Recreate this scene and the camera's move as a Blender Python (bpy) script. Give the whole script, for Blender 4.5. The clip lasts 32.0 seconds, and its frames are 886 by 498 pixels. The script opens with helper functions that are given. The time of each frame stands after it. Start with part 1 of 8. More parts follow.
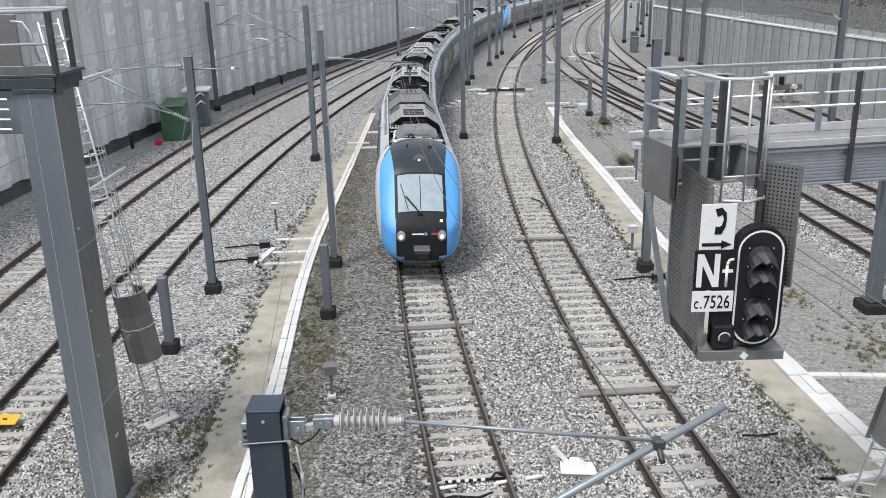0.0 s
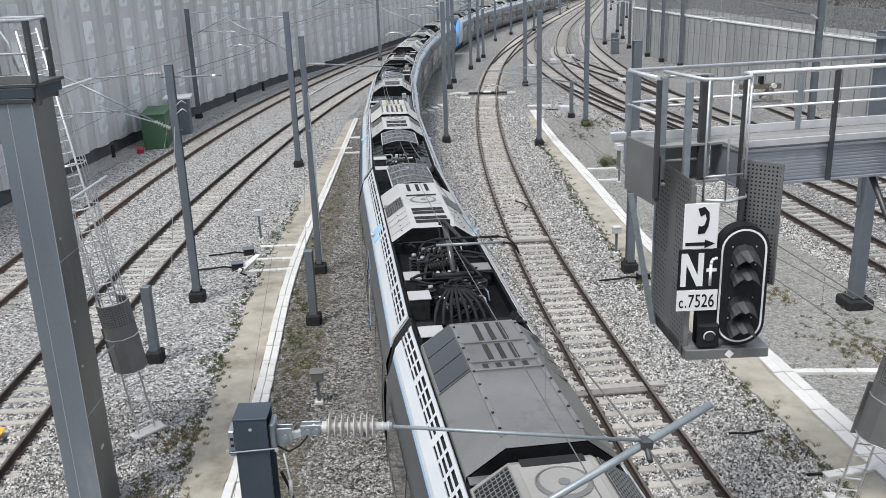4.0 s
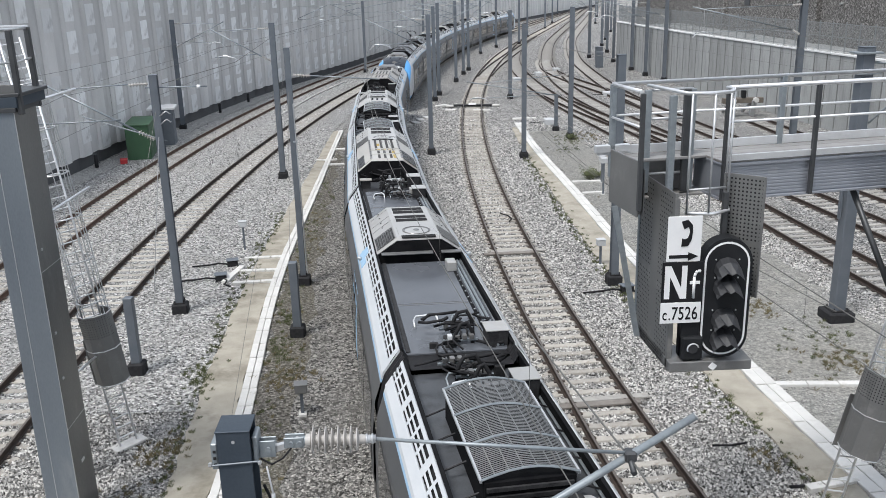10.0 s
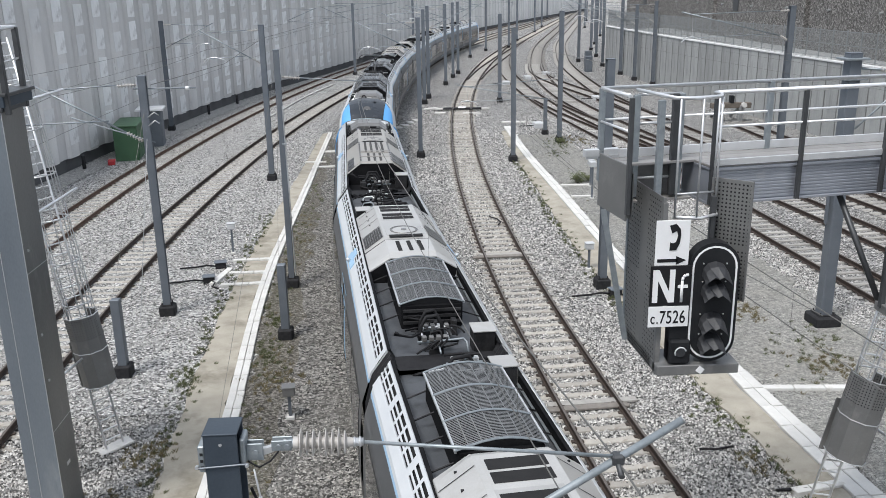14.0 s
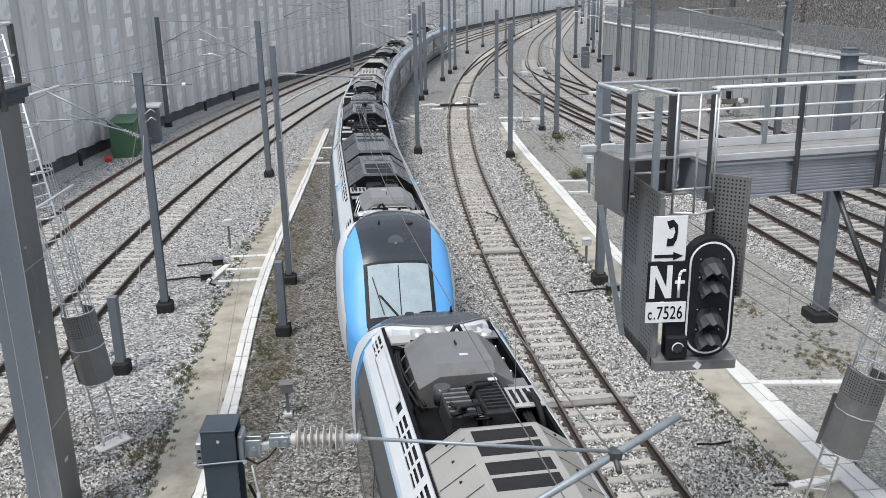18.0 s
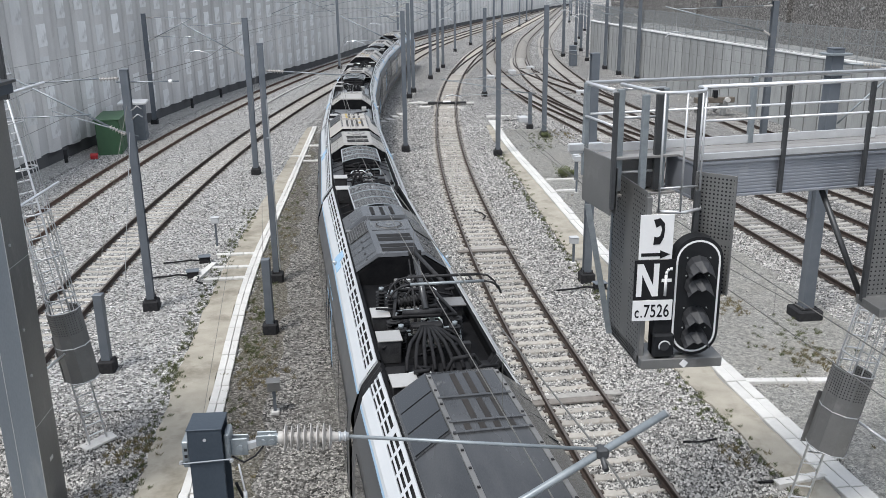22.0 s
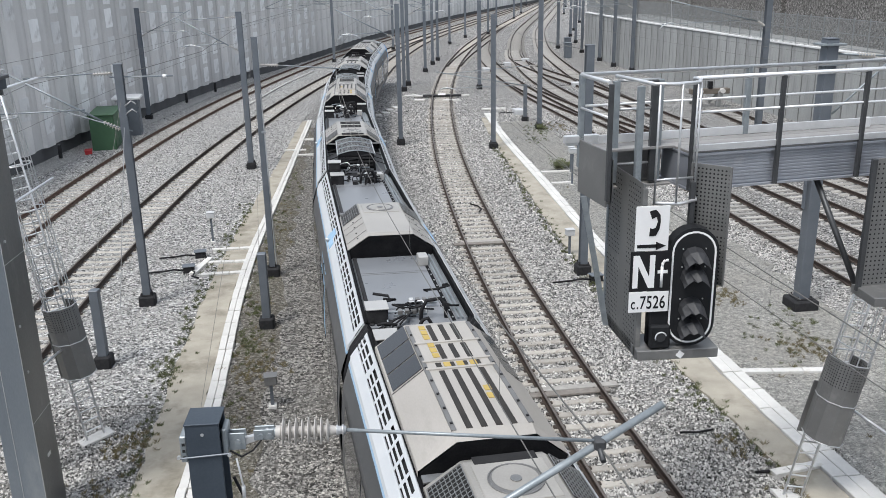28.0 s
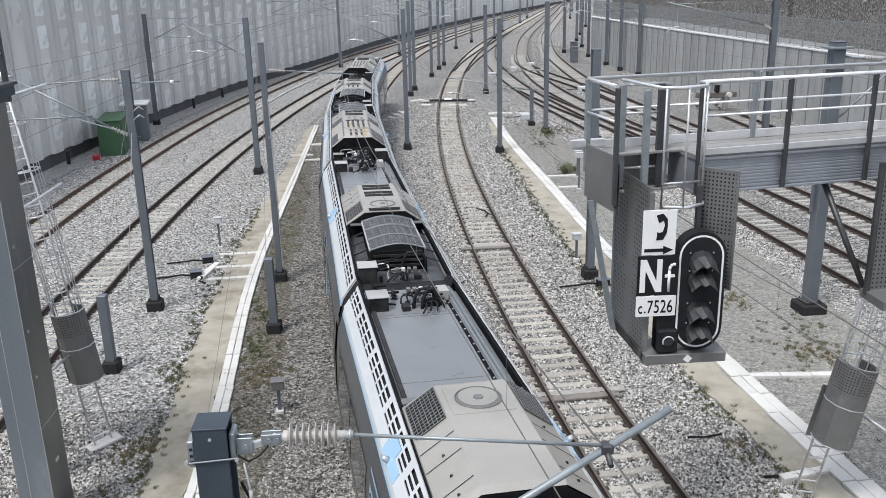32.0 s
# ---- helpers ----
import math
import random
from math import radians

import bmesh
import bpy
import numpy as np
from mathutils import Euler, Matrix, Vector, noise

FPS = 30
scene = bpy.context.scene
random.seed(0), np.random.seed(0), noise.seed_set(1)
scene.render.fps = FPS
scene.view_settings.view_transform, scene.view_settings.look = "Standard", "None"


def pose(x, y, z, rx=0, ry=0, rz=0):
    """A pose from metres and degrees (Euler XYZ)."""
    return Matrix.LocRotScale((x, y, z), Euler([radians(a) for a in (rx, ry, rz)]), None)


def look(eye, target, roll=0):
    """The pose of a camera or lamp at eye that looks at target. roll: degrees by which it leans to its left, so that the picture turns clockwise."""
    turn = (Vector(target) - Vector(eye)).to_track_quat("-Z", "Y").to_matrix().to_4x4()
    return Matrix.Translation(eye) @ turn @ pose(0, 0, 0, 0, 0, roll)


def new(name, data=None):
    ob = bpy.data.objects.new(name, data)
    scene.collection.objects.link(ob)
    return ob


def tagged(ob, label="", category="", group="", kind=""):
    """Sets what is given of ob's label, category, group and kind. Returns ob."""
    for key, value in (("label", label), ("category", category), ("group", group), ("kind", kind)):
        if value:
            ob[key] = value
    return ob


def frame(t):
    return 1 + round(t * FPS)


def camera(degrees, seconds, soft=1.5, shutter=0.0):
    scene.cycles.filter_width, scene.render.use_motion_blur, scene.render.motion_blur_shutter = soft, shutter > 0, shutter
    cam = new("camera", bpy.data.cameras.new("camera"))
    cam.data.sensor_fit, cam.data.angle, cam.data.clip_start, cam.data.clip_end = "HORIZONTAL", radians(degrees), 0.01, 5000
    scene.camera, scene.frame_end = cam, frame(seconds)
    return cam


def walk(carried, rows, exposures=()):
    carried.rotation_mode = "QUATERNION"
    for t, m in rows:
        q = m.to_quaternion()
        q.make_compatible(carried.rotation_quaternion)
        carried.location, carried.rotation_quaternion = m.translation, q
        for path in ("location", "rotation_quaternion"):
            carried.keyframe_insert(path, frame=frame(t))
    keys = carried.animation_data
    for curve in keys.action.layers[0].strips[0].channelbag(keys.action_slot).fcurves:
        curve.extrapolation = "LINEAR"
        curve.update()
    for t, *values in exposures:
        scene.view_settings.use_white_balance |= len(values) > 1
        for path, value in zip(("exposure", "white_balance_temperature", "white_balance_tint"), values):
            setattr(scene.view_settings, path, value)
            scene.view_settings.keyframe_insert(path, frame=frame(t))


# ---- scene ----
EYE_Z = 9.966
cam = camera(53.94, 32.0, soft=0.5)
# seconds, then yaw, pitch and roll of the hand-held camera in degrees
PATH = [
    (0.0, 0.00, -18.07, -1.28), (0.5, -0.17, -18.23, -1.32), (1.0, -0.30, -18.30, -1.45), (1.5, -0.42, -18.43, -1.50),
    (2.0, -0.53, -18.55, -1.47), (2.5, -0.63, -18.54, -1.44), (3.0, -0.67, -18.35, -1.67), (3.5, -0.70, -18.09, -1.99),
    (5.5, -2.40, -17.41, -1.28), (6.0, -2.43, -17.59, -1.32), (6.5, -2.37, -17.70, -1.37), (7.0, -2.30, -17.70, -1.41),
    (7.5, -2.23, -17.64, -1.47), (8.0, -2.09, -17.49, -1.55), (8.5, -1.96, -17.31, -1.56), (9.0, -1.95, -17.17, -1.52),
    (9.5, -2.03, -17.10, -1.51), (10.0, -2.13, -17.09, -1.46), (10.5, -2.17, -17.11, -1.42), (11.0, -2.15, -17.11, -1.38),
    (11.5, -2.14, -17.04, -1.37), (12.0, -2.23, -16.99, -1.28), (12.5, -2.40, -17.01, -1.24), (13.0, -2.60, -17.12, -1.14),
    (13.5, -2.80, -17.11, -1.04), (14.0, -2.90, -16.91, -0.99), (14.5, -2.92, -16.78, -1.03), (16.5, -2.93, -17.02, -1.07),
    (17.0, -2.99, -17.10, -1.10), (17.5, -3.04, -17.16, -1.08), (18.0, -3.08, -17.16, -1.07), (18.5, -3.09, -17.14, -1.05),
    (19.0, -3.16, -17.13, -1.02), (19.5, -3.28, -17.15, -0.97), (20.0, -3.46, -17.19, -0.93), (20.5, -3.64, -17.22, -0.86),
    (21.0, -3.79, -17.25, -0.81), (21.5, -3.87, -17.27, -0.79), (22.0, -3.93, -17.30, -0.73), (22.5, -3.97, -17.31, -0.69),
    (23.0, -3.99, -17.34, -0.76), (23.5, -3.98, -17.36, -0.75), (24.0, -3.99, -17.36, -0.83), (24.5, -4.03, -17.42, -0.85),
    (25.0, -4.09, -17.53, -0.87), (25.5, -4.14, -17.67, -0.91), (27.5, -4.20, -17.84, -1.09), (28.0, -4.19, -17.76, -1.08),
    (28.5, -4.15, -17.64, -1.03), (29.0, -4.14, -17.50, -0.94), (29.5, -4.14, -17.35, -0.87), (30.0, -4.11, -17.24, -0.87),
    (30.5, -4.07, -17.18, -0.89), (31.0, -4.03, -17.14, -0.89), (31.5, -3.84, -17.16, -1.06), (32.0, -3.73, -17.45, -1.35),
]
walk(cam, [(t, pose(0, 0, EYE_Z, 90 + p, 0, y) @ pose(0, 0, 0, 0, 0, r)) for t, y, p, r in PATH])

# ---- light: bright overcast noon ----
world = bpy.data.worlds.new("sky")
scene.world = world
world.use_nodes = True
wn, wl = world.node_tree.nodes, world.node_tree.links
wn.clear()
sky = wn.new("ShaderNodeTexSky")
sky.sky_type, sky.sun_disc = "NISHITA", False
sky.sun_elevation, sky.sun_rotation = radians(58), radians(215)
sky.air_density, sky.dust_density, sky.ozone_density = 1.0, 3.0, 1.0
cloud = wn.new("ShaderNodeMix")
cloud.data_type = "RGBA"
cloud.inputs[0].default_value = 0.72
cloud.inputs[7].default_value = (8.6, 9.3, 10.4, 1)
back = wn.new("ShaderNodeBackground")
back.inputs[1].default_value = 0.086
wout = wn.new("ShaderNodeOutputWorld")
wl.new(sky.outputs[0], cloud.inputs[6])
wl.new(cloud.outputs[2], back.inputs[0])
wl.new(back.outputs[0], wout.inputs[0])

sun = new("sun", bpy.data.lights.new("sun", "SUN"))
sun.data.energy, sun.data.angle, sun.data.color = 2.3, radians(16), (1.0, 0.985, 0.96)
sun.matrix_world = look((-12, -14, 34), (0, 0, 0))
scene.view_settings.exposure = 0.33

# ---- materials ----
def mat(name, c1, c2, rough=0.6, metal=0.0, scale=6.0, bump=0.1, bscale=60.0, per_object=0.0, per_island=0.0,
        spots=None, spot_scale=2.0, spot_lo=0.55, spot_hi=0.75, stretch=None, bdist=0.01):
    """Two mottled colours at two scales, optional stains with their own shape, fine relief."""
    m = bpy.data.materials.new(name)
    m.use_nodes = True
    n, l = m.node_tree.nodes, m.node_tree.links
    b = n["Principled BSDF"]
    tc = n.new("ShaderNodeTexCoord")
    src = tc.outputs["Object"]
    if stretch:
        mp = n.new("ShaderNodeMapping")
        mp.inputs["Scale"].default_value = stretch
        l.new(src, mp.inputs[0])
        src = mp.outputs[0]
    big = n.new("ShaderNodeTexNoise")
    big.inputs["Scale"].default_value, big.inputs["Detail"].default_value = scale, 6
    fine = n.new("ShaderNodeTexNoise")
    fine.inputs["Scale"].default_value, fine.inputs["Detail"].default_value = bscale, 3
    l.new(src, big.inputs[0]), l.new(src, fine.inputs[0])
    add = n.new("ShaderNodeMath")
    add.operation = "MULTIPLY_ADD"
    add.inputs[1].default_value = 0.45
    l.new(fine.outputs[0], add.inputs[0]), l.new(big.outputs[0], add.inputs[2])
    fac = n.new("ShaderNodeMapRange")
    fac.inputs[1].default_value, fac.inputs[2].default_value = 0.45, 1.0
    l.new(add.outputs[0], fac.inputs[0])
    mix = n.new("ShaderNodeMix")
    mix.data_type = "RGBA"
    mix.inputs[6].default_value, mix.inputs[7].default_value = (*c1, 1), (*c2, 1)
    l.new(fac.outputs[0], mix.inputs[0])
    out = mix.outputs[2]
    if spots:
        sn = n.new("ShaderNodeTexNoise")
        sn.inputs["Scale"].default_value, sn.inputs["Detail"].default_value = spot_scale, 8
        sn.inputs["Roughness"].default_value = 0.65
        l.new(src, sn.inputs[0])
        sr = n.new("ShaderNodeMapRange")
        sr.inputs[1].default_value, sr.inputs[2].default_value = spot_lo, spot_hi
        l.new(sn.outputs[0], sr.inputs[0])
        sm = n.new("ShaderNodeMix")
        sm.data_type = "RGBA"
        l.new(sr.outputs[0], sm.inputs[0]), l.new(out, sm.inputs[6])
        sm.inputs[7].default_value = (*spots, 1)
        out = sm.outputs[2]
    if per_object or per_island:
        inf = n.new("ShaderNodeObjectInfo") if per_object else n.new("ShaderNodeNewGeometry")
        amt = per_object or per_island
        vr = n.new("ShaderNodeMapRange")
        vr.inputs[3].default_value, vr.inputs[4].default_value = 1 - amt, 1 + amt
        l.new(inf.outputs["Random" if per_object else "Random Per Island"], vr.inputs[0])
        hs = n.new("ShaderNodeHueSaturation")
        l.new(vr.outputs[0], hs.inputs["Value"]), l.new(out, hs.inputs["Color"])
        out = hs.outputs[0]
    l.new(out, b.inputs["Base Color"])
    b.inputs["Roughness"].default_value, b.inputs["Metallic"].default_value = rough, metal
    rr = n.new("ShaderNodeMapRange")
    rr.inputs[3].default_value, rr.inputs[4].default_value = max(rough - 0.1, 0.03), min(rough + 0.12, 1)
    l.new(big.outputs[0], rr.inputs[0]), l.new(rr.outputs[0], b.inputs["Roughness"])
    if bump:
        bp = n.new("ShaderNodeBump")
        bp.inputs["Strength"].default_value, bp.inputs["Distance"].default_value = bump, bdist
        l.new(fine.outputs[0], bp.inputs["Height"]), l.new(bp.outputs[0], b.inputs["Normal"])
    return m


def ballast_mat(name, dark, light, tint, cell=15.0, half=0.45, drift=0.55):
    """Crushed stone: every cell its own grey, relief between the stones, dusty drifts."""
    m = bpy.data.materials.new(name)
    m.use_nodes = True
    n, l = m.node_tree.nodes, m.node_tree.links
    b = n["Principled BSDF"]
    tc = n.new("ShaderNodeTexCoord")
    wob = n.new("ShaderNodeTexNoise")
    wob.inputs["Scale"].default_value = 22
    l.new(tc.outputs["Object"], wob.inputs[0])
    wm = n.new("ShaderNodeMix")
    wm.data_type = "RGBA"
    wm.blend_type = "LINEAR_LIGHT"
    wm.inputs[0].default_value = 0.03
    l.new(tc.outputs["Object"], wm.inputs[6]), l.new(wob.outputs[1], wm.inputs[7])
    v = n.new("ShaderNodeTexVoronoi")
    v.inputs["Scale"].default_value = cell
    l.new(wm.outputs[2], v.inputs[0])
    ve = n.new("ShaderNodeTexVoronoi")
    ve.feature = "DISTANCE_TO_EDGE"
    ve.inputs["Scale"].default_value = cell
    l.new(wm.outputs[2], ve.inputs[0])
    sep = n.new("ShaderNodeSeparateColor")
    l.new(v.outputs["Color"], sep.inputs[0])
    ramp = n.new("ShaderNodeValToRGB")
    e = ramp.color_ramp.elements
    e[0].position, e[0].color = 0.0, (*dark, 1)
    e[1].position, e[1].color = 1.0, (*light, 1)
    mid = e.new(0.6)
    mid.color = tuple((1 - half) * a + half * c for a, c in zip(dark, light)) + (1,)
    l.new(sep.outputs[0], ramp.inputs[0])
    big = n.new("ShaderNodeTexNoise")
    big.inputs["Scale"].default_value, big.inputs["Detail"].default_value = 0.35, 7
    big.inputs["Roughness"].default_value = 0.62
    l.new(tc.outputs["Object"], big.inputs[0])
    br = n.new("ShaderNodeMapRange")
    br.inputs[1].default_value, br.inputs[2].default_value = 0.42, 0.68
    br.inputs[4].default_value = drift
    l.new(big.outputs[0], br.inputs[0])
    mx = n.new("ShaderNodeMix")
    mx.data_type = "RGBA"
    mx.inputs[7].default_value = (*tint, 1)
    l.new(br.outputs[0], mx.inputs[0]), l.new(ramp.outputs[0], mx.inputs[6])
    clump = n.new("ShaderNodeTexNoise")
    clump.inputs["Scale"].default_value, clump.inputs["Detail"].default_value = 9.0, 3
    clump.inputs["Roughness"].default_value = 0.75
    l.new(tc.outputs["Object"], clump.inputs[0])
    cr = n.new("ShaderNodeMapRange")
    cr.inputs[1].default_value, cr.inputs[2].default_value = 0.36, 0.64
    cr.inputs[3].default_value, cr.inputs[4].default_value = 0.62, 1.22
    l.new(clump.outputs[0], cr.inputs[0])
    cv = n.new("ShaderNodeHueSaturation")
    l.new(cr.outputs[0], cv.inputs["Value"]), l.new(mx.outputs[2], cv.inputs["Color"])
    l.new(cv.outputs[0], b.inputs["Base Color"])
    b.inputs["Roughness"].default_value = 0.95
    pit = n.new("ShaderNodeMath")
    pit.operation = "MINIMUM"
    pit.inputs[1].default_value = 0.16
    l.new(ve.outputs["Distance"], pit.inputs[0])
    hm = n.new("ShaderNodeMath")
    hm.operation = "MULTIPLY_ADD"
    hm.inputs[1].default_value = 4.0
    l.new(pit.outputs[0], hm.inputs[0]), l.new(sep.outputs[1], hm.inputs[2])
    bp = n.new("ShaderNodeBump")
    bp.inputs["Strength"].default_value, bp.inputs["Distance"].default_value = 1.0, 0.07
    l.new(hm.outputs[0], bp.inputs["Height"]), l.new(bp.outputs[0], b.inputs["Normal"])
    return m


def glass_mat(name, tint, rough=0.06):
    m = mat(name, tint, tuple(c * 1.3 for c in tint), rough, 0.0, 3.0, 0.0, 20.0)
    p = m.node_tree.nodes["Principled BSDF"]
    p.inputs["Coat Weight"].default_value = 0.25
    p.inputs["Coat Roughness"].default_value = 0.03
    return m


M = {}
M["ballast"] = ballast_mat("ballast", (0.025, 0.025, 0.026), (0.93, 0.91, 0.88), (0.40, 0.385, 0.36))
M["clean"] = ballast_mat("clean_pale_ballast", (0.03, 0.03, 0.031), (0.95, 0.94, 0.92), (0.52, 0.505, 0.48), 14.0, 0.62, 0.4)
M["pale"] = ballast_mat("pale_dusty_strip", (0.32, 0.315, 0.30), (0.88, 0.87, 0.84), (0.62, 0.61, 0.585), 18.0)
M["stone"] = mat("ballast_stone", (0.29, 0.283, 0.272), (0.48, 0.47, 0.452), 0.95, 0, 30, 0.4, 120, per_island=0.92)
M["soil"] = ballast_mat("gravel_soil", (0.09, 0.08, 0.065), (0.46, 0.43, 0.38), (0.185, 0.175, 0.11), 20.0)
M["sand"] = ballast_mat("dusty_gravel", (0.32, 0.31, 0.28), (0.86, 0.84, 0.79), (0.60, 0.575, 0.52), 38.0, 0.6, 0.85)
M["path"] = mat("worn_concrete_path", (0.31, 0.285, 0.235), (0.45, 0.415, 0.35), 0.93, 0, 1.8, 0.5, 70, spots=(0.20, 0.18, 0.14), spot_scale=0.8, spot_lo=0.5, spot_hi=0.72)
M["slab"] = mat("pale_concrete_slab", (0.56, 0.55, 0.53), (0.72, 0.71, 0.685), 0.88, 0, 3, 0.3, 80, per_object=0.06, spots=(0.46, 0.44, 0.40), spot_scale=3)
M["sleeper"] = mat("sleeper_concrete", (0.35, 0.328, 0.295), (0.475, 0.45, 0.41), 0.92, 0, 5, 0.4, 90, per_object=0.16, spots=(0.26, 0.22, 0.18), spot_scale=4)
M["clip"] = mat("rusty_fastening", (0.05, 0.042, 0.038), (0.11, 0.085, 0.07), 0.8, 0.3, 20, 0.2, 80)
M["rail"] = mat("rusty_rail", (0.036, 0.027, 0.023), (0.075, 0.054, 0.044), 0.75, 0.25, 3, 0.2, 70)
M["rail_rust"] = mat("red_rusty_rail", (0.095, 0.057, 0.043), (0.155, 0.10, 0.076), 0.8, 0.2, 3, 0.2, 70)
M["railtop"] = mat("worn_rail_head", (0.15, 0.125, 0.108), (0.24, 0.21, 0.185), 0.42, 0.7, 4, 0.05, 60)
M["timber"] = mat("dark_sleeper_timber", (0.10, 0.085, 0.07), (0.17, 0.15, 0.13), 0.9, 0, 5, 0.5, 60, per_object=0.2)
M["mast"] = mat("blue_grey_painted_steel", (0.135, 0.155, 0.18), (0.18, 0.20, 0.225), 0.5, 0.35, 2.5, 0.05, 50, spots=(0.24, 0.25, 0.26), spot_scale=5, spot_lo=0.62, spot_hi=0.8)
M["masthead"] = mat("dark_blue_grey_steel", (0.05, 0.064, 0.083), (0.075, 0.092, 0.112), 0.5, 0.3, 3, 0.05, 50)
M["foot"] = mat("tarred_footing", (0.018, 0.018, 0.02), (0.04, 0.04, 0.042), 0.75, 0, 8, 0.4, 60)
M["galv"] = mat("galvanised_steel", (0.50, 0.51, 0.52), (0.66, 0.67, 0.68), 0.38, 0.6, 7, 0.04, 60)
M["galvtube"] = mat("weathered_galvanised_tube", (0.24, 0.27, 0.29), (0.35, 0.385, 0.405), 0.45, 0.5, 9, 0.05, 60)
M["alu"] = mat("aluminium_handrail", (0.72, 0.73, 0.74), (0.84, 0.85, 0.86), 0.32, 0.65, 6, 0.02, 60)
M["deckside"] = mat("ribbed_aluminium_beam", (0.38, 0.40, 0.445), (0.47, 0.49, 0.535), 0.42, 0.6, 1.5, 0.04, 70, spots=(0.56, 0.57, 0.58), spot_scale=2, spot_lo=0.6)
M["panel"] = mat("dull_steel_panel", (0.19, 0.19, 0.188), (0.26, 0.26, 0.255), 0.5, 0.55, 1.6, 0.05, 60, spots=(0.32, 0.315, 0.305), spot_scale=2.2)
M["post"] = mat("dark_steel_post", (0.055, 0.058, 0.062), (0.09, 0.093, 0.097), 0.45, 0.4, 3, 0.05, 60)
M["pillar"] = mat("grey_steel_column", (0.15, 0.152, 0.152), (0.26, 0.257, 0.25), 0.36, 0.55, 0.9, 0.04, 50, spots=(0.33, 0.32, 0.305), spot_scale=1.5, stretch=(1, 1, 0.35))
# dark depth of holes, slots and grilles, held in one near-black colour
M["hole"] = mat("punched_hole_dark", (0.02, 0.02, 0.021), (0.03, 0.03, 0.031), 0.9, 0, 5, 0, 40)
M["black"] = mat("matt_black_signal", (0.012, 0.013, 0.015), (0.022, 0.023, 0.025), 0.5, 0, 4, 0.05, 60)
M["deckplank"] = mat("grey_walkway_plank", (0.27, 0.26, 0.25), (0.37, 0.36, 0.35), 0.5, 0.3, 2, 0.1, 60, per_object=0.12)
M["hood"] = mat("weathered_black_visor", (0.02, 0.021, 0.024), (0.048, 0.049, 0.053), 0.55, 0.1, 5, 0.1, 40)
M["white"] = mat("white_enamel", (0.80, 0.80, 0.80), (0.86, 0.86, 0.855), 0.35, 0, 3, 0.0, 40)
M["ink"] = mat("black_enamel", (0.012, 0.012, 0.014), (0.018, 0.018, 0.02), 0.4, 0, 4, 0, 40)
M["porcelain"] = mat("grey_brown_insulator", (0.40, 0.38, 0.36), (0.52, 0.50, 0.475), 0.35, 0, 8, 0.02, 40)
M["cable"] = mat("dark_cable", (0.02, 0.02, 0.022), (0.04, 0.04, 0.042), 0.6, 0.2, 9, 0, 40)
M["wire"] = mat("weathered_copper_wire", (0.14, 0.14, 0.135), (0.22, 0.215, 0.20), 0.55, 0.5, 9, 0, 40)
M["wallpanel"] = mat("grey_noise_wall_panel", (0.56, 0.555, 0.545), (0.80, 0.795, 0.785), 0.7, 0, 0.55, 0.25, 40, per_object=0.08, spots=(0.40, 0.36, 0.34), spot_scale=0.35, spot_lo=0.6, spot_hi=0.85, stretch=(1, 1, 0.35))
# darker copy of the wall panel: the folds' shade is put into its colour
M["wallshade"] = mat("shaded_noise_wall_fold", (0.47, 0.467, 0.46), (0.66, 0.656, 0.648), 0.7, 0, 0.7, 0.25, 40, per_object=0.08, spots=(0.34, 0.31, 0.295), spot_scale=0.4, spot_lo=0.6, spot_hi=0.85, stretch=(1, 1, 0.35))
M["wallpatch"] = mat("pale_louvred_patch", (0.74, 0.75, 0.75), (0.88, 0.885, 0.885), 0.65, 0.0, 1.6, 0.1, 40, per_object=0.16, spots=(0.52, 0.52, 0.515), spot_scale=1.3, spot_lo=0.5, spot_hi=0.7)
M["plinth"] = mat("dark_wall_plinth", (0.085, 0.088, 0.092), (0.135, 0.137, 0.14), 0.9, 0, 0.8, 0.3, 40)
M["conc"] = mat("retaining_wall_concrete", (0.25, 0.26, 0.258), (0.45, 0.458, 0.45), 0.88, 0, 0.9, 0.2, 50, per_object=0.12, spots=(0.20, 0.205, 0.205), spot_scale=0.9, spot_lo=0.48, stretch=(1, 1, 0.22))
M["coping"] = mat("white_wall_coping", (0.66, 0.67, 0.67), (0.78, 0.78, 0.78), 0.7, 0, 2, 0.1, 50)
M["pebble"] = ballast_mat("pebble_dash_facade", (0.08, 0.075, 0.07), (0.46, 0.44, 0.42), (0.23, 0.22, 0.21), 9.0, 0.4, 0.3)
M["fence"] = mat("grey_mesh_panel", (0.26, 0.275, 0.28), (0.35, 0.365, 0.37), 0.6, 0.3, 1.2, 0.1, 60)
M["green"] = mat("green_painted_box", (0.045, 0.11, 0.055), (0.06, 0.14, 0.07), 0.5, 0, 2, 0.05, 40)
M["lightbox"] = mat("grey_white_cabinet", (0.50, 0.51, 0.52), (0.60, 0.61, 0.62), 0.5, 0, 2, 0.05, 40)
M["red"] = mat("red_plastic", (0.45, 0.025, 0.03), (0.55, 0.04, 0.045), 0.5, 0, 4, 0, 40)
M["yellow"] = mat("yellow_plate", (0.72, 0.40, 0.03), (0.80, 0.47, 0.05), 0.55, 0, 3, 0.05, 40)
M["weed"] = mat("weed_green", (0.075, 0.09, 0.036), (0.15, 0.165, 0.075), 0.8, 0, 3, 0, 40, per_island=0.5)
M["dryweed"] = mat("dry_weed", (0.16, 0.135, 0.07), (0.24, 0.20, 0.11), 0.9, 0, 3, 0, 40, per_island=0.4)
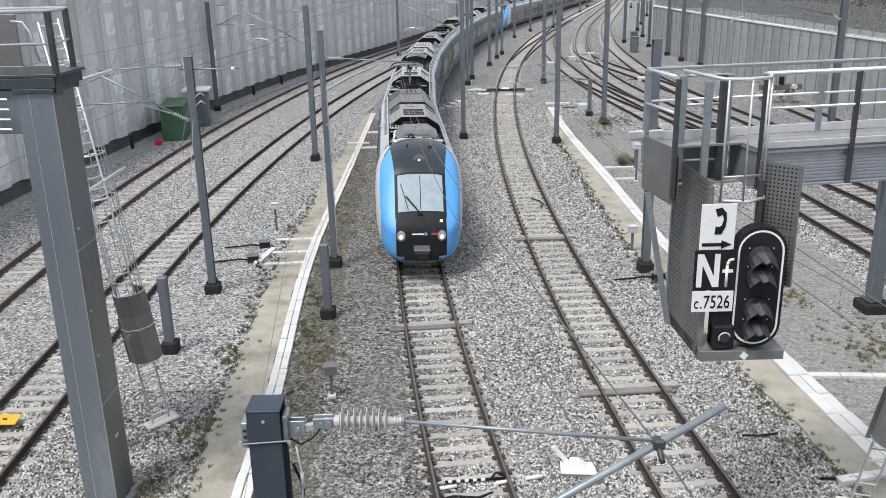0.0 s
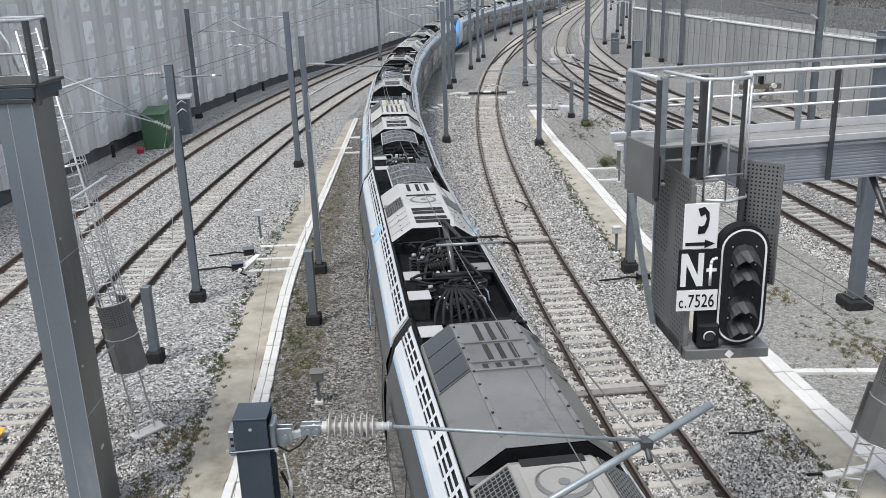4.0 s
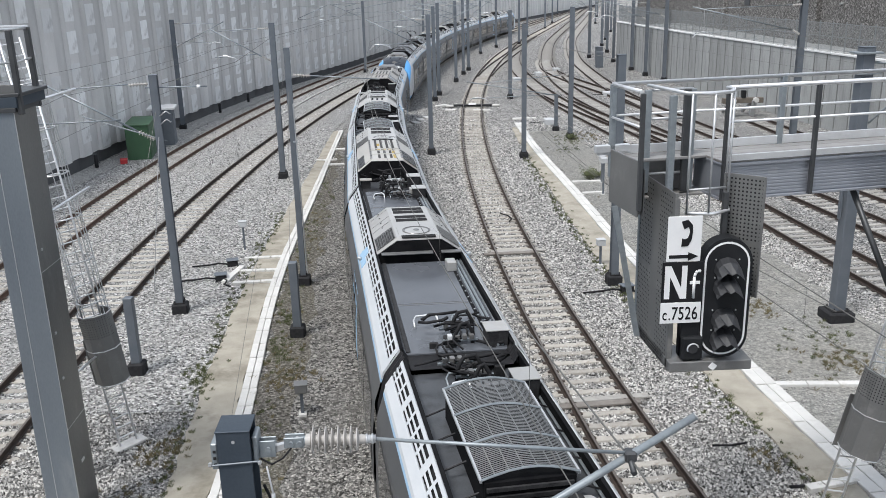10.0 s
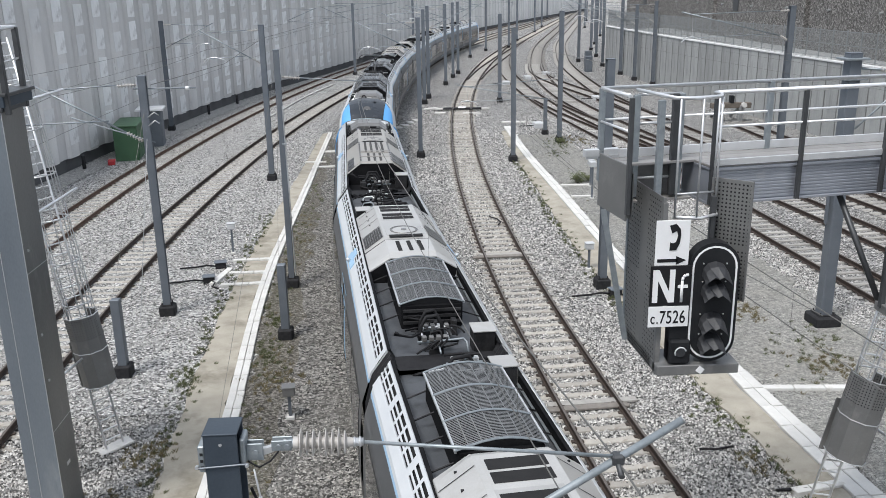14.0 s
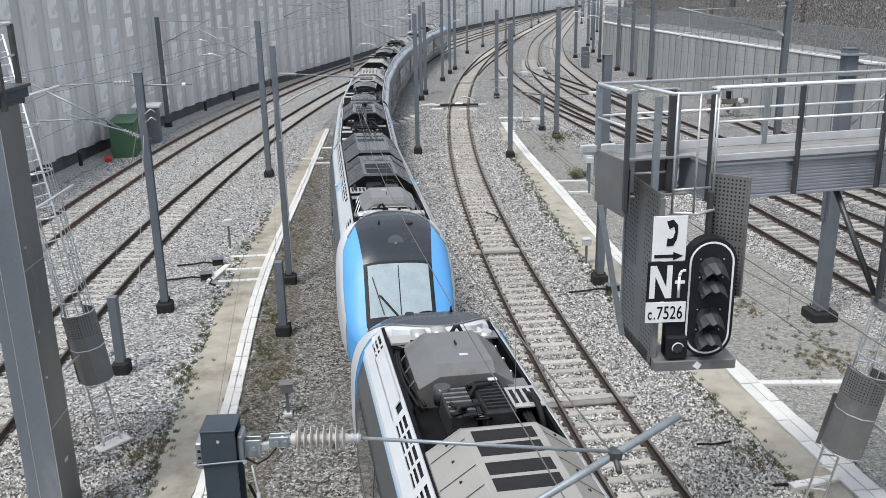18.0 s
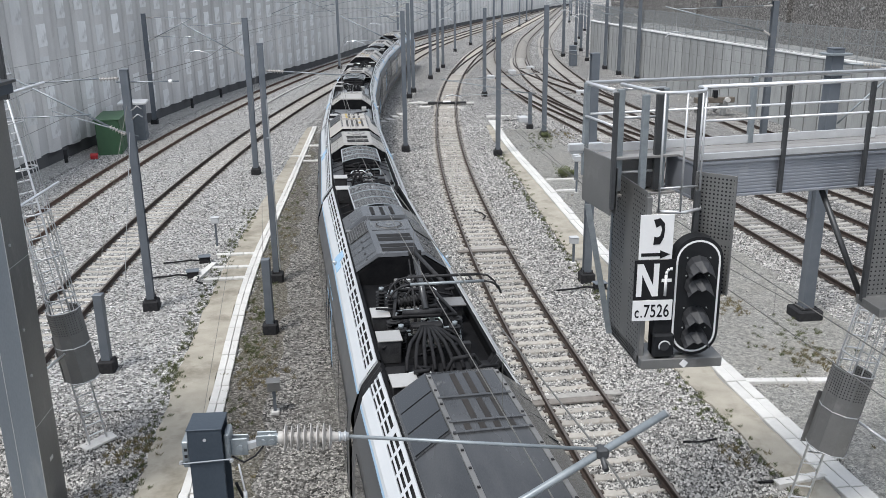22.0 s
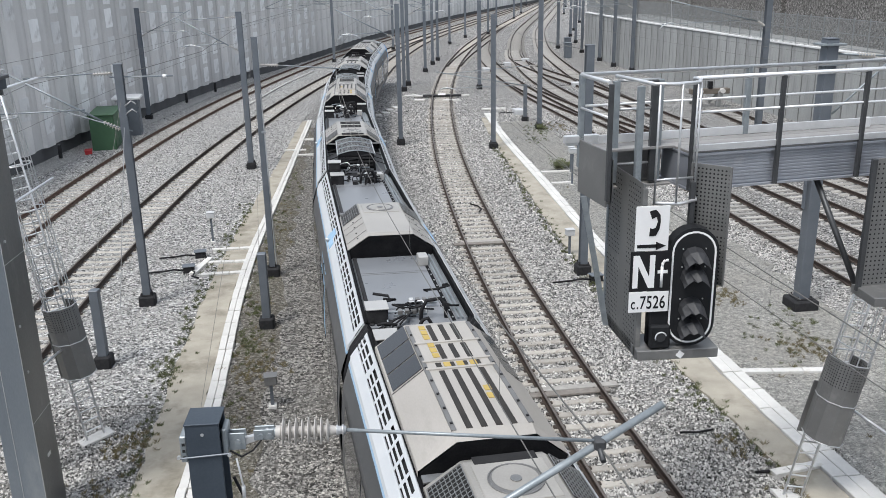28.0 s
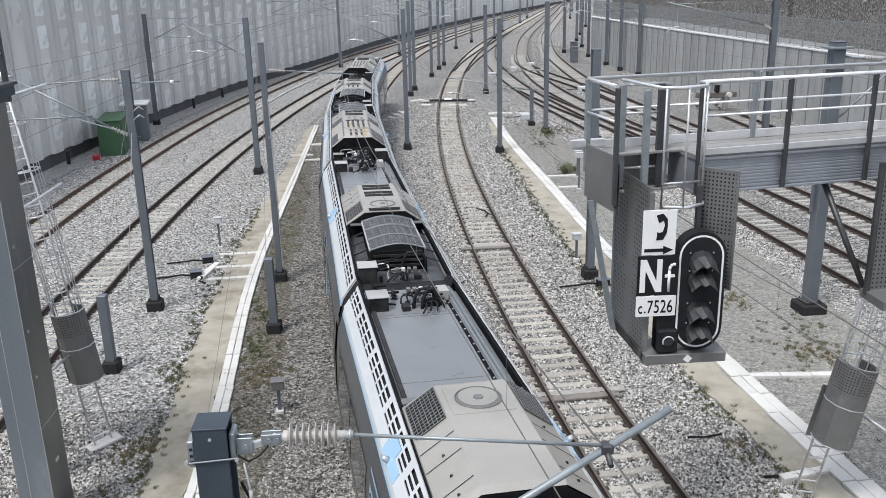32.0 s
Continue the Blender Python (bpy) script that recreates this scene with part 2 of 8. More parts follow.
# rolling stock
M["t_white"] = mat("train_white_paint", (0.60, 0.63, 0.66), (0.68, 0.70, 0.72), 0.38, 0.05, 1.5, 0.01, 40, spots=(0.55, 0.56, 0.57), spot_scale=1.2, spot_lo=0.6, spot_hi=0.85)
M["t_blue"] = mat("train_sky_blue_paint", (0.10, 0.36, 0.74), (0.125, 0.40, 0.78), 0.46, 0.0, 1.2, 0.0, 40)
M["t_side"] = mat("train_side_grey_paint", (0.06, 0.064, 0.07), (0.095, 0.10, 0.107), 0.35, 0.1, 1.5, 0.01, 40)
M["t_pblue"] = mat("train_pale_blue_paint", (0.32, 0.52, 0.72), (0.38, 0.56, 0.74), 0.45, 0.0, 1.2, 0.0, 40)
M["t_dark"] = mat("train_anthracite_paint", (0.035, 0.037, 0.042), (0.055, 0.057, 0.062), 0.35, 0.1, 1.5, 0.01, 40)
M["t_grey"] = mat("train_roof_grey", (0.085, 0.092, 0.105), (0.12, 0.128, 0.142), 0.24, 0.0, 0.9, 0.02, 50, spots=(0.07, 0.072, 0.08), spot_scale=1.6, spot_lo=0.58, spot_hi=0.8)
M["t_floor"] = mat("train_roof_floor", (0.055, 0.06, 0.068), (0.10, 0.106, 0.115), 0.5, 0.0, 2.5, 0.05, 40, spots=(0.02, 0.02, 0.021), spot_scale=2.2, spot_lo=0.5, spot_hi=0.75)
M["t_sheet"] = mat("train_clean_roof_sheet", (0.165, 0.175, 0.19), (0.235, 0.245, 0.26), 0.3, 0.0, 0.9, 0.02, 50, spots=(0.19, 0.195, 0.20), spot_scale=1.6, spot_lo=0.56, spot_hi=0.8)
# near-black puts the darkness of crowded wells and gaps into the colour
M["t_well"] = mat("train_roof_well_black", (0.006, 0.0065, 0.008), (0.018, 0.018, 0.019), 0.75, 0.1, 4, 0.2, 40)
M["t_hood"] = mat("train_equipment_cover", (0.43, 0.425, 0.41), (0.53, 0.52, 0.505), 0.32, 0.3, 1.1, 0.02, 40, spots=(0.42, 0.405, 0.38), spot_scale=1.8, spot_lo=0.55, spot_hi=0.8, per_object=0.10)
M["t_hoodw"] = mat("train_weathered_cover", (0.33, 0.315, 0.29), (0.43, 0.41, 0.38), 0.36, 0.25, 1.1, 0.02, 40, spots=(0.55, 0.54, 0.52), spot_scale=2.6, spot_lo=0.66, spot_hi=0.72, per_object=0.08)
M["t_hoodd"] = mat("train_equipment_cover_grey", (0.16, 0.158, 0.155), (0.235, 0.231, 0.226), 0.33, 0.3, 1.1, 0.02, 40, spots=(0.12, 0.115, 0.11), spot_scale=1.8, per_object=0.10)
M["t_hoodk"] = mat("train_sooty_cover", (0.055, 0.058, 0.063), (0.11, 0.112, 0.115), 0.24, 0.45, 1.1, 0.02, 40, spots=(0.30, 0.295, 0.285), spot_scale=2.2, spot_lo=0.64, spot_hi=0.78, stretch=(2.5, 0.6, 1), per_object=0.10)
M["t_roof"] = mat("train_slate_cab_roof", (0.024, 0.03, 0.039), (0.034, 0.041, 0.052), 0.26, 0.0, 1.2, 0.0, 40)
M["t_pale"] = mat("train_pale_cover", (0.45, 0.435, 0.405), (0.54, 0.53, 0.50), 0.36, 0.1, 1.1, 0.02, 40, spots=(0.45, 0.42, 0.37), spot_scale=1.6, spot_lo=0.58, spot_hi=0.85, stretch=(1.6, 0.5, 1))
M["t_cream"] = mat("train_cream_cover", (0.38, 0.355, 0.325), (0.47, 0.445, 0.41), 0.42, 0.1, 1.1, 0.02, 40, spots=(0.31, 0.285, 0.255), spot_scale=1.6, spot_lo=0.58, spot_hi=0.85, stretch=(1.6, 0.5, 1))
M["t_strip"] = mat("train_brown_grey_strip", (0.022, 0.02, 0.018), (0.05, 0.044, 0.04), 0.5, 0.1, 3, 0.05, 40)
# bluish steel; on the column front its tint carries the skylight
M["pillarblue"] = mat("blue_grey_sheet", (0.165, 0.19, 0.22), (0.24, 0.27, 0.295), 0.35, 0.3, 0.8, 0.02, 50, spots=(0.34, 0.36, 0.375), spot_scale=1.2, stretch=(1, 1, 0.3))
M["timbersleeper"] = mat("grey_oak_sleeper", (0.27, 0.26, 0.245), (0.42, 0.405, 0.38), 0.92, 0, 5, 0.5, 60, per_object=0.2)
M["oldboard"] = mat("weathered_dark_board", (0.16, 0.145, 0.13), (0.25, 0.23, 0.21), 0.9, 0, 5, 0.5, 60, per_object=0.15)
M["t_grille"] = mat("train_wire_grille", (0.21, 0.213, 0.213), (0.29, 0.292, 0.292), 0.5, 0.6, 4, 0.05, 40)
M["t_kit"] = mat("train_roof_fitting", (0.025, 0.025, 0.027), (0.065, 0.065, 0.067), 0.6, 0.4, 6, 0.1, 40, per_object=0.3)
M["t_skirt"] = mat("train_skirt_grey", (0.10, 0.105, 0.12), (0.15, 0.155, 0.17), 0.5, 0.1, 2, 0.03, 40, spots=(0.12, 0.10, 0.085), spot_scale=2)
M["t_glass"] = glass_mat("dark_window_glass", (0.012, 0.014, 0.017))
M["t_screen"] = glass_mat("pale_windscreen_glass", (0.30, 0.36, 0.39), 0.1)
M["t_lamp"] = mat("lit_headlamp", (0.85, 0.84, 0.78), (0.9, 0.89, 0.84), 0.2, 0, 4, 0, 40)
lp = M["t_lamp"].node_tree.nodes["Principled BSDF"]
lp.inputs["Emission Color"].default_value, lp.inputs["Emission Strength"].default_value = (1.0, 0.96, 0.85, 1), 0.9
M["t_yellow"] = mat("yellow_warning_paint", (0.42, 0.30, 0.07), (0.52, 0.38, 0.11), 0.5, 0, 3, 0, 40)
M["t_mag"] = mat("magenta_logo_plate", (0.45, 0.03, 0.10), (0.5, 0.04, 0.12), 0.4, 0, 3, 0, 40)
M["tyre_steel"] = mat("worn_wheel_steel", (0.10, 0.085, 0.075), (0.16, 0.14, 0.125), 0.5, 0.6, 5, 0.05, 40)

M["brown"] = ballast_mat("rust_stained_ballast", (0.02, 0.019, 0.017), (0.64, 0.615, 0.575), (0.26, 0.248, 0.225))
M["stone_brown"] = mat("rust_stained_stone", (0.25, 0.24, 0.222), (0.42, 0.405, 0.38), 0.95, 0, 30, 0.4, 120, per_island=0.85)
for k in ("black", "ink", "foot", "hole", "t_well", "cable", "t_strip", "masthead", "t_kit"):
    M[k].node_tree.nodes["Principled BSDF"].inputs["Specular IOR Level"].default_value = 0.06 if k in ("t_well", "t_kit", "cable") else 0.2


# ---- mesh helpers ----
def mesh_of(bm, name="mesh"):
    me = bpy.data.meshes.new(name)
    bm.to_mesh(me)
    bm.free()
    return me


def part(name, bm, material, parent=None, label="", smooth=False):
    """Links a bmesh as one mesh object, under a thing or a part."""
    me = bm if isinstance(bm, bpy.types.Mesh) else mesh_of(bm, name)
    for mm in material if isinstance(material, (list, tuple)) else [material]:
        if mm.name not in [x.name for x in me.materials if x]:
            me.materials.append(mm)
    if smooth:
        me.polygons.foreach_set("use_smooth", [True] * len(me.polygons))
    ob = new(name, me)
    if parent is not None:
        ob.parent = parent
    if label:
        ob["label"] = label
    return ob


def thing(name, m=None, label="", category="", group="", kind=""):
    ob = new(name)
    ob.empty_display_size = 0.2
    if m is not None:
        ob.matrix_world = m
    return tagged(ob, label, category, group, kind)


def box(bm, x0, x1, y0, y1, z0, z1, bevel=0.0, mi=0, m=None):
    vs = [bm.verts.new((x, y, z)) for x in (x0, x1) for y in (y0, y1) for z in (z0, z1)]
    if m is not None:
        for v in vs:
            v.co = m @ v.co
    fs = [bm.faces.new([vs[i] for i in q]) for q in ((0, 1, 3, 2), (4, 6, 7, 5), (0, 4, 5, 1), (2, 3, 7, 6), (0, 2, 6, 4), (1, 5, 7, 3))]
    for f in fs:
        f.material_index = mi
    if bevel:
        es = list({e for f in fs for e in f.edges})
        r = bmesh.ops.bevel(bm, geom=es, offset=bevel, segments=1, affect="EDGES")
        for f in r["faces"]:
            f.material_index = mi
    return bm


def bx(x0, x1, y0, y1, z0, z1, bevel=0.0, m=None):
    return box(bmesh.new(), x0, x1, y0, y1, z0, z1, bevel, 0, m)


def tube(bm, a, b, r, seg=8, r2=None, caps=True, mi=0):
    a, b = Vector(a), Vector(b)
    d = (b - a).normalized()
    u = d.orthogonal().normalized()
    w = d.cross(u)
    ra, rb = r, r if r2 is None else r2
    A = [bm.verts.new(a + ra * (math.cos(t) * u + math.sin(t) * w)) for t in [2 * math.pi * i / seg for i in range(seg)]]
    B = [bm.verts.new(b + rb * (math.cos(t) * u + math.sin(t) * w)) for t in [2 * math.pi * i / seg for i in range(seg)]]
    for i in range(seg):
        f = bm.faces.new((A[i], A[(i + 1) % seg], B[(i + 1) % seg], B[i]))
        f.smooth, f.material_index = seg > 6, mi
    if caps:
        bm.faces.new(A[::-1]).material_index = mi
        bm.faces.new(B).material_index = mi
    return bm


def tb(a, b, r, seg=8, r2=None):
    return tube(bmesh.new(), a, b, r, seg, r2)


def pipe(bm, pts, r, seg=8, mi=0):
    """One bent tube through the points."""
    P = [Vector(p) for p in pts]
    shut = (P[0] - P[-1]).length < 1e-6
    if shut:
        P = P[:-1]
    n = len(P)
    D = []
    for i in range(n):
        a = P[(i - 1) % n] if (shut or i) else P[0]
        c = P[(i + 1) % n] if (shut or i < n - 1) else P[-1]
        D.append((c - a).normalized())
    u = D[0].orthogonal().normalized()
    rings = []
    for p, d in zip(P, D):
        u = (u - d * u.dot(d)).normalized()
        w = d.cross(u)
        rings.append([p + r * (math.cos(2 * math.pi * k / seg) * u + math.sin(2 * math.pi * k / seg) * w) for k in range(seg)])
    if shut:
        R = [[bm.verts.new(q) for q in ring] for ring in rings]
        for i in range(n):
            for k in range(seg):
                bm.faces.new((R[i][k], R[i][(k + 1) % seg], R[(i + 1) % n][(k + 1) % seg], R[(i + 1) % n][k])).smooth = seg > 5
        return bm
    return loft(bm, rings, close=True, cap=True, mi=mi, smooth=seg > 5)


def lathe(bm, a, b, prof, seg=14):
    """Turned body along a to b: prof rows of (0..1 along, radius)."""
    a, b = Vector(a), Vector(b)
    d = (b - a).normalized()
    u = d.orthogonal().normalized()
    w = d.cross(u)
    return loft(bm, [[a.lerp(b, f) + r * (math.cos(2 * math.pi * k / seg) * u + math.sin(2 * math.pi * k / seg) * w) for k in range(seg)] for f, r in prof], close=True, cap=True, smooth=False)


def loft(bm, rings, close=False, cap=False, mi=0, smooth=False):
    """Skin through rings of equally many points; close: each ring is closed."""
    R = [[bm.verts.new(p) for p in ring] for ring in rings]
    k = len(R[0])
    for a, b in zip(R, R[1:]):
        for i in range(k if close else k - 1):
            f = bm.faces.new((a[i], a[(i + 1) % k], b[(i + 1) % k], b[i]))
            f.material_index, f.smooth = mi, smooth
    if cap:
        bm.faces.new(R[0][::-1]).material_index = mi
        bm.faces.new(R[-1]).material_index = mi
    return bm


def raw(name, verts, faces, material, parent=None, smooth=False):
    """A mesh from number arrays (quads or triangles all alike), for what is too many for bmesh."""
    me = bpy.data.meshes.new(name)
    verts, faces = np.asarray(verts, np.float32), np.asarray(faces, np.int32)
    k = faces.shape[1]
    me.vertices.add(len(verts))
    me.vertices.foreach_set("co", verts.ravel())
    me.loops.add(faces.size)
    me.loops.foreach_set("vertex_index", faces.ravel())
    me.polygons.add(len(faces))
    me.polygons.foreach_set("loop_start", np.arange(0, faces.size, k, dtype=np.int32))
    me.update(calc_edges=True)
    return part(name, me, material, parent, smooth=smooth)

# ---- plan curves: x as a smooth function of y ----
class Curve:
    """Natural cubic through (y, x) knots, straight outside them."""
    def __init__(self, knots):
        k = np.array(knots, float)
        self.a, self.b = k[:, 0], k[:, 1]
        n, h = len(k), np.diff(k[:, 0])
        A, r = np.eye(n), np.zeros(n)
        for i in range(1, n - 1):
            A[i, i - 1], A[i, i], A[i, i + 1] = h[i - 1], 2 * (h[i - 1] + h[i]), h[i]
            r[i] = 6 * ((self.b[i + 1] - self.b[i]) / h[i] - (self.b[i] - self.b[i - 1]) / h[i - 1])
        self.m = np.linalg.solve(A, r)

    def x(self, y):
        y = np.asarray(y, float)
        a, b, m = self.a, self.b, self.m
        yc = np.clip(y, a[0], a[-1])
        i = np.clip(np.searchsorted(a, yc) - 1, 0, len(a) - 2)
        h, d, e = a[i + 1] - a[i], yc - a[i], a[i + 1] - yc
        v = (m[i] * e ** 3 + m[i + 1] * d ** 3) / (6 * h) + (b[i] / h - m[i] * h / 6) * e + (b[i + 1] / h - m[i + 1] * h / 6) * d
        s0 = (b[1] - b[0]) / (a[1] - a[0]) - m[1] * (a[1] - a[0]) / 6
        s1 = (b[-1] - b[-2]) / (a[-1] - a[-2]) + m[-2] * (a[-1] - a[-2]) / 6
        return v + s0 * np.minimum(y - a[0], 0) + s1 * np.maximum(y - a[-1], 0)

    def slope(self, y):
        return (self.x(np.asarray(y) + 0.25) - self.x(np.asarray(y) - 0.25)) / 0.5

    def run(self, y0, y1, step):
        """Arc-length samples: rows of x, y and heading (clockwise from +y)."""
        yy = np.linspace(y0, y1, int((y1 - y0) / 0.1) + 2)
        xx = self.x(yy)
        s = np.r_[0, np.cumsum(np.hypot(np.diff(xx), np.diff(yy)))]
        t = np.arange(0, s[-1], step)
        y = np.interp(t, s, yy)
        return np.stack([self.x(y), y, np.arctan(self.slope(y))], 1)


TRAIN = Curve([(10, 1.19), (17, 0.28), (24, -0.44), (31, -0.98), (38, -1.39), (46, -1.68), (54, -1.75), (63, -1.56), (73, -1.04), (84, -0.13), (96, 1.21), (110, 3.22), (125, 5.94), (145, 10.67), (170, 18.0)])
RIGHT = Curve([(10, 5.41), (17, 4.74), (24, 4.28), (31, 4.0), (38, 3.9), (46, 3.96), (54, 4.22), (63, 4.72), (73, 5.5), (84, 6.71), (96, 8.36), (110, 10.75), (125, 13.76), (145, 18.52), (170, 25.08)])
LEFT = Curve([(10, -10.0), (17, -10.19), (24, -10.38), (31, -10.44), (38, -10.3), (46, -9.92), (54, -9.32), (63, -8.41), (73, -7.12), (84, -5.39), (96, -3.16), (110, -0.16), (125, 3.48), (145, 8.92), (170, 16.5)])
FARLEFT = Curve([(10, -14.1), (17, -14.5), (24, -14.81), (31, -15.05), (38, -15.1), (46, -14.93), (54, -14.51), (63, -13.77), (73, -12.61), (84, -10.96), (96, -8.75), (110, -5.68), (125, -1.89), (145, 3.79), (170, 11.5)])
YARD_A = Curve([(20, 16.5), (29, 15.85), (36, 15.4), (46, 14.95), (58, 14.2), (68, 13.35), (78, 12.85), (91, 12.75), (104, 13.2), (117, 14.4), (132, 16.6), (150, 20.2), (170, 25.2)])
YARD_B = Curve([(20, 20.2), (36, 18.9), (46, 17.8), (58, 16.6), (70, 15.7), (80, 15.4), (90, 15.75), (104, 17.0), (118, 18.9), (135, 21.8), (150, 24.8), (170, 29.5)])
YARD_C = Curve([(30, 23.2), (42, 21.8), (55, 20.4), (70, 19.5), (80, 19.4), (90, 19.9), (102, 20.8), (115, 22.2), (132, 24.9), (150, 28.2), (170, 32.8)])
YARD_D = Curve([(30, 24.9), (46, 24.9), (64, 25.0)])


def strip(name, left, right, y0, y1, z0, z1, material, step=1.0, parent=None, wob=0.0):
    """A slab between two plan curves, with thickness."""
    rng = random.Random(name)
    rows = []
    for y in np.arange(y0, y1 + 1e-6, step):
        a, b = float(left.x(y)) + rng.uniform(-wob, wob), float(right.x(y)) + rng.uniform(-wob, wob)
        rows.append([(a, y, z0), (a, y, z1), (b, y, z1), (b, y, z0)])
    return part(name, loft(bmesh.new(), rows), material, parent)


GROUND_Z = -0.24
# one sheet to the horizon, finely divided and slightly uneven near the tracks
gx = np.r_[-3000, -400, -120, np.arange(-60, 60.1, 1.5), 120, 400, 3000]
gy = np.r_[-3000, -400, -180, np.arange(-60, 180.1, 1.5), 260, 500, 3000]
GX, GY = np.meshgrid(gx, gy, indexing="ij")
GZ = np.array([[GROUND_Z + (0.035 * noise.noise(Vector((x * 0.3, y * 0.3, 0))) if abs(x) < 60 and -60 < y < 180 else 0) for y in gy] for x in gx])
ny = len(gy)
idx = np.arange(len(gx) * ny).reshape(len(gx), ny)
ground = raw("ground", np.stack([GX, GY, GZ], -1).reshape(-1, 3), np.stack([idx[:-1, :-1], idx[1:, :-1], idx[1:, 1:], idx[:-1, 1:]], -1).reshape(-1, 4), M["ballast"], smooth=True)
tagged(ground, "grey crushed-stone railway ballast with dusty drifts", "ground", kind="structure")

# paths, cable troughs and bare soil beside the tracks
L_IN = Curve([(8, -4.0), (15, -4.38), (20, -4.55), (25, -4.86), (31, -5.1), (41, -5.06), (52, -5.0), (64, -4.95)])
L_OUT = Curve([(8, -3.58), (15, -3.96), (20, -4.14), (25, -4.46), (31, -4.71), (41, -4.69), (52, -4.66), (64, -4.62)])
L_PATH = Curve([(8, -4.75), (15, -5.25), (20, -5.6), (25, -5.85), (31, -5.95), (45, -5.7), (64, -5.35)])
L_SOIL = Curve([(8, -2.2), (15, -2.75), (20, -3.0), (25, -3.2), (31, -3.5), (41, -3.9), (52, -4.2), (64, -4.4)])
R_IN = Curve([(8, 9.7), (14.4, 9.1), (18, 8.8), (21.5, 8.6), (26, 8.3), (32, 8.05), (41, 7.9), (54, 7.72), (64.3, 7.9)])
R_OUT = Curve([(8, 10.35), (14.4, 9.75), (18, 9.4), (21.5, 9.15), (26, 8.8), (32, 8.5), (41, 8.42), (54, 8.22), (64.3, 8.44)])
R_PATH = Curve([(8, 8.9), (16, 8.15), (18, 7.95), (21, 7.65), (26, 7.2), (32, 7.0), (43, 7.1), (51, 7.15), (63, 7.5)])
R_SAND = Curve([(8, 14.3), (20, 14.0), (30, 13.4), (40, 12.6), (52, 11.6), (64, 10.4)])
tagged(strip("path_1", L_PATH, L_IN, 6, 63, -0.5, -0.17, M["path"], 0.4, wob=0.05), "worn beige concrete service path along the tracks", "path", kind="structure")
tagged(strip("path_2", R_PATH, R_IN, 6, 62, -0.5, -0.17, M["path"], 0.4, wob=0.05), "worn beige concrete service path along the tracks", "path", kind="structure")
WALL_L = Curve([(-60, -19.5), (-20, -21.0), (10, -21.3), (30, -21.0), (42, -20.4), (53, -19.4), (66.6, -17.75), (77.2, -16.1), (89.5, -13.5), (108, -8.4), (134, -2.2), (153, 3.2), (173, 9.4), (200, 18.8), (240, 34.5)])
W_A, W_B = Curve([(float(y), float(WALL_L.x(y)) + 0.4) for y in range(20, 121, 10)]), Curve([(float(y), float(WALL_L.x(y)) + 1.9) for y in range(20, 121, 10)])
tagged(strip("path_3", W_A, W_B, 20, 118, -0.5, -0.16, M["pale"], 1.0, wob=0.12), "pale concrete strip along the foot of the noise wall", "path", kind="structure")
L_BED = Curve([(float(y), float(L_PATH.x(y)) + 0.05) for y in range(8, 61, 4)] + [(75.0, -4.2), (95.0, -0.6), (118.0, 4.4)])
tagged(strip("ground_ballast", W_B, L_BED, 20, 117, -0.5, -0.205, M["clean"], 1.0, wob=0.1), "clean pale crushed stone under the tracks by the wall", "ballast", kind="structure")
T_EDGE = Curve([(float(y), float(TRAIN.x(y)) - 0.2) for y in range(8, 61, 4)])
tagged(strip("ground_brown", L_OUT, T_EDGE, 6, 60, -0.5, -0.2, M["brown"], 0.6, wob=0.1), "rust-stained brownish ballast beside the busy track", "ballast", kind="structure")
tagged(strip("ground_soil", L_OUT, L_SOIL, 6, 60, -0.5, -0.185, M["soil"], 0.6, wob=0.22), "brown gravelly soil with weeds", "soil", kind="structure")
tagged(strip("ground_sand", R_OUT, R_SAND, 6, 60, -0.5, -0.178, M["sand"], 0.6, wob=0.3), "pale dusty gravel with sparse weeds", "gravel", kind="structure")


def trough(name, cin, cout, y0, y1, split):
    """Cable trough: single concrete lids laid end to end with open joints."""
    root = thing(name, None, "pale concrete cable trough lids laid end to end along the path", "cable trough", "cable troughs")
    for side in range(split):
        meshes = {}
        for x, y, h in cin.run(y0, y1, 1.0):
            w0 = float(cin.x(y)), float(cout.x(y))
            wd = (w0[1] - w0[0]) / split
            key = round(wd, 2)
            if key not in meshes:
                meshes[key] = mesh_of(bx(0.006, key - 0.008, 0.012, 0.988, -0.3, 0, 0.012), "lid")
                meshes[key].materials.append(M["slab"])
            o = new("lid", meshes[key])
            o.parent = root
            o.matrix_local = pose(x + wd * side, y, -0.115 + random.uniform(-0.012, 0.012), random.uniform(-0.5, 0.5), random.uniform(-0.8, 0.8), -math.degrees(h) + random.uniform(-0.5, 0.5))
    return root


trough("cable_trough", L_IN, L_OUT, 8, 62, 2)
trough("cable_trough", R_IN, R_OUT, 9, 63, 2)


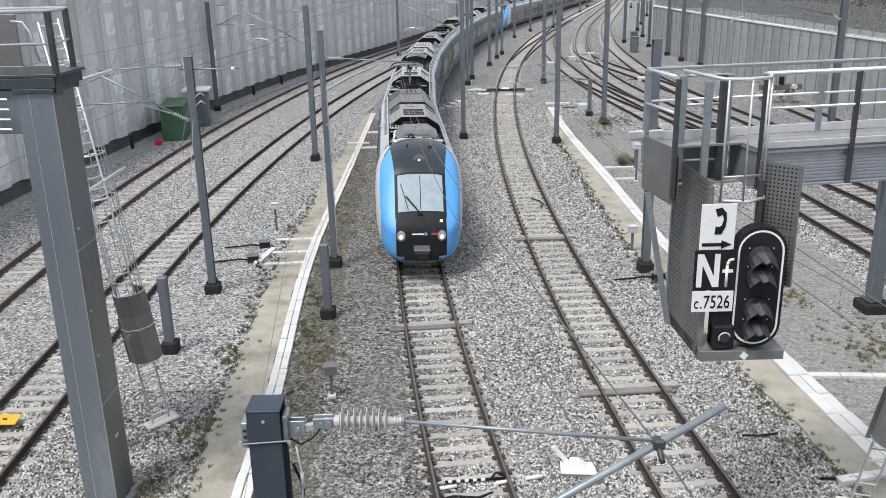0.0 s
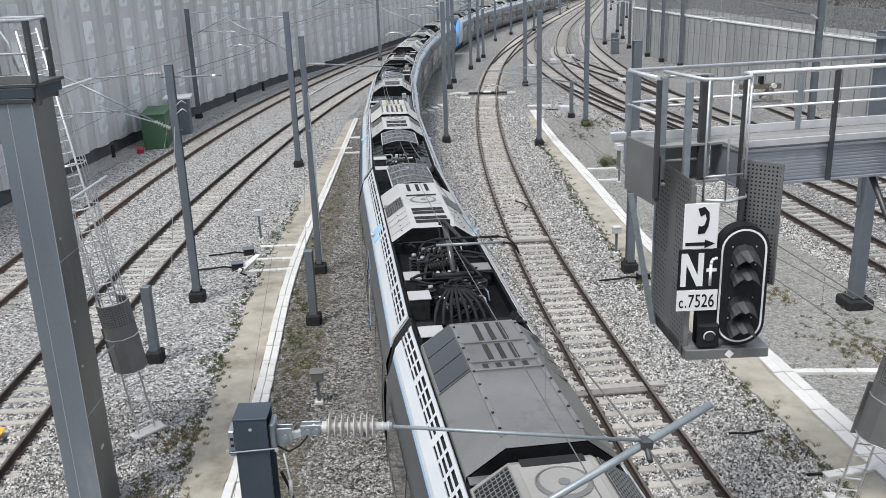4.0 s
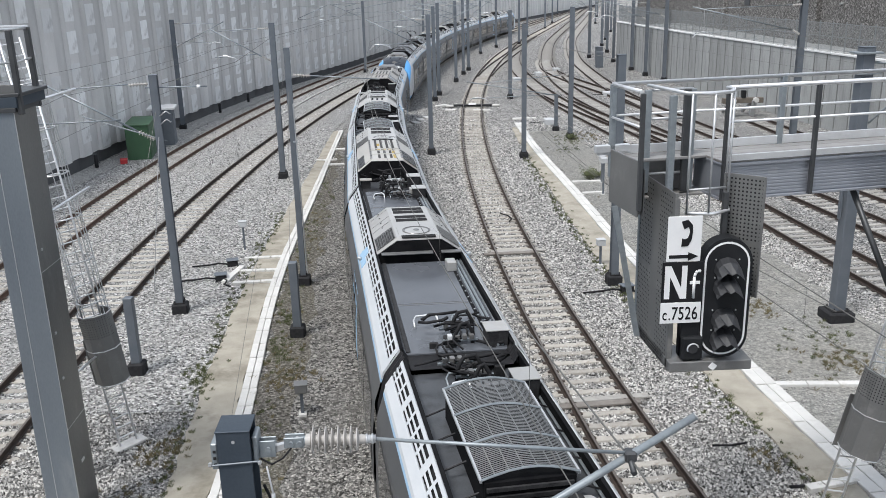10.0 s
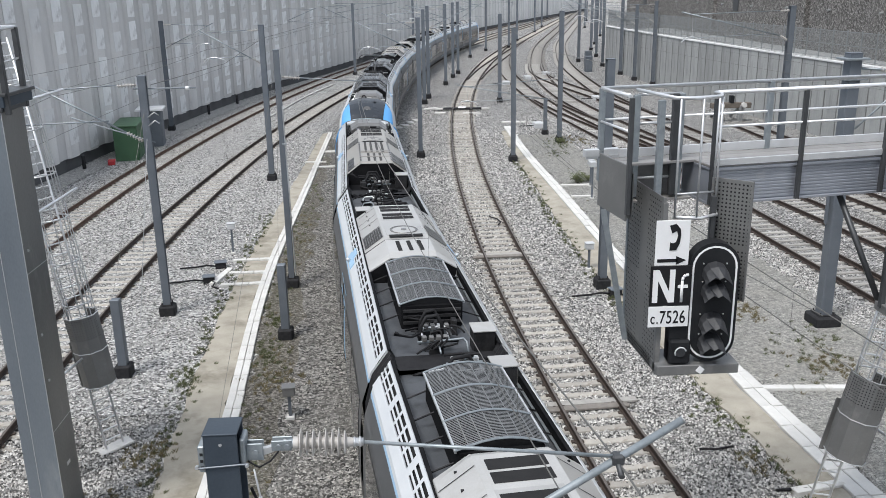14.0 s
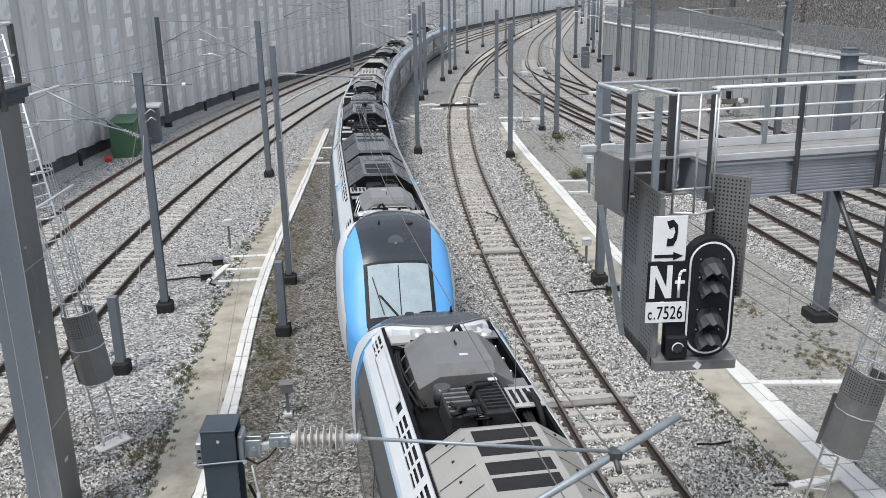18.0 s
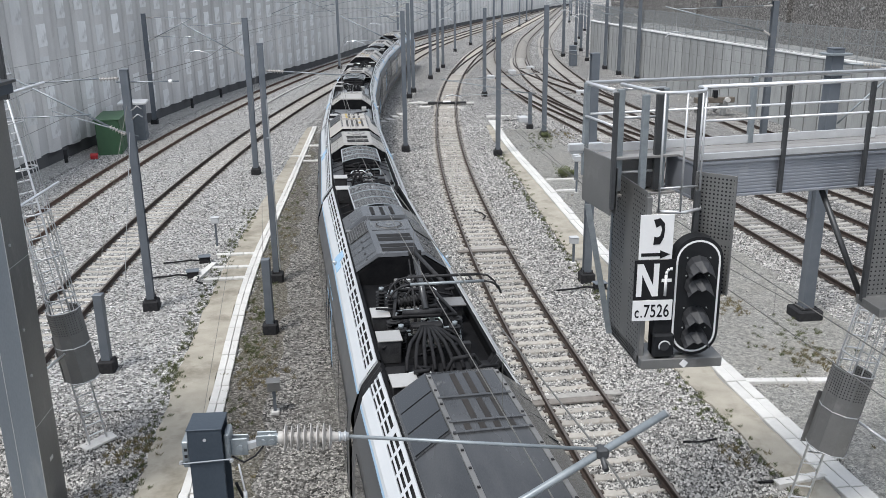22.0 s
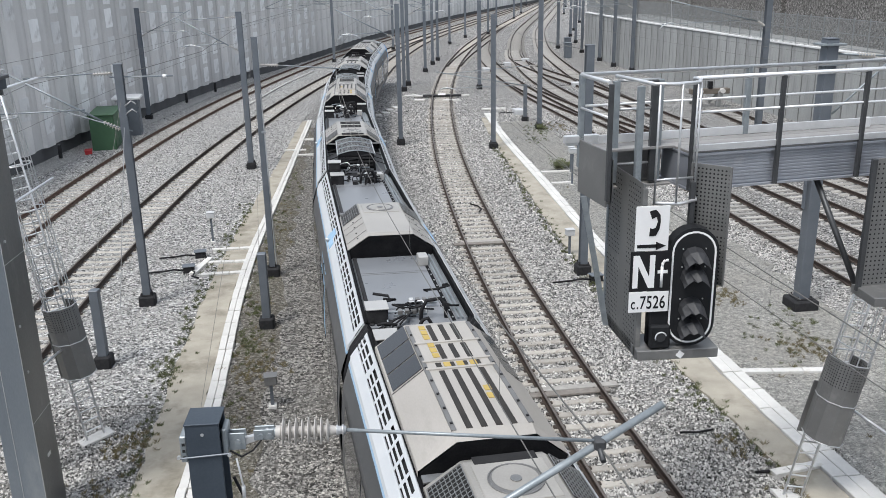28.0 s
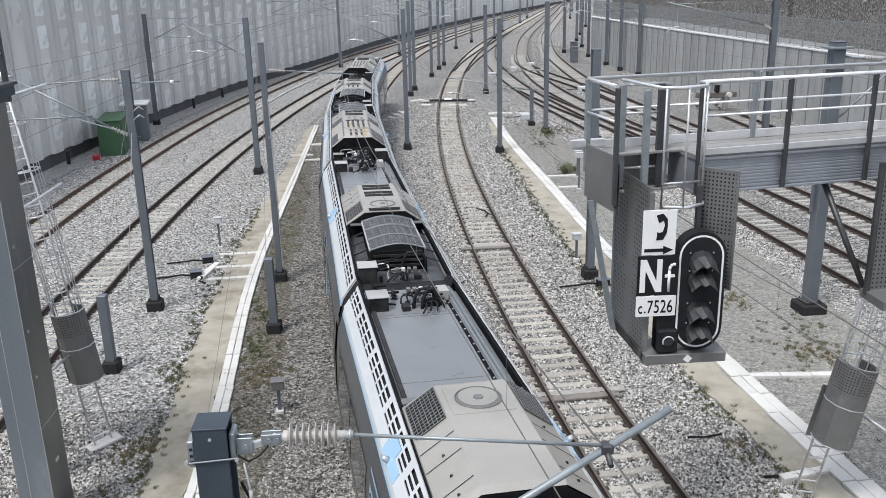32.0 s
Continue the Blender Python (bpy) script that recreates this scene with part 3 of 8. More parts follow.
# ---- tracks ----
def sleeper_mesh():
    bm = bmesh.new()
    prof = [(-1.2, 0.08, -0.09), (-1.02, 0.10, -0.045), (-0.86, 0.115, -0.002), (-0.55, 0.115, 0.0), (-0.35, 0.10, -0.016), (0.35, 0.10, -0.016), (0.55, 0.115, 0.0), (0.86, 0.115, -0.002), (1.02, 0.10, -0.045), (1.2, 0.08, -0.09)]
    rings = [[(x, -w - 0.03, -0.2), (x, -w, z - 0.015), (x, -w + 0.02, z), (x, w - 0.02, z), (x, w, z - 0.015), (x, w + 0.03, -0.2)] for x, w, z in prof]
    loft(bm, rings, close=True, cap=True)
    for s in (-1, 1):
        for d in (-0.115, 0.115):
            box(bm, s * 0.75 + d - 0.03, s * 0.75 + d + 0.03, -0.055, 0.055, 0.0, 0.035, 0, 1)
        box(bm, s * 0.75 - 0.09, s * 0.75 + 0.09, -0.08, 0.08, 0.0, 0.012, 0, 1)
    return mesh_of(bm, "sleeper")


SLEEPER, OLD_SLEEPER = sleeper_mesh(), sleeper_mesh()
SLEEPER.materials.append(M["sleeper"]), SLEEPER.materials.append(M["clip"])
OLD_SLEEPER.materials.append(M["timbersleeper"]), OLD_SLEEPER.materials.append(M["clip"])
RAIL_P = [(-0.058, -0.172), (-0.058, -0.16), (-0.012, -0.14), (-0.012, -0.045), (-0.036, -0.03), (-0.036, -0.006), (-0.026, 0.0), (0.026, 0.0), (0.036, -0.006), (0.036, -0.03), (0.012, -0.045), (0.012, -0.14), (0.058, -0.16), (0.058, -0.172)]


def rail_bm(curve, off, y0, y1, step):
    bm = bmesh.new()
    rows = curve.run(y0, y1, step)
    rings = []
    for x, y, h in rows:
        c, s = math.cos(h), math.sin(h)
        rings.append([(x + (off + u) * c, y - (off + u) * s, z) for u, z in RAIL_P])
    loft(bm, rings)
    bm.faces.ensure_lookup_table()
    k = len(RAIL_P) - 1
    for i, f in enumerate(bm.faces):
        f.material_index = 1 if i % k == 6 else 0
    return bm


def track(label, curve, y0, y1, objs, step=1.5, old=False, rail="rail"):
    """Two rails and single concrete sleepers; those far off or out of view are joined."""
    root = thing("railway_track", None, label, "railway track", "tracks")
    for off in (-0.7535, 0.7535):
        part("rail", rail_bm(curve, off, y0, y1, step), [M[rail], M["railtop"]], root)
    me = OLD_SLEEPER if old else SLEEPER
    far = []
    for x, y, h in curve.run(y0, y1, 0.6):
        jx, ja = random.uniform(-0.02, 0.02), random.uniform(-0.012, 0.012)
        if objs[0] <= y <= objs[1]:
            o = new("sleeper", me)
            o.parent = root
            o.matrix_local = pose(x + jx, y, -0.172 + random.uniform(-0.006, 0.004), 0, 0, -math.degrees(h + ja))
        else:
            far.append((x, y, h))
    if far:
        bw = np.array([(-1.2, -0.12, -0.2), (1.2, -0.12, -0.2), (1.2, -0.12, 0), (-1.2, -0.12, 0), (-1.2, 0.12, 0), (1.2, 0.12, 0), (1.2, 0.12, -0.2), (-1.2, 0.12, -0.2)])
        fq = np.array([(0, 1, 2, 3), (3, 2, 5, 4), (4, 5, 6, 7), (0, 3, 4, 7), (1, 6, 5, 2)])
        V, Fc = [], []
        for i, (x, y, h) in enumerate(far):
            c, s = math.cos(h), math.sin(h)
            V.append(np.stack([x + bw[:, 0] * c + bw[:, 1] * s, y - bw[:, 0] * s + bw[:, 1] * c, bw[:, 2] - 0.178], 1))
            Fc.append(fq + 8 * i)
        far_ob = raw("sleeper_stretch", np.concatenate(V), np.concatenate(Fc), M["timbersleeper" if old else "sleeper"], root)
        tagged(far_ob, kind="stuff")
    return root


def ends(curve, y):
    return float(curve.x(y)), math.atan(float(curve.slope(y)))


TR_T = track("busy railway track on concrete sleepers in grey ballast", TRAIN, -165, 400, (10, 95))
TR_R = track("railway track with rust-brown rails on concrete sleepers", RIGHT, -30, 400, (10, 115))
TR_A = track("railway track with dark brown rails curving along the noise wall", LEFT, -30, 400, (13, 100))
TR_B = track("railway track with brown rails next to the noise wall", FARLEFT, -10, 400, (28, 105), rail="rail_rust")
TR_C = track("yard track with rusty rails running to a turnout", YARD_A, -10, 165, (24, 90), old=True)
TR_D = track("yard track with rusty rails in pale ballast", YARD_B, -10, 400, (30, 95), old=True)
TR_E = track("yard track with rusty rails beside the retaining wall", YARD_C, 0, 400, (40, 95), old=True)
TR_F = track("short dead-end yard track ending at a buffer stop", YARD_D, 0, 62.4, (40, 62), old=True)

CROSS_1 = Curve([(46, 18.2), (54, 16.5), (62, 15.0), (70, 13.9), (80, 12.9)])
CROSS_2 = Curve([(66, 19.6), (78, 18.6), (90, 17.1), (102, 16.6), (116, 18.4)])
CROSS_3 = Curve([(96, 8.5), (108, 10.9), (120, 13.7), (135, 17.2)])
track("crossover track with rusty rails between two yard tracks", CROSS_1, 47, 79, (47, 79), old=True)
track("crossover track with rusty rails between two yard tracks", CROSS_2, 67, 115, (67, 90), old=True)
track("crossover track with rusty rails joining the yard", CROSS_3, 97, 134, (97, 100), old=True)

# ---- left noise wall: folded panels with pale louvred patches over a dark plinth ----
wall_root = thing("wall_left", None, "tall grey folded noise wall with pale louvred patches and a dark plinth", "noise wall", kind="structure")


def panel_mesh(w, h):
    bm = bmesh.new()
    prof = [(0, -0.02), (w * 0.04, 0.10), (w * 0.08, 0.15), (w * 0.46, 0.165), (w * 0.52, 0.08), (w * 0.60, -0.01), (w * 0.80, -0.05), (w * 0.95, -0.07), (w * 1.01, -0.02)]
    front = [[(0.18 + d, u, z) for u, d in prof] for z in (0, h)]
    loft(bm, front)
    # the receding half of each panel takes the darker, shade-coloured copy
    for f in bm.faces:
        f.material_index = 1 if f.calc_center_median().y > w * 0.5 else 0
    loft(bm, [[(-0.12, u, z) for u, _ in prof] for z in (0, h)])
    loft(bm, [[(0.18 + d, u, h) for u, d in prof], [(-0.12, u, h) for u, _ in prof]])
    return mesh_of(bm, "panel")


def patch_mesh(w, h):
    bm = bmesh.new()
    prof = []
    for i in range(9):
        z = h * i / 9
        prof += [(0.012, z), (0.015, z + 0.02), (0.014, z + h / 9 - 0.02), (0.010, z + h / 9 - 0.01)]
    prof = [(0, 0)] + prof + [(0, h)]
    loft(bm, [[(d, u, z) for d, z in prof] for u in (0, w)])
    return mesh_of(bm, "louvre")


PW = 2.6
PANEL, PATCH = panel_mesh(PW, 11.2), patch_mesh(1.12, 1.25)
PANEL.materials.append(M["wallpanel"]), PANEL.materials.append(M["wallshade"]), PATCH.materials.append(M["wallpatch"])
PLINTH = mesh_of(bx(-0.2, 0.05, 0, PW + 0.01, -0.3, 0.95), "plinth")
PLINTH.materials.append(M["plinth"])
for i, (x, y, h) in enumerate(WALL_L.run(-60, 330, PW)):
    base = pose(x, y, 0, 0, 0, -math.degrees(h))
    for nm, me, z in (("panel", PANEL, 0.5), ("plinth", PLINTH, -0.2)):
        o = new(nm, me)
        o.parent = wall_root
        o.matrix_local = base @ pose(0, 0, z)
    if y < 20 or y > 112:
        continue
    for k in range(6):
        zz = 0.75 + 1.78 * k + (0.42 if i % 2 else 0.0) + random.uniform(-0.14, 0.14)
        if random.random() < 0.10 or zz > 10.2:
            continue
        o = new("louvre", PATCH)
        o.parent = wall_root
        o.matrix_local = base @ pose(0.342, 0.14 + random.uniform(-0.04, 0.1), zz, random.uniform(-2.5, 2.5), 0, 0)

# ---- right retaining wall, mesh fence and pebbled facade ----
WALL_R = Curve([(-60, 31.5), (30, 30.0), (50, 28.9), (64, 27.9), (82, 26.7), (98, 26.1), (112, 25.8)])
part("wall_right_end", bx(29.8, 30.4, -20, 20.5, -0.5, 4.8), M["conc"]).name = "wall_south"
tagged(bpy.data.objects["wall_south"], "plain grey concrete retaining wall", "retaining wall", kind="structure")
wr = thing("wall_right", None, "grey concrete retaining wall panels with dark posts, white coping and mesh fence", "retaining wall", kind="structure")
RPANEL, RPOST = mesh_of(bx(-0.05, 0.25, 0.02, 1.58, -0.5, 4.7, 0.01), "panel"), mesh_of(bx(-0.075, 0.06, -0.045, 0.045, -0.4, 4.66, 0.006), "post")
RCOP, RFP = mesh_of(bx(-0.12, 0.34, 0, 1.61, 4.7, 4.83, 0.02), "coping"), mesh_of(bx(0.1, 0.16, -0.03, 0.03, 4.86, 6.8), "fence_post")
bm = bmesh.new()
for q in np.arange(0.04, 1.6, 0.08):
    box(bm, 0.12, 0.135, q, q + 0.010, 4.95, 6.7)
for q in (4.95, 5.8, 6.65):
    box(bm, 0.115, 0.14, 0, 1.6, q, q + 0.04)
RMESH = mesh_of(bm, "fence_mesh")
for me, k in ((RPANEL, "conc"), (RPOST, "panel"), (RCOP, "coping"), (RFP, "fence"), (RMESH, "fence")):
    me.materials.append(M[k])
for x, y, h in WALL_R.run(20, 107, 1.6):
    base = pose(x, y, 0, 0, 0, -math.degrees(h))
    for nm, me in (("panel", RPANEL), ("post", RPOST), ("coping", RCOP), ("fence_post", RFP), ("fence_mesh", RMESH)):
        o = new(nm, me)
        o.parent = wr
        o.matrix_local = base

fac = thing("building", None, "long windowless building faced in dark pebbled concrete", "building")
part("wall", bx(33.5, 34.2, -20, 128, -0.5, 16), M["pebble"], fac)
for y in np.arange(8, 125, 21.0):
    part("pilaster", bx(33.1, 33.5, y, y + 0.8, -0.5, 16, 0.03), M["pebble"], fac)
for y in (50.0, 86.0, 118.0):
    d = part("door", bx(33.42, 33.5, y, y + 1.3, 7.0, 9.4, 0.01), M["post"], fac, "dark recessed metal door")
for y in np.arange(30, 122, 7.5):
    for z in (7.6, 10.2):
        part("drain_spout", tb((33.5, y + (z > 8) * 3, z), (33.25, y + (z > 8) * 3, z - 0.03), 0.09, 8), M["conc"], fac)
TERR_A, TERR_B = Curve([(float(y), float(WALL_R.x(y)) + 0.26) for y in range(-20, 113, 11)]), Curve([(-20.0, 33.48), (50.0, 33.48), (112.0, 33.48)])
tagged(strip("ground_terrace", TERR_A, TERR_B, -20, 108, -0.4, 4.4, M["conc"], 4.0), "raised concrete terrace behind the retaining wall", "terrace", kind="structure")

# ---- overhead line masts ----
def mast(x, y, top, w=0.26, d=0.26, turn=0.0, foot=0.5, label="blue-grey steel H-section overhead line mast on a black footing", group="overhead line masts", head=False):
    """H-section column on a tarred block; its origin stands on the ground."""
    root = thing("catenary_mast", pose(x, y, 0, 0, 0, turn), label, "mast", group)
    bm = bmesh.new()
    t = 0.018
    if w > 0.35:
        box(bm, -w / 2, w / 2, -d / 2, d / 2, -0.2, top, 0.02)
    else:
        a, c, e = w / 2, d / 2, t / 2
        prof = [(-a, -c), (a, -c), (a, -c + t), (e, -c + t), (e, c - t), (a, c - t), (a, c), (-a, c), (-a, c - t), (-e, c - t), (-e, -c + t), (-a, -c + t)]
        loft(bm, [[(x_, y_, z_) for x_, y_ in prof] for z_ in (-0.2, top)], close=True)
    part("column", bm, M["mast"], root)
    f = foot / 2
    part("footing", bx(-f, f, -f, f, -0.5, 0.12, 0.04), M["foot"], root, "black tarred concrete footing")
    part("base_plate", bx(-w * 0.72, w * 0.72, -d * 0.72, d * 0.72, 0.12, 0.16, 0.008), M["foot"], root)
    for sx in (-1, 1):
        for sy in (-1, 1):
            part("bolt", tb((sx * w * 0.58, sy * d * 0.58, 0.15), (sx * w * 0.58, sy * d * 0.58, 0.24), 0.02, 6), M["foot"], root)
    part("cap", bx(-w / 2 - 0.01, w / 2 + 0.01, -d / 2 - 0.01, d / 2 + 0.01, top, top + 0.02, 0.004), M["masthead"] if head else M["mast"], root)
    return root


def insulator(bm, a, b, n=6, r=0.075, core=0.03):
    prof = [(0, core)]
    for i in range(n):
        prof += [((i + 0.30) / n, core), ((i + 0.42) / n, r), ((i + 0.52) / n, r), ((i + 0.72) / n, core)]
    return lathe(bm, a, b, prof + [(1, core)], 12)


def cantilever(root, top, reach, side, turn, drop=1.55, stay=0.1, steady=True):
    """Bracket arm of a mast: stay tube, sloping tube, insulators and a registration arm. side: -1 or 1 along x."""
    s = side
    m = root.matrix_world.inverted() @ pose(root.matrix_world.translation.x, root.matrix_world.translation.y, 0, 0, 0, turn)
    arm = new("cantilever")
    arm.parent = root
    arm.matrix_local = m
    arm["label"] = "galvanised tube bracket arm with ribbed insulators"
    zt, zl = top - 0.25, top - 0.25 - drop
    part("stay_tube", tb((s * 0.75, 0, zt), (s * reach, 0, zt - stay), 0.022), M["galvtube"], arm)
    part("insulator", insulator(bmesh.new(), (s * 0.18, 0, zt), (s * 0.75, 0, zt - 0.02)), M["porcelain"], arm)
    part("sloping_tube", tb((s * 0.62, 0, zl + 0.25), (s * (reach + 0.45), 0, zt - stay + 0.15), 0.032), M["galvtube"], arm)
    part("insulator", insulator(bmesh.new(), (s * 0.16, 0, zl), (s * 0.62, 0, zl + 0.25)), M["porcelain"], arm)
    if steady:
        part("registration_tube", tb((s * 0.9, 0, zl + 0.38), (s * (reach + 0.25), 0, zl + 0.25), 0.02), M["galvtube"], arm)
        part("steady_arm", pipe(bmesh.new(), [(s * (reach + 0.35), 0, zl + 0.02), (s * (reach + 0.1), 0, zl + 0.28), (s * (reach - 0.3), 0, zl + 0.34), (s * (reach - 0.8), 0, zl + 0.2), (s * (reach - 1.0), 0, zl + 0.04)], 0.022, 6), M["alu"], arm, "pale curved steady arm")
        part("steady_arm", pipe(bmesh.new(), [(s * (reach + 0.3), 0.25, zl), (s * (reach + 0.05), 0.2, zl + 0.24), (s * (reach - 0.35), 0.15, zl + 0.3), (s * (reach - 0.8), 0.1, zl + 0.18)], 0.018, 6), M["alu"], arm)
        part("drop_bracket", tb((s * (reach - 0.3), 0, zl + 0.3), (s * (reach - 0.25), 0, zt - stay), 0.012, 6), M["galv"], arm)
    return arm


# masts: x, y, top, width, turn
MASTS_NEAR = [
    (-7.65, 27.1, 7.46, 0.235, 5), (-6.95, 47.5, 8.08, 0.28, 0), (-3.88, 29.42, 7.99, 0.19, 3), (-16.83, 66.05, 7.76, 0.28, 0), (6.95, 28.29, 7.57, 0.26, 3),
    (12.85, 24.25, 7.93, 0.36, 3), (6.87, 51.05, 7.5, 0.26, 0), (9.28, 78.25, 7.4, 0.30, 0), (10.75, 57.0, 8.2, 0.28, 0), (1.42, 53.1, 8.1, 0.26, 0),
    (2.55, 78.2, 7.9, 0.28, 0), (3.07, 82.1, 8.1, 0.3, 0), (5.31, 93.1, 8.0, 0.3, 0), (6.58, 100.4, 8.0, 0.3, 0),
]
MASTS_MID = [
    (7.48, 104.8, 8.0, 0.3, 0), (-12.5, 97.4, 8.0, 0.3, 0), (-12.6, 113.5, 8.0, 0.3, 0), (-9.4, 112.0, 8.2, 0.4, 0), (-4.75, 105.9, 8.0, 0.3, 0),
    (26.0, 88.0, 8.0, 0.3, 0), (25.6, 99.5, 8.0, 0.3, 0), (23.6, 52.2, 8.4, 0.34, 0), (24.4, 117.0, 8.2, 0.34, 0), (26.0, 110.0, 8.2, 0.3, 0),
    (25.6, 93.5, 7.6, 0.3, 0), (34.0, 150.0, 8.2, 0.34, 0), (10.9, 128.0, 8.2, 0.3, 0), (2.6, 121.0, 8.2, 0.3, 0),
]
MASTS_FAR = [
    (18.8, 146.0, 8.2, 0.3, 0), (14.4, 140.0, 8.2, 0.3, 0), (22.5, 163.0, 8.2, 0.3, 0), (30.0, 190.0, 8.2, 0.3, 0), (40.0, 172.0, 8.2, 0.34, 0),
    (44.0, 205.0, 8.2, 0.3, 0), (35.5, 214.0, 8.2, 0.3, 0), (52.0, 240.0, 8.2, 0.3, 0), (30.5, 137.0, 8.2, 0.34, 0), (28.6, 125.0, 8.2, 0.3, 0),
    (45.0, 262.0, 8.2, 0.3, 0),
]
MASTS = MASTS_NEAR + MASTS_MID + MASTS_FAR
mast_obs = [mast(x, y, top, w, w, turn, 0.8 if w > 0.35 else 0.5) for x, y, top, w, turn in MASTS]

# short posts and box on a stake beside the tracks
def short_post(x, y, top, w=0.24):
    root = thing("short_post", pose(x, y, 0), "short blue-grey steel post on a black footing", "post", "short posts")
    part("column", bx(-w / 2, w / 2, -w / 2, w / 2, -0.2, top, 0.012), M["mast"], root)
    part("footing", bx(-0.22, 0.22, -0.22, 0.22, -0.5, 0.14, 0.04), M["foot"], root)
    return root


for x, y, top in ((-3.54, 24.66, 2.15), (-7.7, 22.42, 2.03), (10.32, 60.1, 2.34)):
    short_post(x, y, top)


def text_part(body, size, material, parent, m, depth=0.004, name="lettering"):
    c = bpy.data.curves.new(name, "FONT")
    c.body, c.size, c.extrude = body, size, depth
    c.materials.append(material)
    o = new(name, c)
    o.parent = parent
    o.matrix_local = m
    return o


def perforated(name, parent, m, w, h, pitch=0.075, r=0.017, skip=None):
    """Sheet of punched steel in its own x-z plane, with edge folds and rows of holes."""
    p = part(name, bx(0, w, -0.006, 0.006, 0, h, 0.003), M["panel"], parent, "dull steel sheet with rows of punched holes")
    p.matrix_local = m
    V, Fc = [], []
    k = 0
    nx, nz = int((w - 0.06) / pitch), int((h - 0.06) / pitch)
    for i in range(nx + 1):
        for j in range(nz + 1):
            if skip and skip(i / max(nx, 1), j / max(nz, 1)):
                continue
            x, z = 0.04 + i * pitch, 0.04 + j * pitch
            for side in (-0.0085, 0.0085):
                V += [(x + r * math.cos(a), side, z + r * math.sin(a)) for a in [math.pi / 3 * q for q in range(6)]]
                Fc.append(list(range(k, k + 6)) if side < 0 else list(range(k, k + 6))[::-1])
                k += 6
    hol = raw("perforation", V, Fc, M["hole"], p)
    tagged(hol, kind="stuff")
    for a in ((-0.012, 0.02, 0, h), (w - 0.02, w + 0.012, 0, h)):
        part("edge_fold", bx(a[0], a[1], -0.03, 0.012, a[2], a[3], 0.004), M["panel"], p)
    return p


def rail_tube(parent, pts, r=0.03, m="alu", name="handrail"):
    return part(name, pipe(bmesh.new(), pts, r, 10), M[m], parent)


# ---- signal gantry over the right-hand track ----
GA = math.radians(9.7)
GO = Vector((3.41, 12.53, 0))
GL = 9.5


def gp(u, v, z):
    """Plan point of the gantry: u along the walkway, v across it, away from the bridge."""
    return GO + Vector((u * math.cos(GA) - v * math.sin(GA), u * math.sin(GA) + v * math.cos(GA), z))


gan = thing("signal_gantry", Matrix.Translation((GO.x, GO.y, 0)) @ pose(0, 0, 0, 0, 0, 9.7), "aluminium signal gantry walkway with handrails, ribbed beam and perforated panels", "signal gantry")
# all parts below are in the gantry's own space: x along, y across, z up
part("beam", bx(1.38, GL, 0.06, 0.96, 6.68, 7.18, 0.01), M["deckside"], gan, "ribbed aluminium box beam")
for z in np.arange(6.70, 7.17, 0.052):
    part("rib", bx(1.38, GL, 0.048, 0.06, z, z + 0.034, 0.003), M["deckside"], gan)
part("beam_flange", bx(1.36, GL, 0.0, 1.0, 7.18, 7.22, 0.006), M["deckside"], gan)
part("beam_flange", bx(1.36, GL, 0.01, 0.98, 6.64, 6.68, 0.006), M["deckside"], gan)
for k in range(4):
    part("deck_plank", bx(0.02 if k > 1 else 1.36, GL, 0.04 + k * 0.25, 0.27 + k * 0.25, 7.22, 7.262, 0.006), M["deckplank"], gan)
part("toe_board", bx(-0.25, GL, 1.04, 1.07, 7.26, 7.40, 0.006), M["alu"], gan)
part("toe_board", bx(1.35, GL, -0.02, 0.01, 7.26, 7.36, 0.006), M["alu"], gan)
part("end_kick_panel", bx(-0.03, 0.0, -0.02, 1.06, 6.5, 7.36, 0.008), M["panel"], gan, "plain grey end panel")
part("outrigger", bx(-0.28, 0.3, 1.02, 1.12, 7.30, 7.42, 0.01), M["alu"], gan)
for u in (0.0, 2.95, 5.9, 8.8):
    p = part("post", bx(u - 0.045, u + 0.045, 1.02, 1.10, 6.9, 8.37, 0.008), M["galvtube"], gan)
for u in (0.0, 1.36, 2.85, 4.35, 6.2, 8.0):
    part("post", bx(u - 0.032, u + 0.032, -0.06, 0.01, 6.66 if u > 0.1 else 6.6, 8.35, 0.006), M["post"], gan, "dark square handrail post")
rail_tube(gan, [(-0.02, 0.0, 8.37), (-0.02, 1.06, 8.37), (GL, 1.06, 8.37)], 0.034)
rail_tube(gan, [(1.36, -0.02, 8.37), (GL, -0.02, 8.37)], 0.034)
rail_tube(gan, [(0, 1.06, 7.88), (GL, 1.06, 7.88)], 0.02)
rail_tube(gan, [(1.36, -0.02, 7.86), (GL, -0.02, 7.86)], 0.02)
rail_tube(gan, [(-0.02, 0, 7.86), (-0.02, 1.06, 7.86)], 0.02)
# guarded hatch down to the signal
hoop = [(0.42, 0.72, 8.37), (0.50, -0.42, 8.37), (0.80, -0.50, 8.37), (1.18, -0.44, 8.37), (1.34, -0.18, 8.37), (1.34, 0.0, 8.37)]
rail_tube(gan, hoop, 0.028, name="hatch_hoop")
rail_tube(gan, [(0.55, -0.40, 6.62), (0.95, -0.50, 6.60), (1.25, -0.42, 6.62), (1.34, -0.18, 6.66)], 0.026, name="hatch_hoop")
for x, y in ((0.56, -0.44), (0.88, -0.5), (1.22, -0.42), (1.33, -0.15)):
    part("hatch_rod", tb((x, y, 6.62), (x, y, 8.36), 0.017, 8), M["galv"], gan)
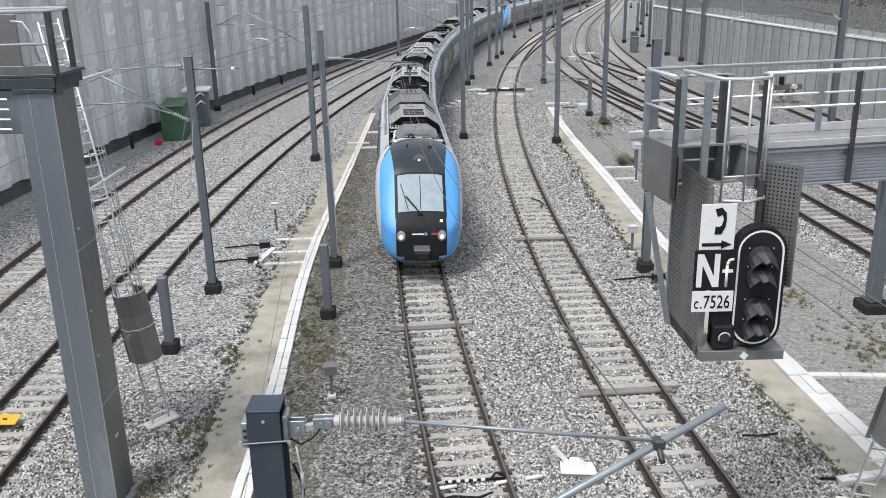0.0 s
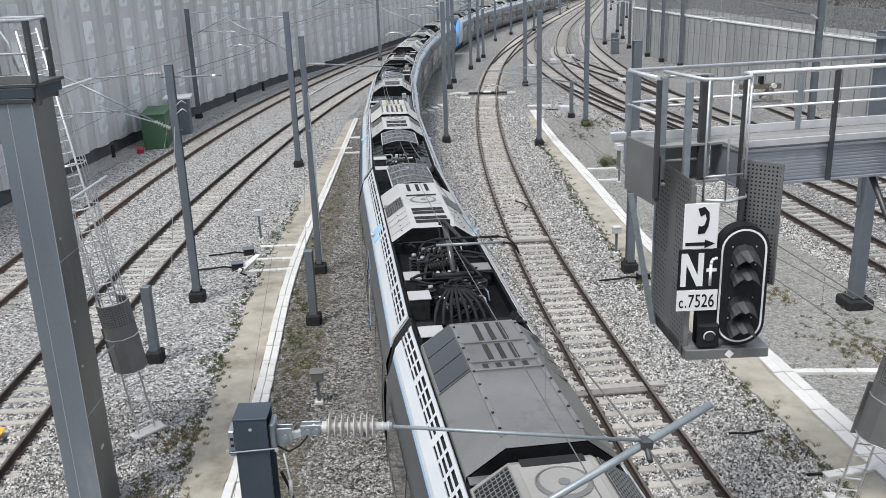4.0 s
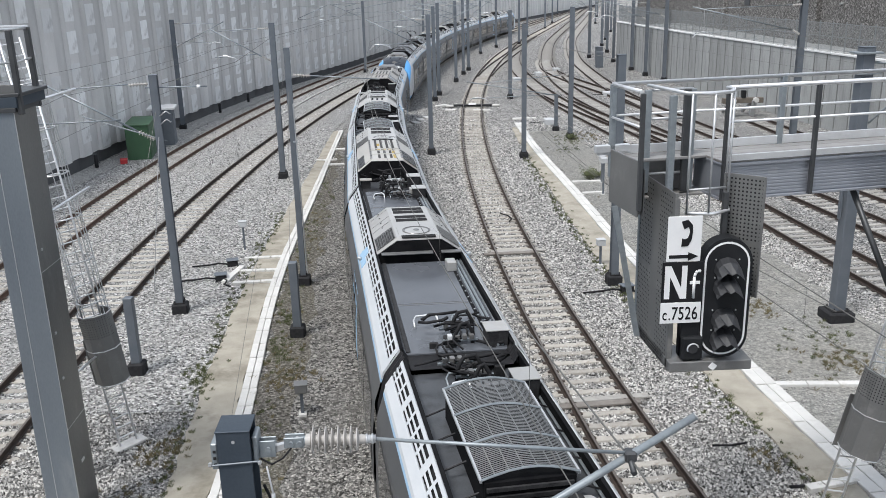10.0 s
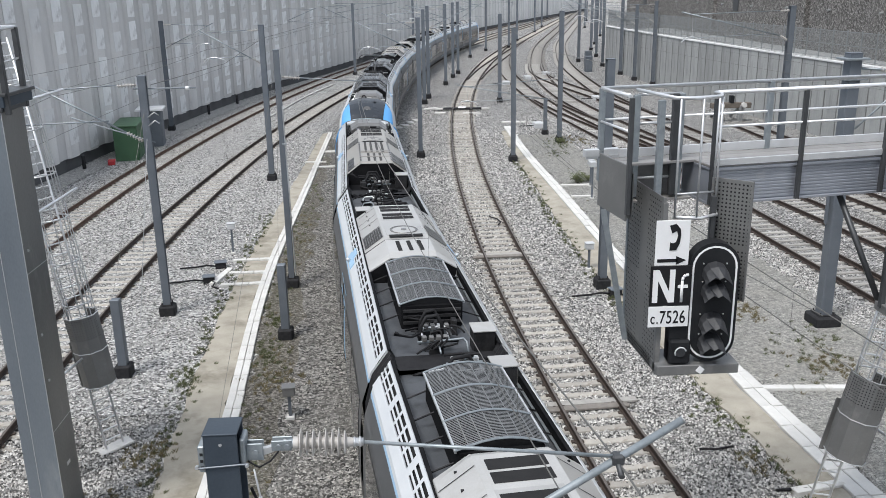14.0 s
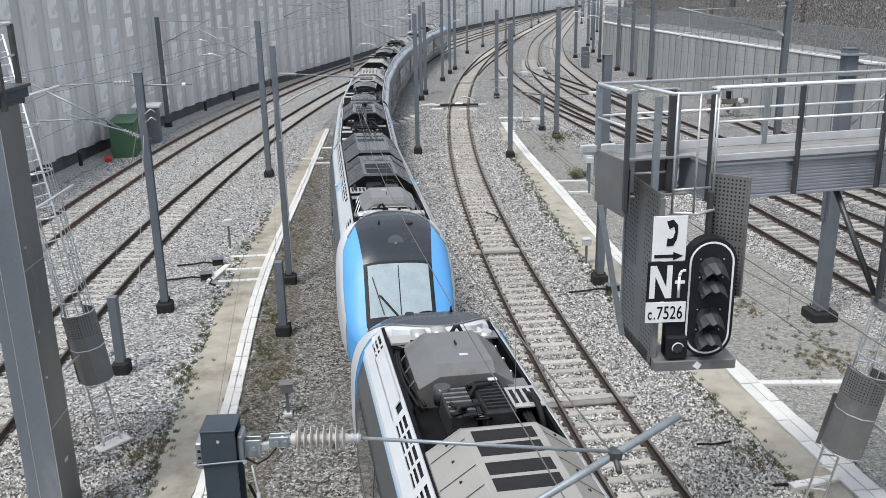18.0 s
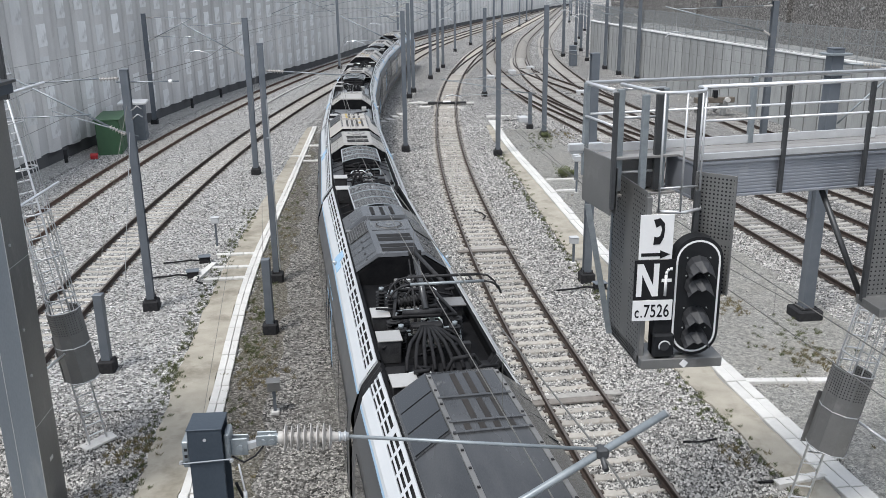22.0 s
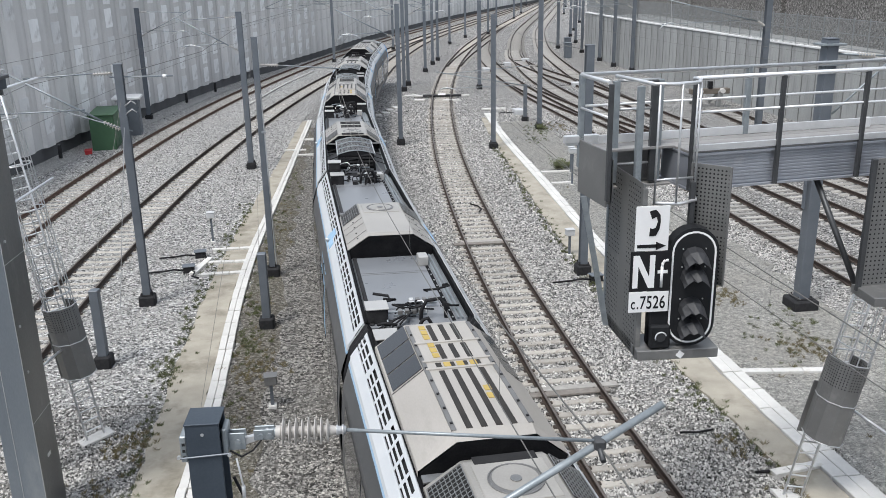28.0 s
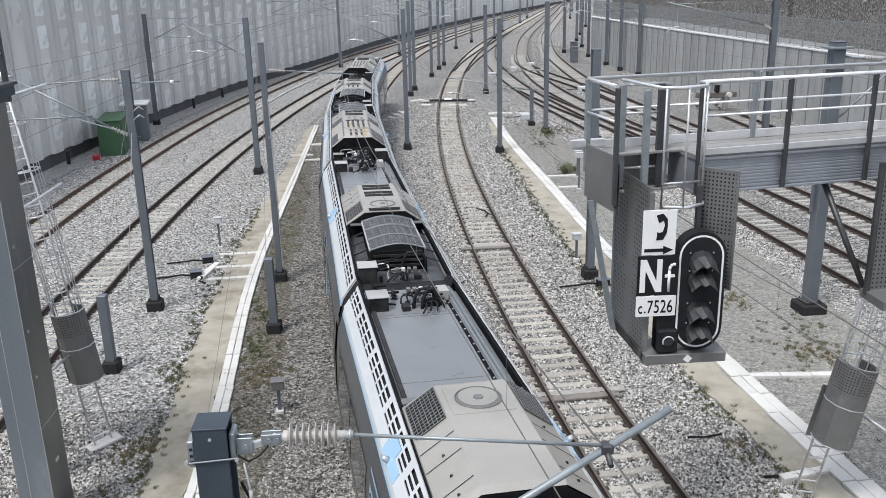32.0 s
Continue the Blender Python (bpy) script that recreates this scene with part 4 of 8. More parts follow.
for x0, y0, m in ((0.40, 0.66, "galvtube"), (1.02, 0.6, "post"), (0.46, -0.05, "galvtube"), (1.12, 0.62, "galvtube")):
    part("hatch_post", bx(x0 - 0.05, x0 + 0.05, y0 - 0.04, y0 + 0.04, 6.7, 8.3, 0.008), M[m], gan)
for z in (7.0, 7.86, 8.3):
    part("hatch_bar", tb((0.42, 0.66, z), (1.12, 0.62, z), 0.022, 8), M["galv"], gan)
part("hatch_back", bx(0.1, 1.36, 0.94, 0.97, 6.62, 7.22, 0.01), M["panel"], gan, "plain grey steel panel behind the hatch")
part("hatch_floor", bx(0.1, 1.36, 0.56, 0.94, 6.62, 6.66, 0.008), M["deckplank"], gan)
part("hatch_side", bx(0.08, 0.1, 0.0, 0.97, 6.5, 7.22, 0.006), M["panel"], gan)
part("hatch_rung", tb((0.62, -0.35, 6.95), (1.22, -0.35, 6.95), 0.018, 8), M["galv"], gan)
for u in (1.25, 5.2):
    part("bracket_light", bx(u - 0.05, u + 0.05, 0.86, 0.92, 7.26, 7.44, 0.01), M["lightbox"], gan)

# the signal itself hangs in a perforated cage in front of the walkway
sg = thing("railway_signal", pose(0, 0, 0), "black four-lamp railway signal head with white border and plates", "railway signal")
FY = 11.95
cage_m = pose(3.82, 12.02, 4.22, 0, 0, 93.5)
perforated("cage_side", sg, cage_m, 1.55, 2.75, 0.075, 0.015, lambda i, j: 0.42 < i < 0.62 or 0.47 < j < 0.5)
perforated("cage_side", sg, pose(4.70, 12.5, 5.3, 0, 0, -42), 0.6, 1.85, 0.06, 0.016, lambda i, j: 0.42 < j < 0.46)
for x0, z0, x1, z1 in ((3.18, 6.55, 3.62, 4.35),):
    part("diagonal_brace", loft(bmesh.new(), [[(x + dx, 13.05 + dy, z) for dx, dy in ((-0.045, -0.02), (0.045, -0.02), (0.045, 0.02), (-0.045, 0.02))] for x, z in ((x0, z0), (x1, z1))], close=True, cap=True), M["galvtube"], sg, "flat galvanised diagonal brace")
part("cage_strut", bx(3.70, 3.76, 13.5, 13.58, 4.2, 6.62, 0.008), M["galvtube"], sg)
part("cage_strut", bx(3.80, 3.88, 12.0, 12.08, 4.2, 6.9, 0.008), M["panel"], sg)
part("cage_strut", bx(4.62, 4.70, 12.3, 12.38, 4.3, 6.9, 0.008), M["post"], sg)
part("tray", bx(3.80, 5.06, 11.85, 12.5, 4.24, 4.40, 0.012), M["panel"], sg, "grey steel tray under the signal")
perforated("cage_floor", sg, pose(3.82, 12.02, 4.24, 0, 0, 93.5) @ pose(0, 0, -0.02), 1.55, 0.2, 0.05, 0.014)
# head: rounded slab with a white line
def stadium(w, h, n=14):
    r = w / 2
    pts = [(r * math.cos(a), h / 2 - r + r * math.sin(a)) for a in np.linspace(0, math.pi, n)]
    return pts + [(-x, -z) for x, z in pts]


def stadium_slab(w, h, y0, y1, inner=None):
    bm = bmesh.new()
    o = stadium(w, h)
    if inner is None:
        loft(bm, [[(x, y, z) for x, z in o] for y in (y0, y1)], close=True, cap=True)
    else:
        i = stadium(*inner)
        loft(bm, [[(x, y0, z) for x, z in i], [(x, y0, z) for x, z in o]], close=True)
    return bm


hm = pose(4.605, FY, 5.36, 0, 0, -4)
hd = part("signal_head", stadium_slab(0.74, 1.88, -0.02, 0.22), M["black"], sg)
hd.matrix_local = hm
part("white_border", stadium_slab(0.66, 1.78, -0.026, 0, (0.60, 1.72)), M["white"], hd)
for z in (0.52, 0.24, -0.27, -0.59):
    part("lens", tb((0, -0.022, z - 0.05), (0, -0.05, z - 0.05), 0.085, 20), M["t_glass"], hd, "dark unlit lens")
    bm = bmesh.new()
    for g in (0.9, 0.87):
        top = [(-0.205, -0.10), (-0.185, 0.03), (-0.12, 0.115), (0.0, 0.15), (0.12, 0.115), (0.185, 0.03), (0.205, -0.10)]
        lip = [(-0.215, -0.16), (-0.16, -0.10), (-0.07, -0.03), (0.0, -0.065), (0.07, -0.03), (0.16, -0.10), (0.215, -0.16)]
        loft(bm, [[(x * g, -0.02, z + q * g) for x, q in top], [(x * g, -0.17, z - 0.025 + q * g * 0.9) for x, q in top], [(x * g, -0.30, z + q * g) for x, q in lip]])
    part("visor", bm, M["hood"], hd, "weathered black notched visor")
    for s in (-1, 1):
        part("screw", tb((s * 0.17, -0.022, z + 0.1), (s * 0.17, -0.035, z + 0.1), 0.012, 6), M["galv"], hd)
part("side_housing", bx(3.98, 4.26, FY - 0.02, FY + 0.2, 4.42, 5.3, 0.02), M["black"], sg)
ey = part("eye_box", bx(3.98, 4.30, FY - 0.10, FY + 0.1, 4.42, 4.80, 0.03), M["black"], sg)
part("eye_lens", tb((4.14, FY - 0.1, 4.62), (4.14, FY - 0.12, 4.62), 0.075, 16), M["hood"], ey)
part("eye_ring", pipe(bmesh.new(), [(4.14 + 0.085 * math.cos(a), FY - 0.125, 4.62 + 0.085 * math.sin(a)) for a in np.linspace(0.3, 3.6, 10)], 0.012, 6), M["lightbox"], ey)
part("tag", bx(-0.05, 0.05, 0, 0.007, -0.05, 0.05), M["white"], sg).matrix_local = pose(4.46, 11.835, 4.32, 0, 38, 0)
# plates
ph = part("phone_plate", bx(3.685, 4.185, FY - 0.06, FY - 0.045, 5.985, 6.665, 0.004), M["white"], sg, "white plate with a black telephone receiver and arrow")
bm = bmesh.new()
hs = [(3.90, 6.53), (3.97, 6.555), (4.015, 6.52), (4.03, 6.43), (4.01, 6.33), (3.965, 6.27), (3.895, 6.275)]
edge_a, edge_b = [], []
for i, w in enumerate((0.062, 0.058, 0.03, 0.021, 0.03, 0.058, 0.062)):
    (xa, za), (xb, zb) = hs[max(i - 1, 0)], hs[min(i + 1, len(hs) - 1)]
    ln = math.hypot(xb - xa, zb - za)
    ox, oz = -(zb - za) / ln * w, (xb - xa) / ln * w
    edge_a.append((hs[i][0] + ox, hs[i][1] + oz))
    edge_b.append((hs[i][0] - ox, hs[i][1] - oz))
rows_a = [[bm.verts.new((x, y, z)) for x, z in edge_a] for y in (FY - 0.067, FY - 0.061)]
rows_b = [[bm.verts.new((x, y, z)) for x, z in edge_b] for y in (FY - 0.067, FY - 0.061)]
for i in range(len(hs) - 1):
    for p, q in ((rows_a[0], rows_b[0]), (rows_b[1], rows_a[1]), (rows_a[1], rows_a[0]), (rows_b[0], rows_b[1])):
        bm.faces.new((p[i], p[i + 1], q[i + 1], q[i]))
for i in (0, len(hs) - 1):
    bm.faces.new((rows_a[0][i], rows_b[0][i], rows_b[1][i], rows_a[1][i]))
bmesh.ops.recalc_face_normals(bm, faces=bm.faces)
part("receiver_symbol", bm, M["ink"], ph)
bm = bmesh.new()
box(bm, 3.72, 4.02, FY - 0.066, FY - 0.061, 6.035, 6.085)
for pts in ([(4.0, 5.995), (4.0, 6.125), (4.15, 6.06)],):
    loft(bm, [[(x, y, z) for x, z in pts] for y in (FY - 0.066, FY - 0.061)], close=True, cap=True)
part("arrow_symbol", bm, M["ink"], ph)
nf = part("nf_plate", bx(3.635, 4.25, FY - 0.06, FY - 0.045, 5.355, 5.975, 0.004), M["ink"], sg, "black plate with white letters Nf")
bm = bmesh.new()
box(bm, 3.675, 3.755, FY - 0.066, FY - 0.061, 5.41, 5.92)
box(bm, 3.925, 4.005, FY - 0.066, FY - 0.061, 5.41, 5.92)
loft(bm, [[(x, y, z) for x, z in ((3.675, 5.92), (3.765, 5.92), (4.005, 5.41), (3.915, 5.41))] for y in (FY - 0.067, FY - 0.061)], close=True, cap=True)
part("letter_n", bm, M["white"], nf)
bm = bmesh.new()
fr_ = [(4.115, 5.41), (4.115, 5.74), (4.128, 5.80), (4.16, 5.83), (4.205, 5.83)]
for (x0, z0), (x1, z1) in zip(fr_, fr_[1:]):
    tube(bm, (x0, FY - 0.05, z0), (x1, FY - 0.05, z1), 0.026, 8)
box(bm, 4.05, 4.20, FY - 0.066, FY - 0.061, 5.63, 5.68)
part("letter_f", bm, M["white"], nf)
cp = part("signal_plate", bx(3.635, 4.24, FY - 0.06, FY - 0.045, 5.02, 5.345, 0.004), M["white"], sg, "white plate reading c.7526")
for tx_, sz, x0 in (("c", 0.25, 3.665), (".", 0.25, 3.755), ("7", 0.29, 3.80), ("5", 0.29, 3.90), ("2", 0.29, 4.0), ("6", 0.29, 4.10)):
    num = text_part(tx_, sz, M["ink"], cp, pose(x0, FY - 0.062, 5.078, 90, 0, 0) @ Matrix.Diagonal((0.66, 1, 1, 1)))
    num.data.offset = 0.0015

# second cage further along the walkway, cut by the view
sg2 = thing("signal_cage", pose(0, 0, 0), "perforated steel cage hanging from the gantry walkway", "signal cage")
perforated("cage_side", sg2, pose(7.55, 12.55, 5.02, 0, 0, 6), 1.3, 2.08, 0.075, 0.016, lambda i, j: 0.47 < j < 0.5)
part("cage_frame", bx(7.53, 7.61, 12.5, 12.58, 4.95, 7.1, 0.008), M["post"], sg2)
part("tray", bx(7.55, 8.95, 12.0, 12.7, 4.87, 5.02, 0.01), M["panel"], sg2)
part("brace", tb((7.1, 13.4, 6.66), (7.62, 12.66, 4.95), 0.05, 8), M["post"], sg2)


# ---- access ladders ----
def ladder(name, m, top, zc0, zc1, brace, label):
    """Vertical ladder with safety hoops above and a sheet-metal guard below. Local x: width, y: away from the climber's back."""
    lad = thing(name, m, label, "ladder", "access ladders")
    for s in (-0.2, 0.2):
        part("stile", tb((s, 0, 0.0), (s, 0, top), 0.024, 8), M["alu"], lad)
    for z in np.arange(0.2, top, 0.25):
        part("rung", tb((-0.2, 0, z), (0.2, 0, z), 0.018, 6), M["alu"], lad)
    hp = [(-0.22, 0), (-0.30, -0.2), (-0.27, -0.45), (-0.11, -0.6), (0.11, -0.6), (0.27, -0.45), (0.30, -0.2), (0.22, 0)]
    for z in np.arange(zc1 + 0.3, top, 0.95):
        part("hoop", pipe(bmesh.new(), [(x, y, z) for x, y in hp], 0.016, 6), M["galv"], lad)
    for x, y in hp[1:-1]:
        part("hoop_strap", tb((x, y, zc1), (x, y, top - 0.2), 0.011, 5), M["galv"], lad)
    bm = bmesh.new()
    loft(bm, [[(x * 1.15, y * 1.12 + 0.06, z) for x, y in hp] for z in (zc0, (zc0 + zc1) / 2, zc1)])
    loft(bm, [[(x * 1.13, y * 1.10 + 0.06, z) for x, y in hp] for z in (zc0, (zc0 + zc1) / 2, zc1)])
    g = part("climb_guard", bm, M["panel"], lad, "dull sheet-metal climb guard round the ladder")
    V, Fc = [], []
    for (xa, ya), (xb, yb) in zip(hp, hp[1:]):
        e = Vector((xb - xa, yb - ya, 0))
        L_ = e.length
        e.normalize()
        for i_ in range(int(L_ / 0.05)):
            for j_ in range(9):
                c_ = Vector((xa * 1.145, ya * 1.115, 0)) + Vector((0, 0.06, 0)) + e * (0.03 + 0.05 * i_) * 1.13
                for off in (0.004, -0.018):
                    n_ = Vector((e.y, -e.x, 0))
                    n_ = n_ if n_.dot(Vector((xa + xb, ya + yb + 0.6, 0))) > 0 else -n_
                    k_ = len(V)
                    V += [tuple(c_ + n_ * off + e * 0.014 * math.cos(a_) + Vector((0, 0, zc1 - 0.06 - 0.055 * j_ + 0.014 * math.sin(a_)))) for a_ in (0, 1.05, 2.09, 3.14, 4.19, 5.24)]
                    Fc.append(tuple(range(k_, k_ + 6)))
    tagged(raw("perforation", V, Fc, M["hole"], g), kind="stuff")
    part("guard_door", bx(-0.3, 0.3, 0.12, 0.14, zc0 - 0.1, zc0 + 1.0, 0.01), M["panel"], lad)
    for z in (zc0, (zc0 + zc1) / 2, zc1):
        part("guard_rim", pipe(bmesh.new(), [(x * 1.16, y * 1.13 + 0.06, z) for x, y in hp], 0.012, 5), M["galv"], g)
    part("brace", tb((0.2, 0.0, (zc0 + zc1) / 2 - 0.1), brace, 0.03, 8), M["alu"], lad)
    part("footplate", bx(-0.38, 0.38, -0.2, 0.2, -0.06, 0.0, 0.01), M["slab"], lad, "pale concrete footplate")
    return lad


ladder("access_ladder", pose(7.97, 14.5, -0.16, 0, 13, 5), 7.4, 1.45, 3.1, (1.8, -1.3, 1.55), "galvanised access ladder with hoops and a steel climb guard")
ladder("access_ladder", pose(-6.78, 18.45, -0.16, -4.8, -5.7, 40), 9.3, 1.7, 3.35, (-1.89, -1.94, 2.5), "galvanised access ladder with hoops and a steel climb guard")

# ---- left gantry: box column and platform ----
lg = thing("gantry_column", pose(-6.875, 15.35, 0), "grey steel box column carrying a railed signal platform", "gantry column")
part("column", bx(-0.315, 0.315, -0.45, 0.45, -0.2, 8.12, 0.02), M["pillar"], lg)
for z in (2.1, 5.2):
    part("column_seam", bx(-0.318, 0.318, -0.453, 0.453, z, z + 0.012), M["galv"], lg)
# thin sheet over the front face only, bluish skylight put into its colour
part("front_sheet", bx(-0.31, 0.30, -0.456, -0.45, 0.0, 8.1), M["pillarblue"], lg, "smooth cover sheet with bluish skylight put into its colour")
part("column_rib", bx(-0.10, -0.088, -0.462, -0.456, 0, 8.1), M["galv"], lg)
part("column_rib", bx(0.302, 0.312, -0.462, -0.45, 0, 8.1), M["galv"], lg)
part("column_plate", bx(0.318, 0.326, -0.1, 0.05, 1.2, 1.27), M["alu"], lg)
for z in (3.1, 4.0, 5.6):
    part("column_bolt", tb((0.315, -0.3, z), (0.335, -0.3, z), 0.03, 6), M["galv"], lg)
part("footing", bx(-0.5, 0.5, -0.6, 0.6, -0.5, -0.18, 0.03), M["conc"], lg, "concrete footing")
part("deck_beam", bx(-4.0, 0.40, -0.5, 0.70, 8.12, 8.3, 0.01), M["masthead"], lg)
part("deck", bx(-4.0, 0.45, -0.5, 0.74, 8.3, 8.36, 0.008), M["post"], lg)
part("head_cover", bx(-1.15, -0.318, -0.40, 0.2, 7.35, 8.10, 0.015), M["pillarblue"], lg, "blue-grey cover beside the column head")
part("head_plate", bx(-0.36, 0.36, -0.5, 0.5, 8.04, 8.12, 0.01), M["post"], lg)
for x, y, m in ((0.42, -0.42, "post"), (0.26, 0.7, "post"), (-1.6, -0.42, "post"), (-1.6, 0.7, "galvtube"), (-3.2, -0.42, "post")):
    part("post", bx(x - 0.045, x + 0.045, y - 0.045, y + 0.045, 8.0, 9.38, 0.008), M[m], lg)
rail_tube(lg, [(-4.0, -0.42, 9.38), (0.42, -0.42, 9.38), (0.26, 0.72, 9.38), (-4.0, 0.72, 9.38)], 0.034)
rail_tube(lg, [(-4.0, -0.42, 8.85), (0.42, -0.42, 8.85), (0.26, 0.72, 8.85)], 0.02)
part("toe_board", bx(-4.0, 0.4, -0.46, -0.43, 8.36, 8.5, 0.004), M["pillar"], lg)
part("rear_panel", bx(-1.5, -0.6, 0.6, 0.64, 8.36, 9.3, 0.008), M["panel"], lg)
part("safety_arm", pipe(bmesh.new(), [(-0.5, 0.2, 9.2), (-0.3, 0.2, 9.18), (-0.2, 0.2, 9.0), (-0.1, 0.2, 8.5)], 0.02, 6), M["alu"], lg)
for k in range(4):
    part("cable_bracket", tb((-0.95, -0.55, 7.98 - 0.17 * k), (-0.42, -0.55, 7.96 - 0.17 * k), 0.018, 6), M["galv"], lg)
part("rear_post", bx(-0.98, -0.78, 1.3, 1.5, -0.2, 7.9, 0.01), M["masthead"], lg, "dark steel rear post")
part("rear_box", bx(-0.70, -0.42, 1.1, 1.4, 4.3, 5.6, 0.02), M["lightbox"], lg, "pale equipment box")
part("rear_cable", pipe(bmesh.new(), [(-0.55, 1.2, 4.3), (-0.6, 1.2, 3.8), (-0.62, 1.25, 2.0), (-0.6, 1.2, -0.2)], 0.03, 6), M["cable"], lg)
part("bracket_spine", bx(-0.74, -0.68, -0.6, -0.56, 7.2, 8.1, 0.006), M["galvtube"], lg)
for y, z in ((1.0, 8.05), (1.0, 6.0)):
    part("stand_off", tb((0.1, 0.45, z), (0.12, 2.9, z), 0.03, 8), M["alu"], lg)

# ---- foreground mast with its bracket arm ----
nm = thing("catenary_mast", pose(-1.275, 5.5, 0), "dark blue-grey steel mast with a ribbed insulator and bracket arm", "mast", "overhead line masts")
for y0, y1 in ((-0.12, -0.102), (0.102, 0.12)):
    part("flange", bx(-0.115, 0.115, y0, y1, -0.2, 7.05, 0.003), M["masthead"], nm)
part("web", bx(-0.009, 0.009, -0.102, 0.102, -0.2, 7.03), M["masthead"], nm)
part("cap", bx(-0.12, 0.12, -0.125, 0.125, 7.05, 7.062, 0.003), M["masthead"], nm)
part("footing", bx(-0.3, 0.3, -0.3, 0.3, -0.5, 0.1, 0.04), M["foot"], nm)
part("bolt_hole", tb((0, -0.122, 6.98), (0, -0.126, 6.98), 0.012, 10), M["galv"], nm)
part("clamp_plate", bx(-0.165, -0.118, -0.10, 0.10, 6.76, 6.96, 0.008), M["galvtube"], nm, "galvanised clamp plate")
part("clamp_plate", bx(0.118, 0.155, -0.08, 0.08, 6.80, 6.99, 0.008), M["galvtube"], nm)
part("tie_rod", tb((-0.17, -0.13, 6.81), (0.18, -0.13, 6.83), 0.007, 6), M["mast"], nm)
for x in (-0.17, 0.17):
    part("nut", tb((x, -0.14, 6.82), (x, -0.12, 6.82), 0.014, 6), M["galv"], nm)
for k in range(3):
    part("clamp_slot", bx(-0.15, -0.13, -0.104, -0.1, 6.79 + k * 0.05, 6.81 + k * 0.05), M["hole"], nm)
part("hinge", loft(bmesh.new(), [[(x, y, z + q) for x, z in ((0.165, 6.86), (0.30, 6.885), (0.42, 6.92), (0.42, 6.88), (0.30, 6.84), (0.165, 6.80))] for y, q in ((-0.02, 0), (0.02, 0))], close=True, cap=True), M["galv"], nm)
part("shackle", pipe(bmesh.new(), [(0.38, 0, 6.9), (0.42, 0, 6.93), (0.47, 0, 6.9), (0.42, 0, 6.87), (0.38, 0, 6.9)], 0.012, 6), M["galv"], nm)
for y in (-0.03, 0.03):
    part("clevis_jaw", bx(0.155, 0.27, y - 0.006, y + 0.006, 6.80, 6.93, 0.004), M["galvtube"], nm)
    part("clevis_jaw", bx(0.33, 0.47, y - 0.006, y + 0.006, 6.865, 6.945, 0.004), M["galvtube"], nm)
for x, z in ((0.22, 6.87), (0.38, 6.905), (0.44, 6.905)):
    part("pin", tb((x, -0.055, z), (x, 0.055, z), 0.014, 8), M["galv"], nm)
    part("pin_nut", tb((x, -0.062, z), (x, -0.05, z), 0.022, 6), M["galvtube"], nm)
part("bond_cable", pipe(bmesh.new(), [(0.16, -0.04, 6.8), (0.24, -0.06, 6.76), (0.32, -0.05, 6.8), (0.38, -0.04, 6.87)], 0.007, 6), M["cable"], nm)
part("clevis", tb((0.44, 0, 6.90), (0.52, 0, 6.905), 0.036, 10), M["galvtube"], nm)
bm = bmesh.new()
prof_i = [(0.0, 0.045), (0.08, 0.045)]
for k_ in range(8):
    f_ = 0.10 + k_ * 0.105
    prof_i += [(f_, 0.036), (f_ + 0.012, 0.094 if k_ % 2 == 0 else 0.082), (f_ + 0.026, 0.094 if k_ % 2 == 0 else 0.082), (f_ + 0.055, 0.036)]
lathe(bm, (0.48, 0, 6.905), (0.90, 0, 6.893), prof_i + [(1.0, 0.03)], 24)
part("insulator", bm, M["porcelain"], nm, "ribbed grey-brown insulator")
part("end_fitting", tb((0.85, 0, 6.895), (0.97, 0, 6.892), 0.03, 10), M["galv"], nm)
for x in (0.90, 0.94):
    part("ring", tb((x, 0, 6.893), (x + 0.014, 0, 6.893), 0.038, 12), M["galv"], nm)
part("stay_tube", tb((0.95, 0, 6.892), (2.80, 0, 6.685), 0.014, 10), M["galvtube"], nm, "slim galvanised stay tube")
part("sloping_tube", tb((0.25, 0, 5.05), (3.25, 0, 6.96), 0.029, 12), M["galvtube"], nm, "galvanised sloping tube")
part("tube_cap", tb((3.25, 0, 6.96), (3.258, 0, 6.965), 0.031, 12), M["galv"], nm)
bm = bmesh.new()
insulator(bm, (0.12, 0, 4.97), (0.32, 0, 5.10), 5, 0.08)
part("insulator", bm, M["porcelain"], nm)
part("wire_clamp", bx(2.745, 2.835, -0.045, 0.045, 6.625, 6.71, 0.015), M["post"], nm, "dark wire clamp")
part("wire_clamp", tb((2.79, -0.14, 6.60), (2.79, 0.08, 6.67), 0.022, 8), M["post"], nm)
part("drop_wire", pipe(bmesh.new(), [(0.20, -0.05, 6.74), (0.23, -0.05, 6.5), (0.21, -0.05, 6.2), (0.24, -0.02, 5.6), (0.2, 0, 5.0)], 0.008, 6), M["galv"], nm)
part("drop_wire_sleeve", tb((0.228, -0.05, 6.52), (0.226, -0.05, 6.40), 0.014, 8), M["galv"], nm)
part("earth_cable", pipe(bmesh.new(), [(0.14, 0.1, 6.5), (0.2, 0.12, 6.3), (0.16, 0.1, 6.0), (0.13, 0.1, 5.0)], 0.012, 6), M["cable"], nm)

# ---- bracket arms of the other masts, and the wires ----
def heading(curve, y):
    return -math.degrees(math.atan(float(curve.slope(y))))


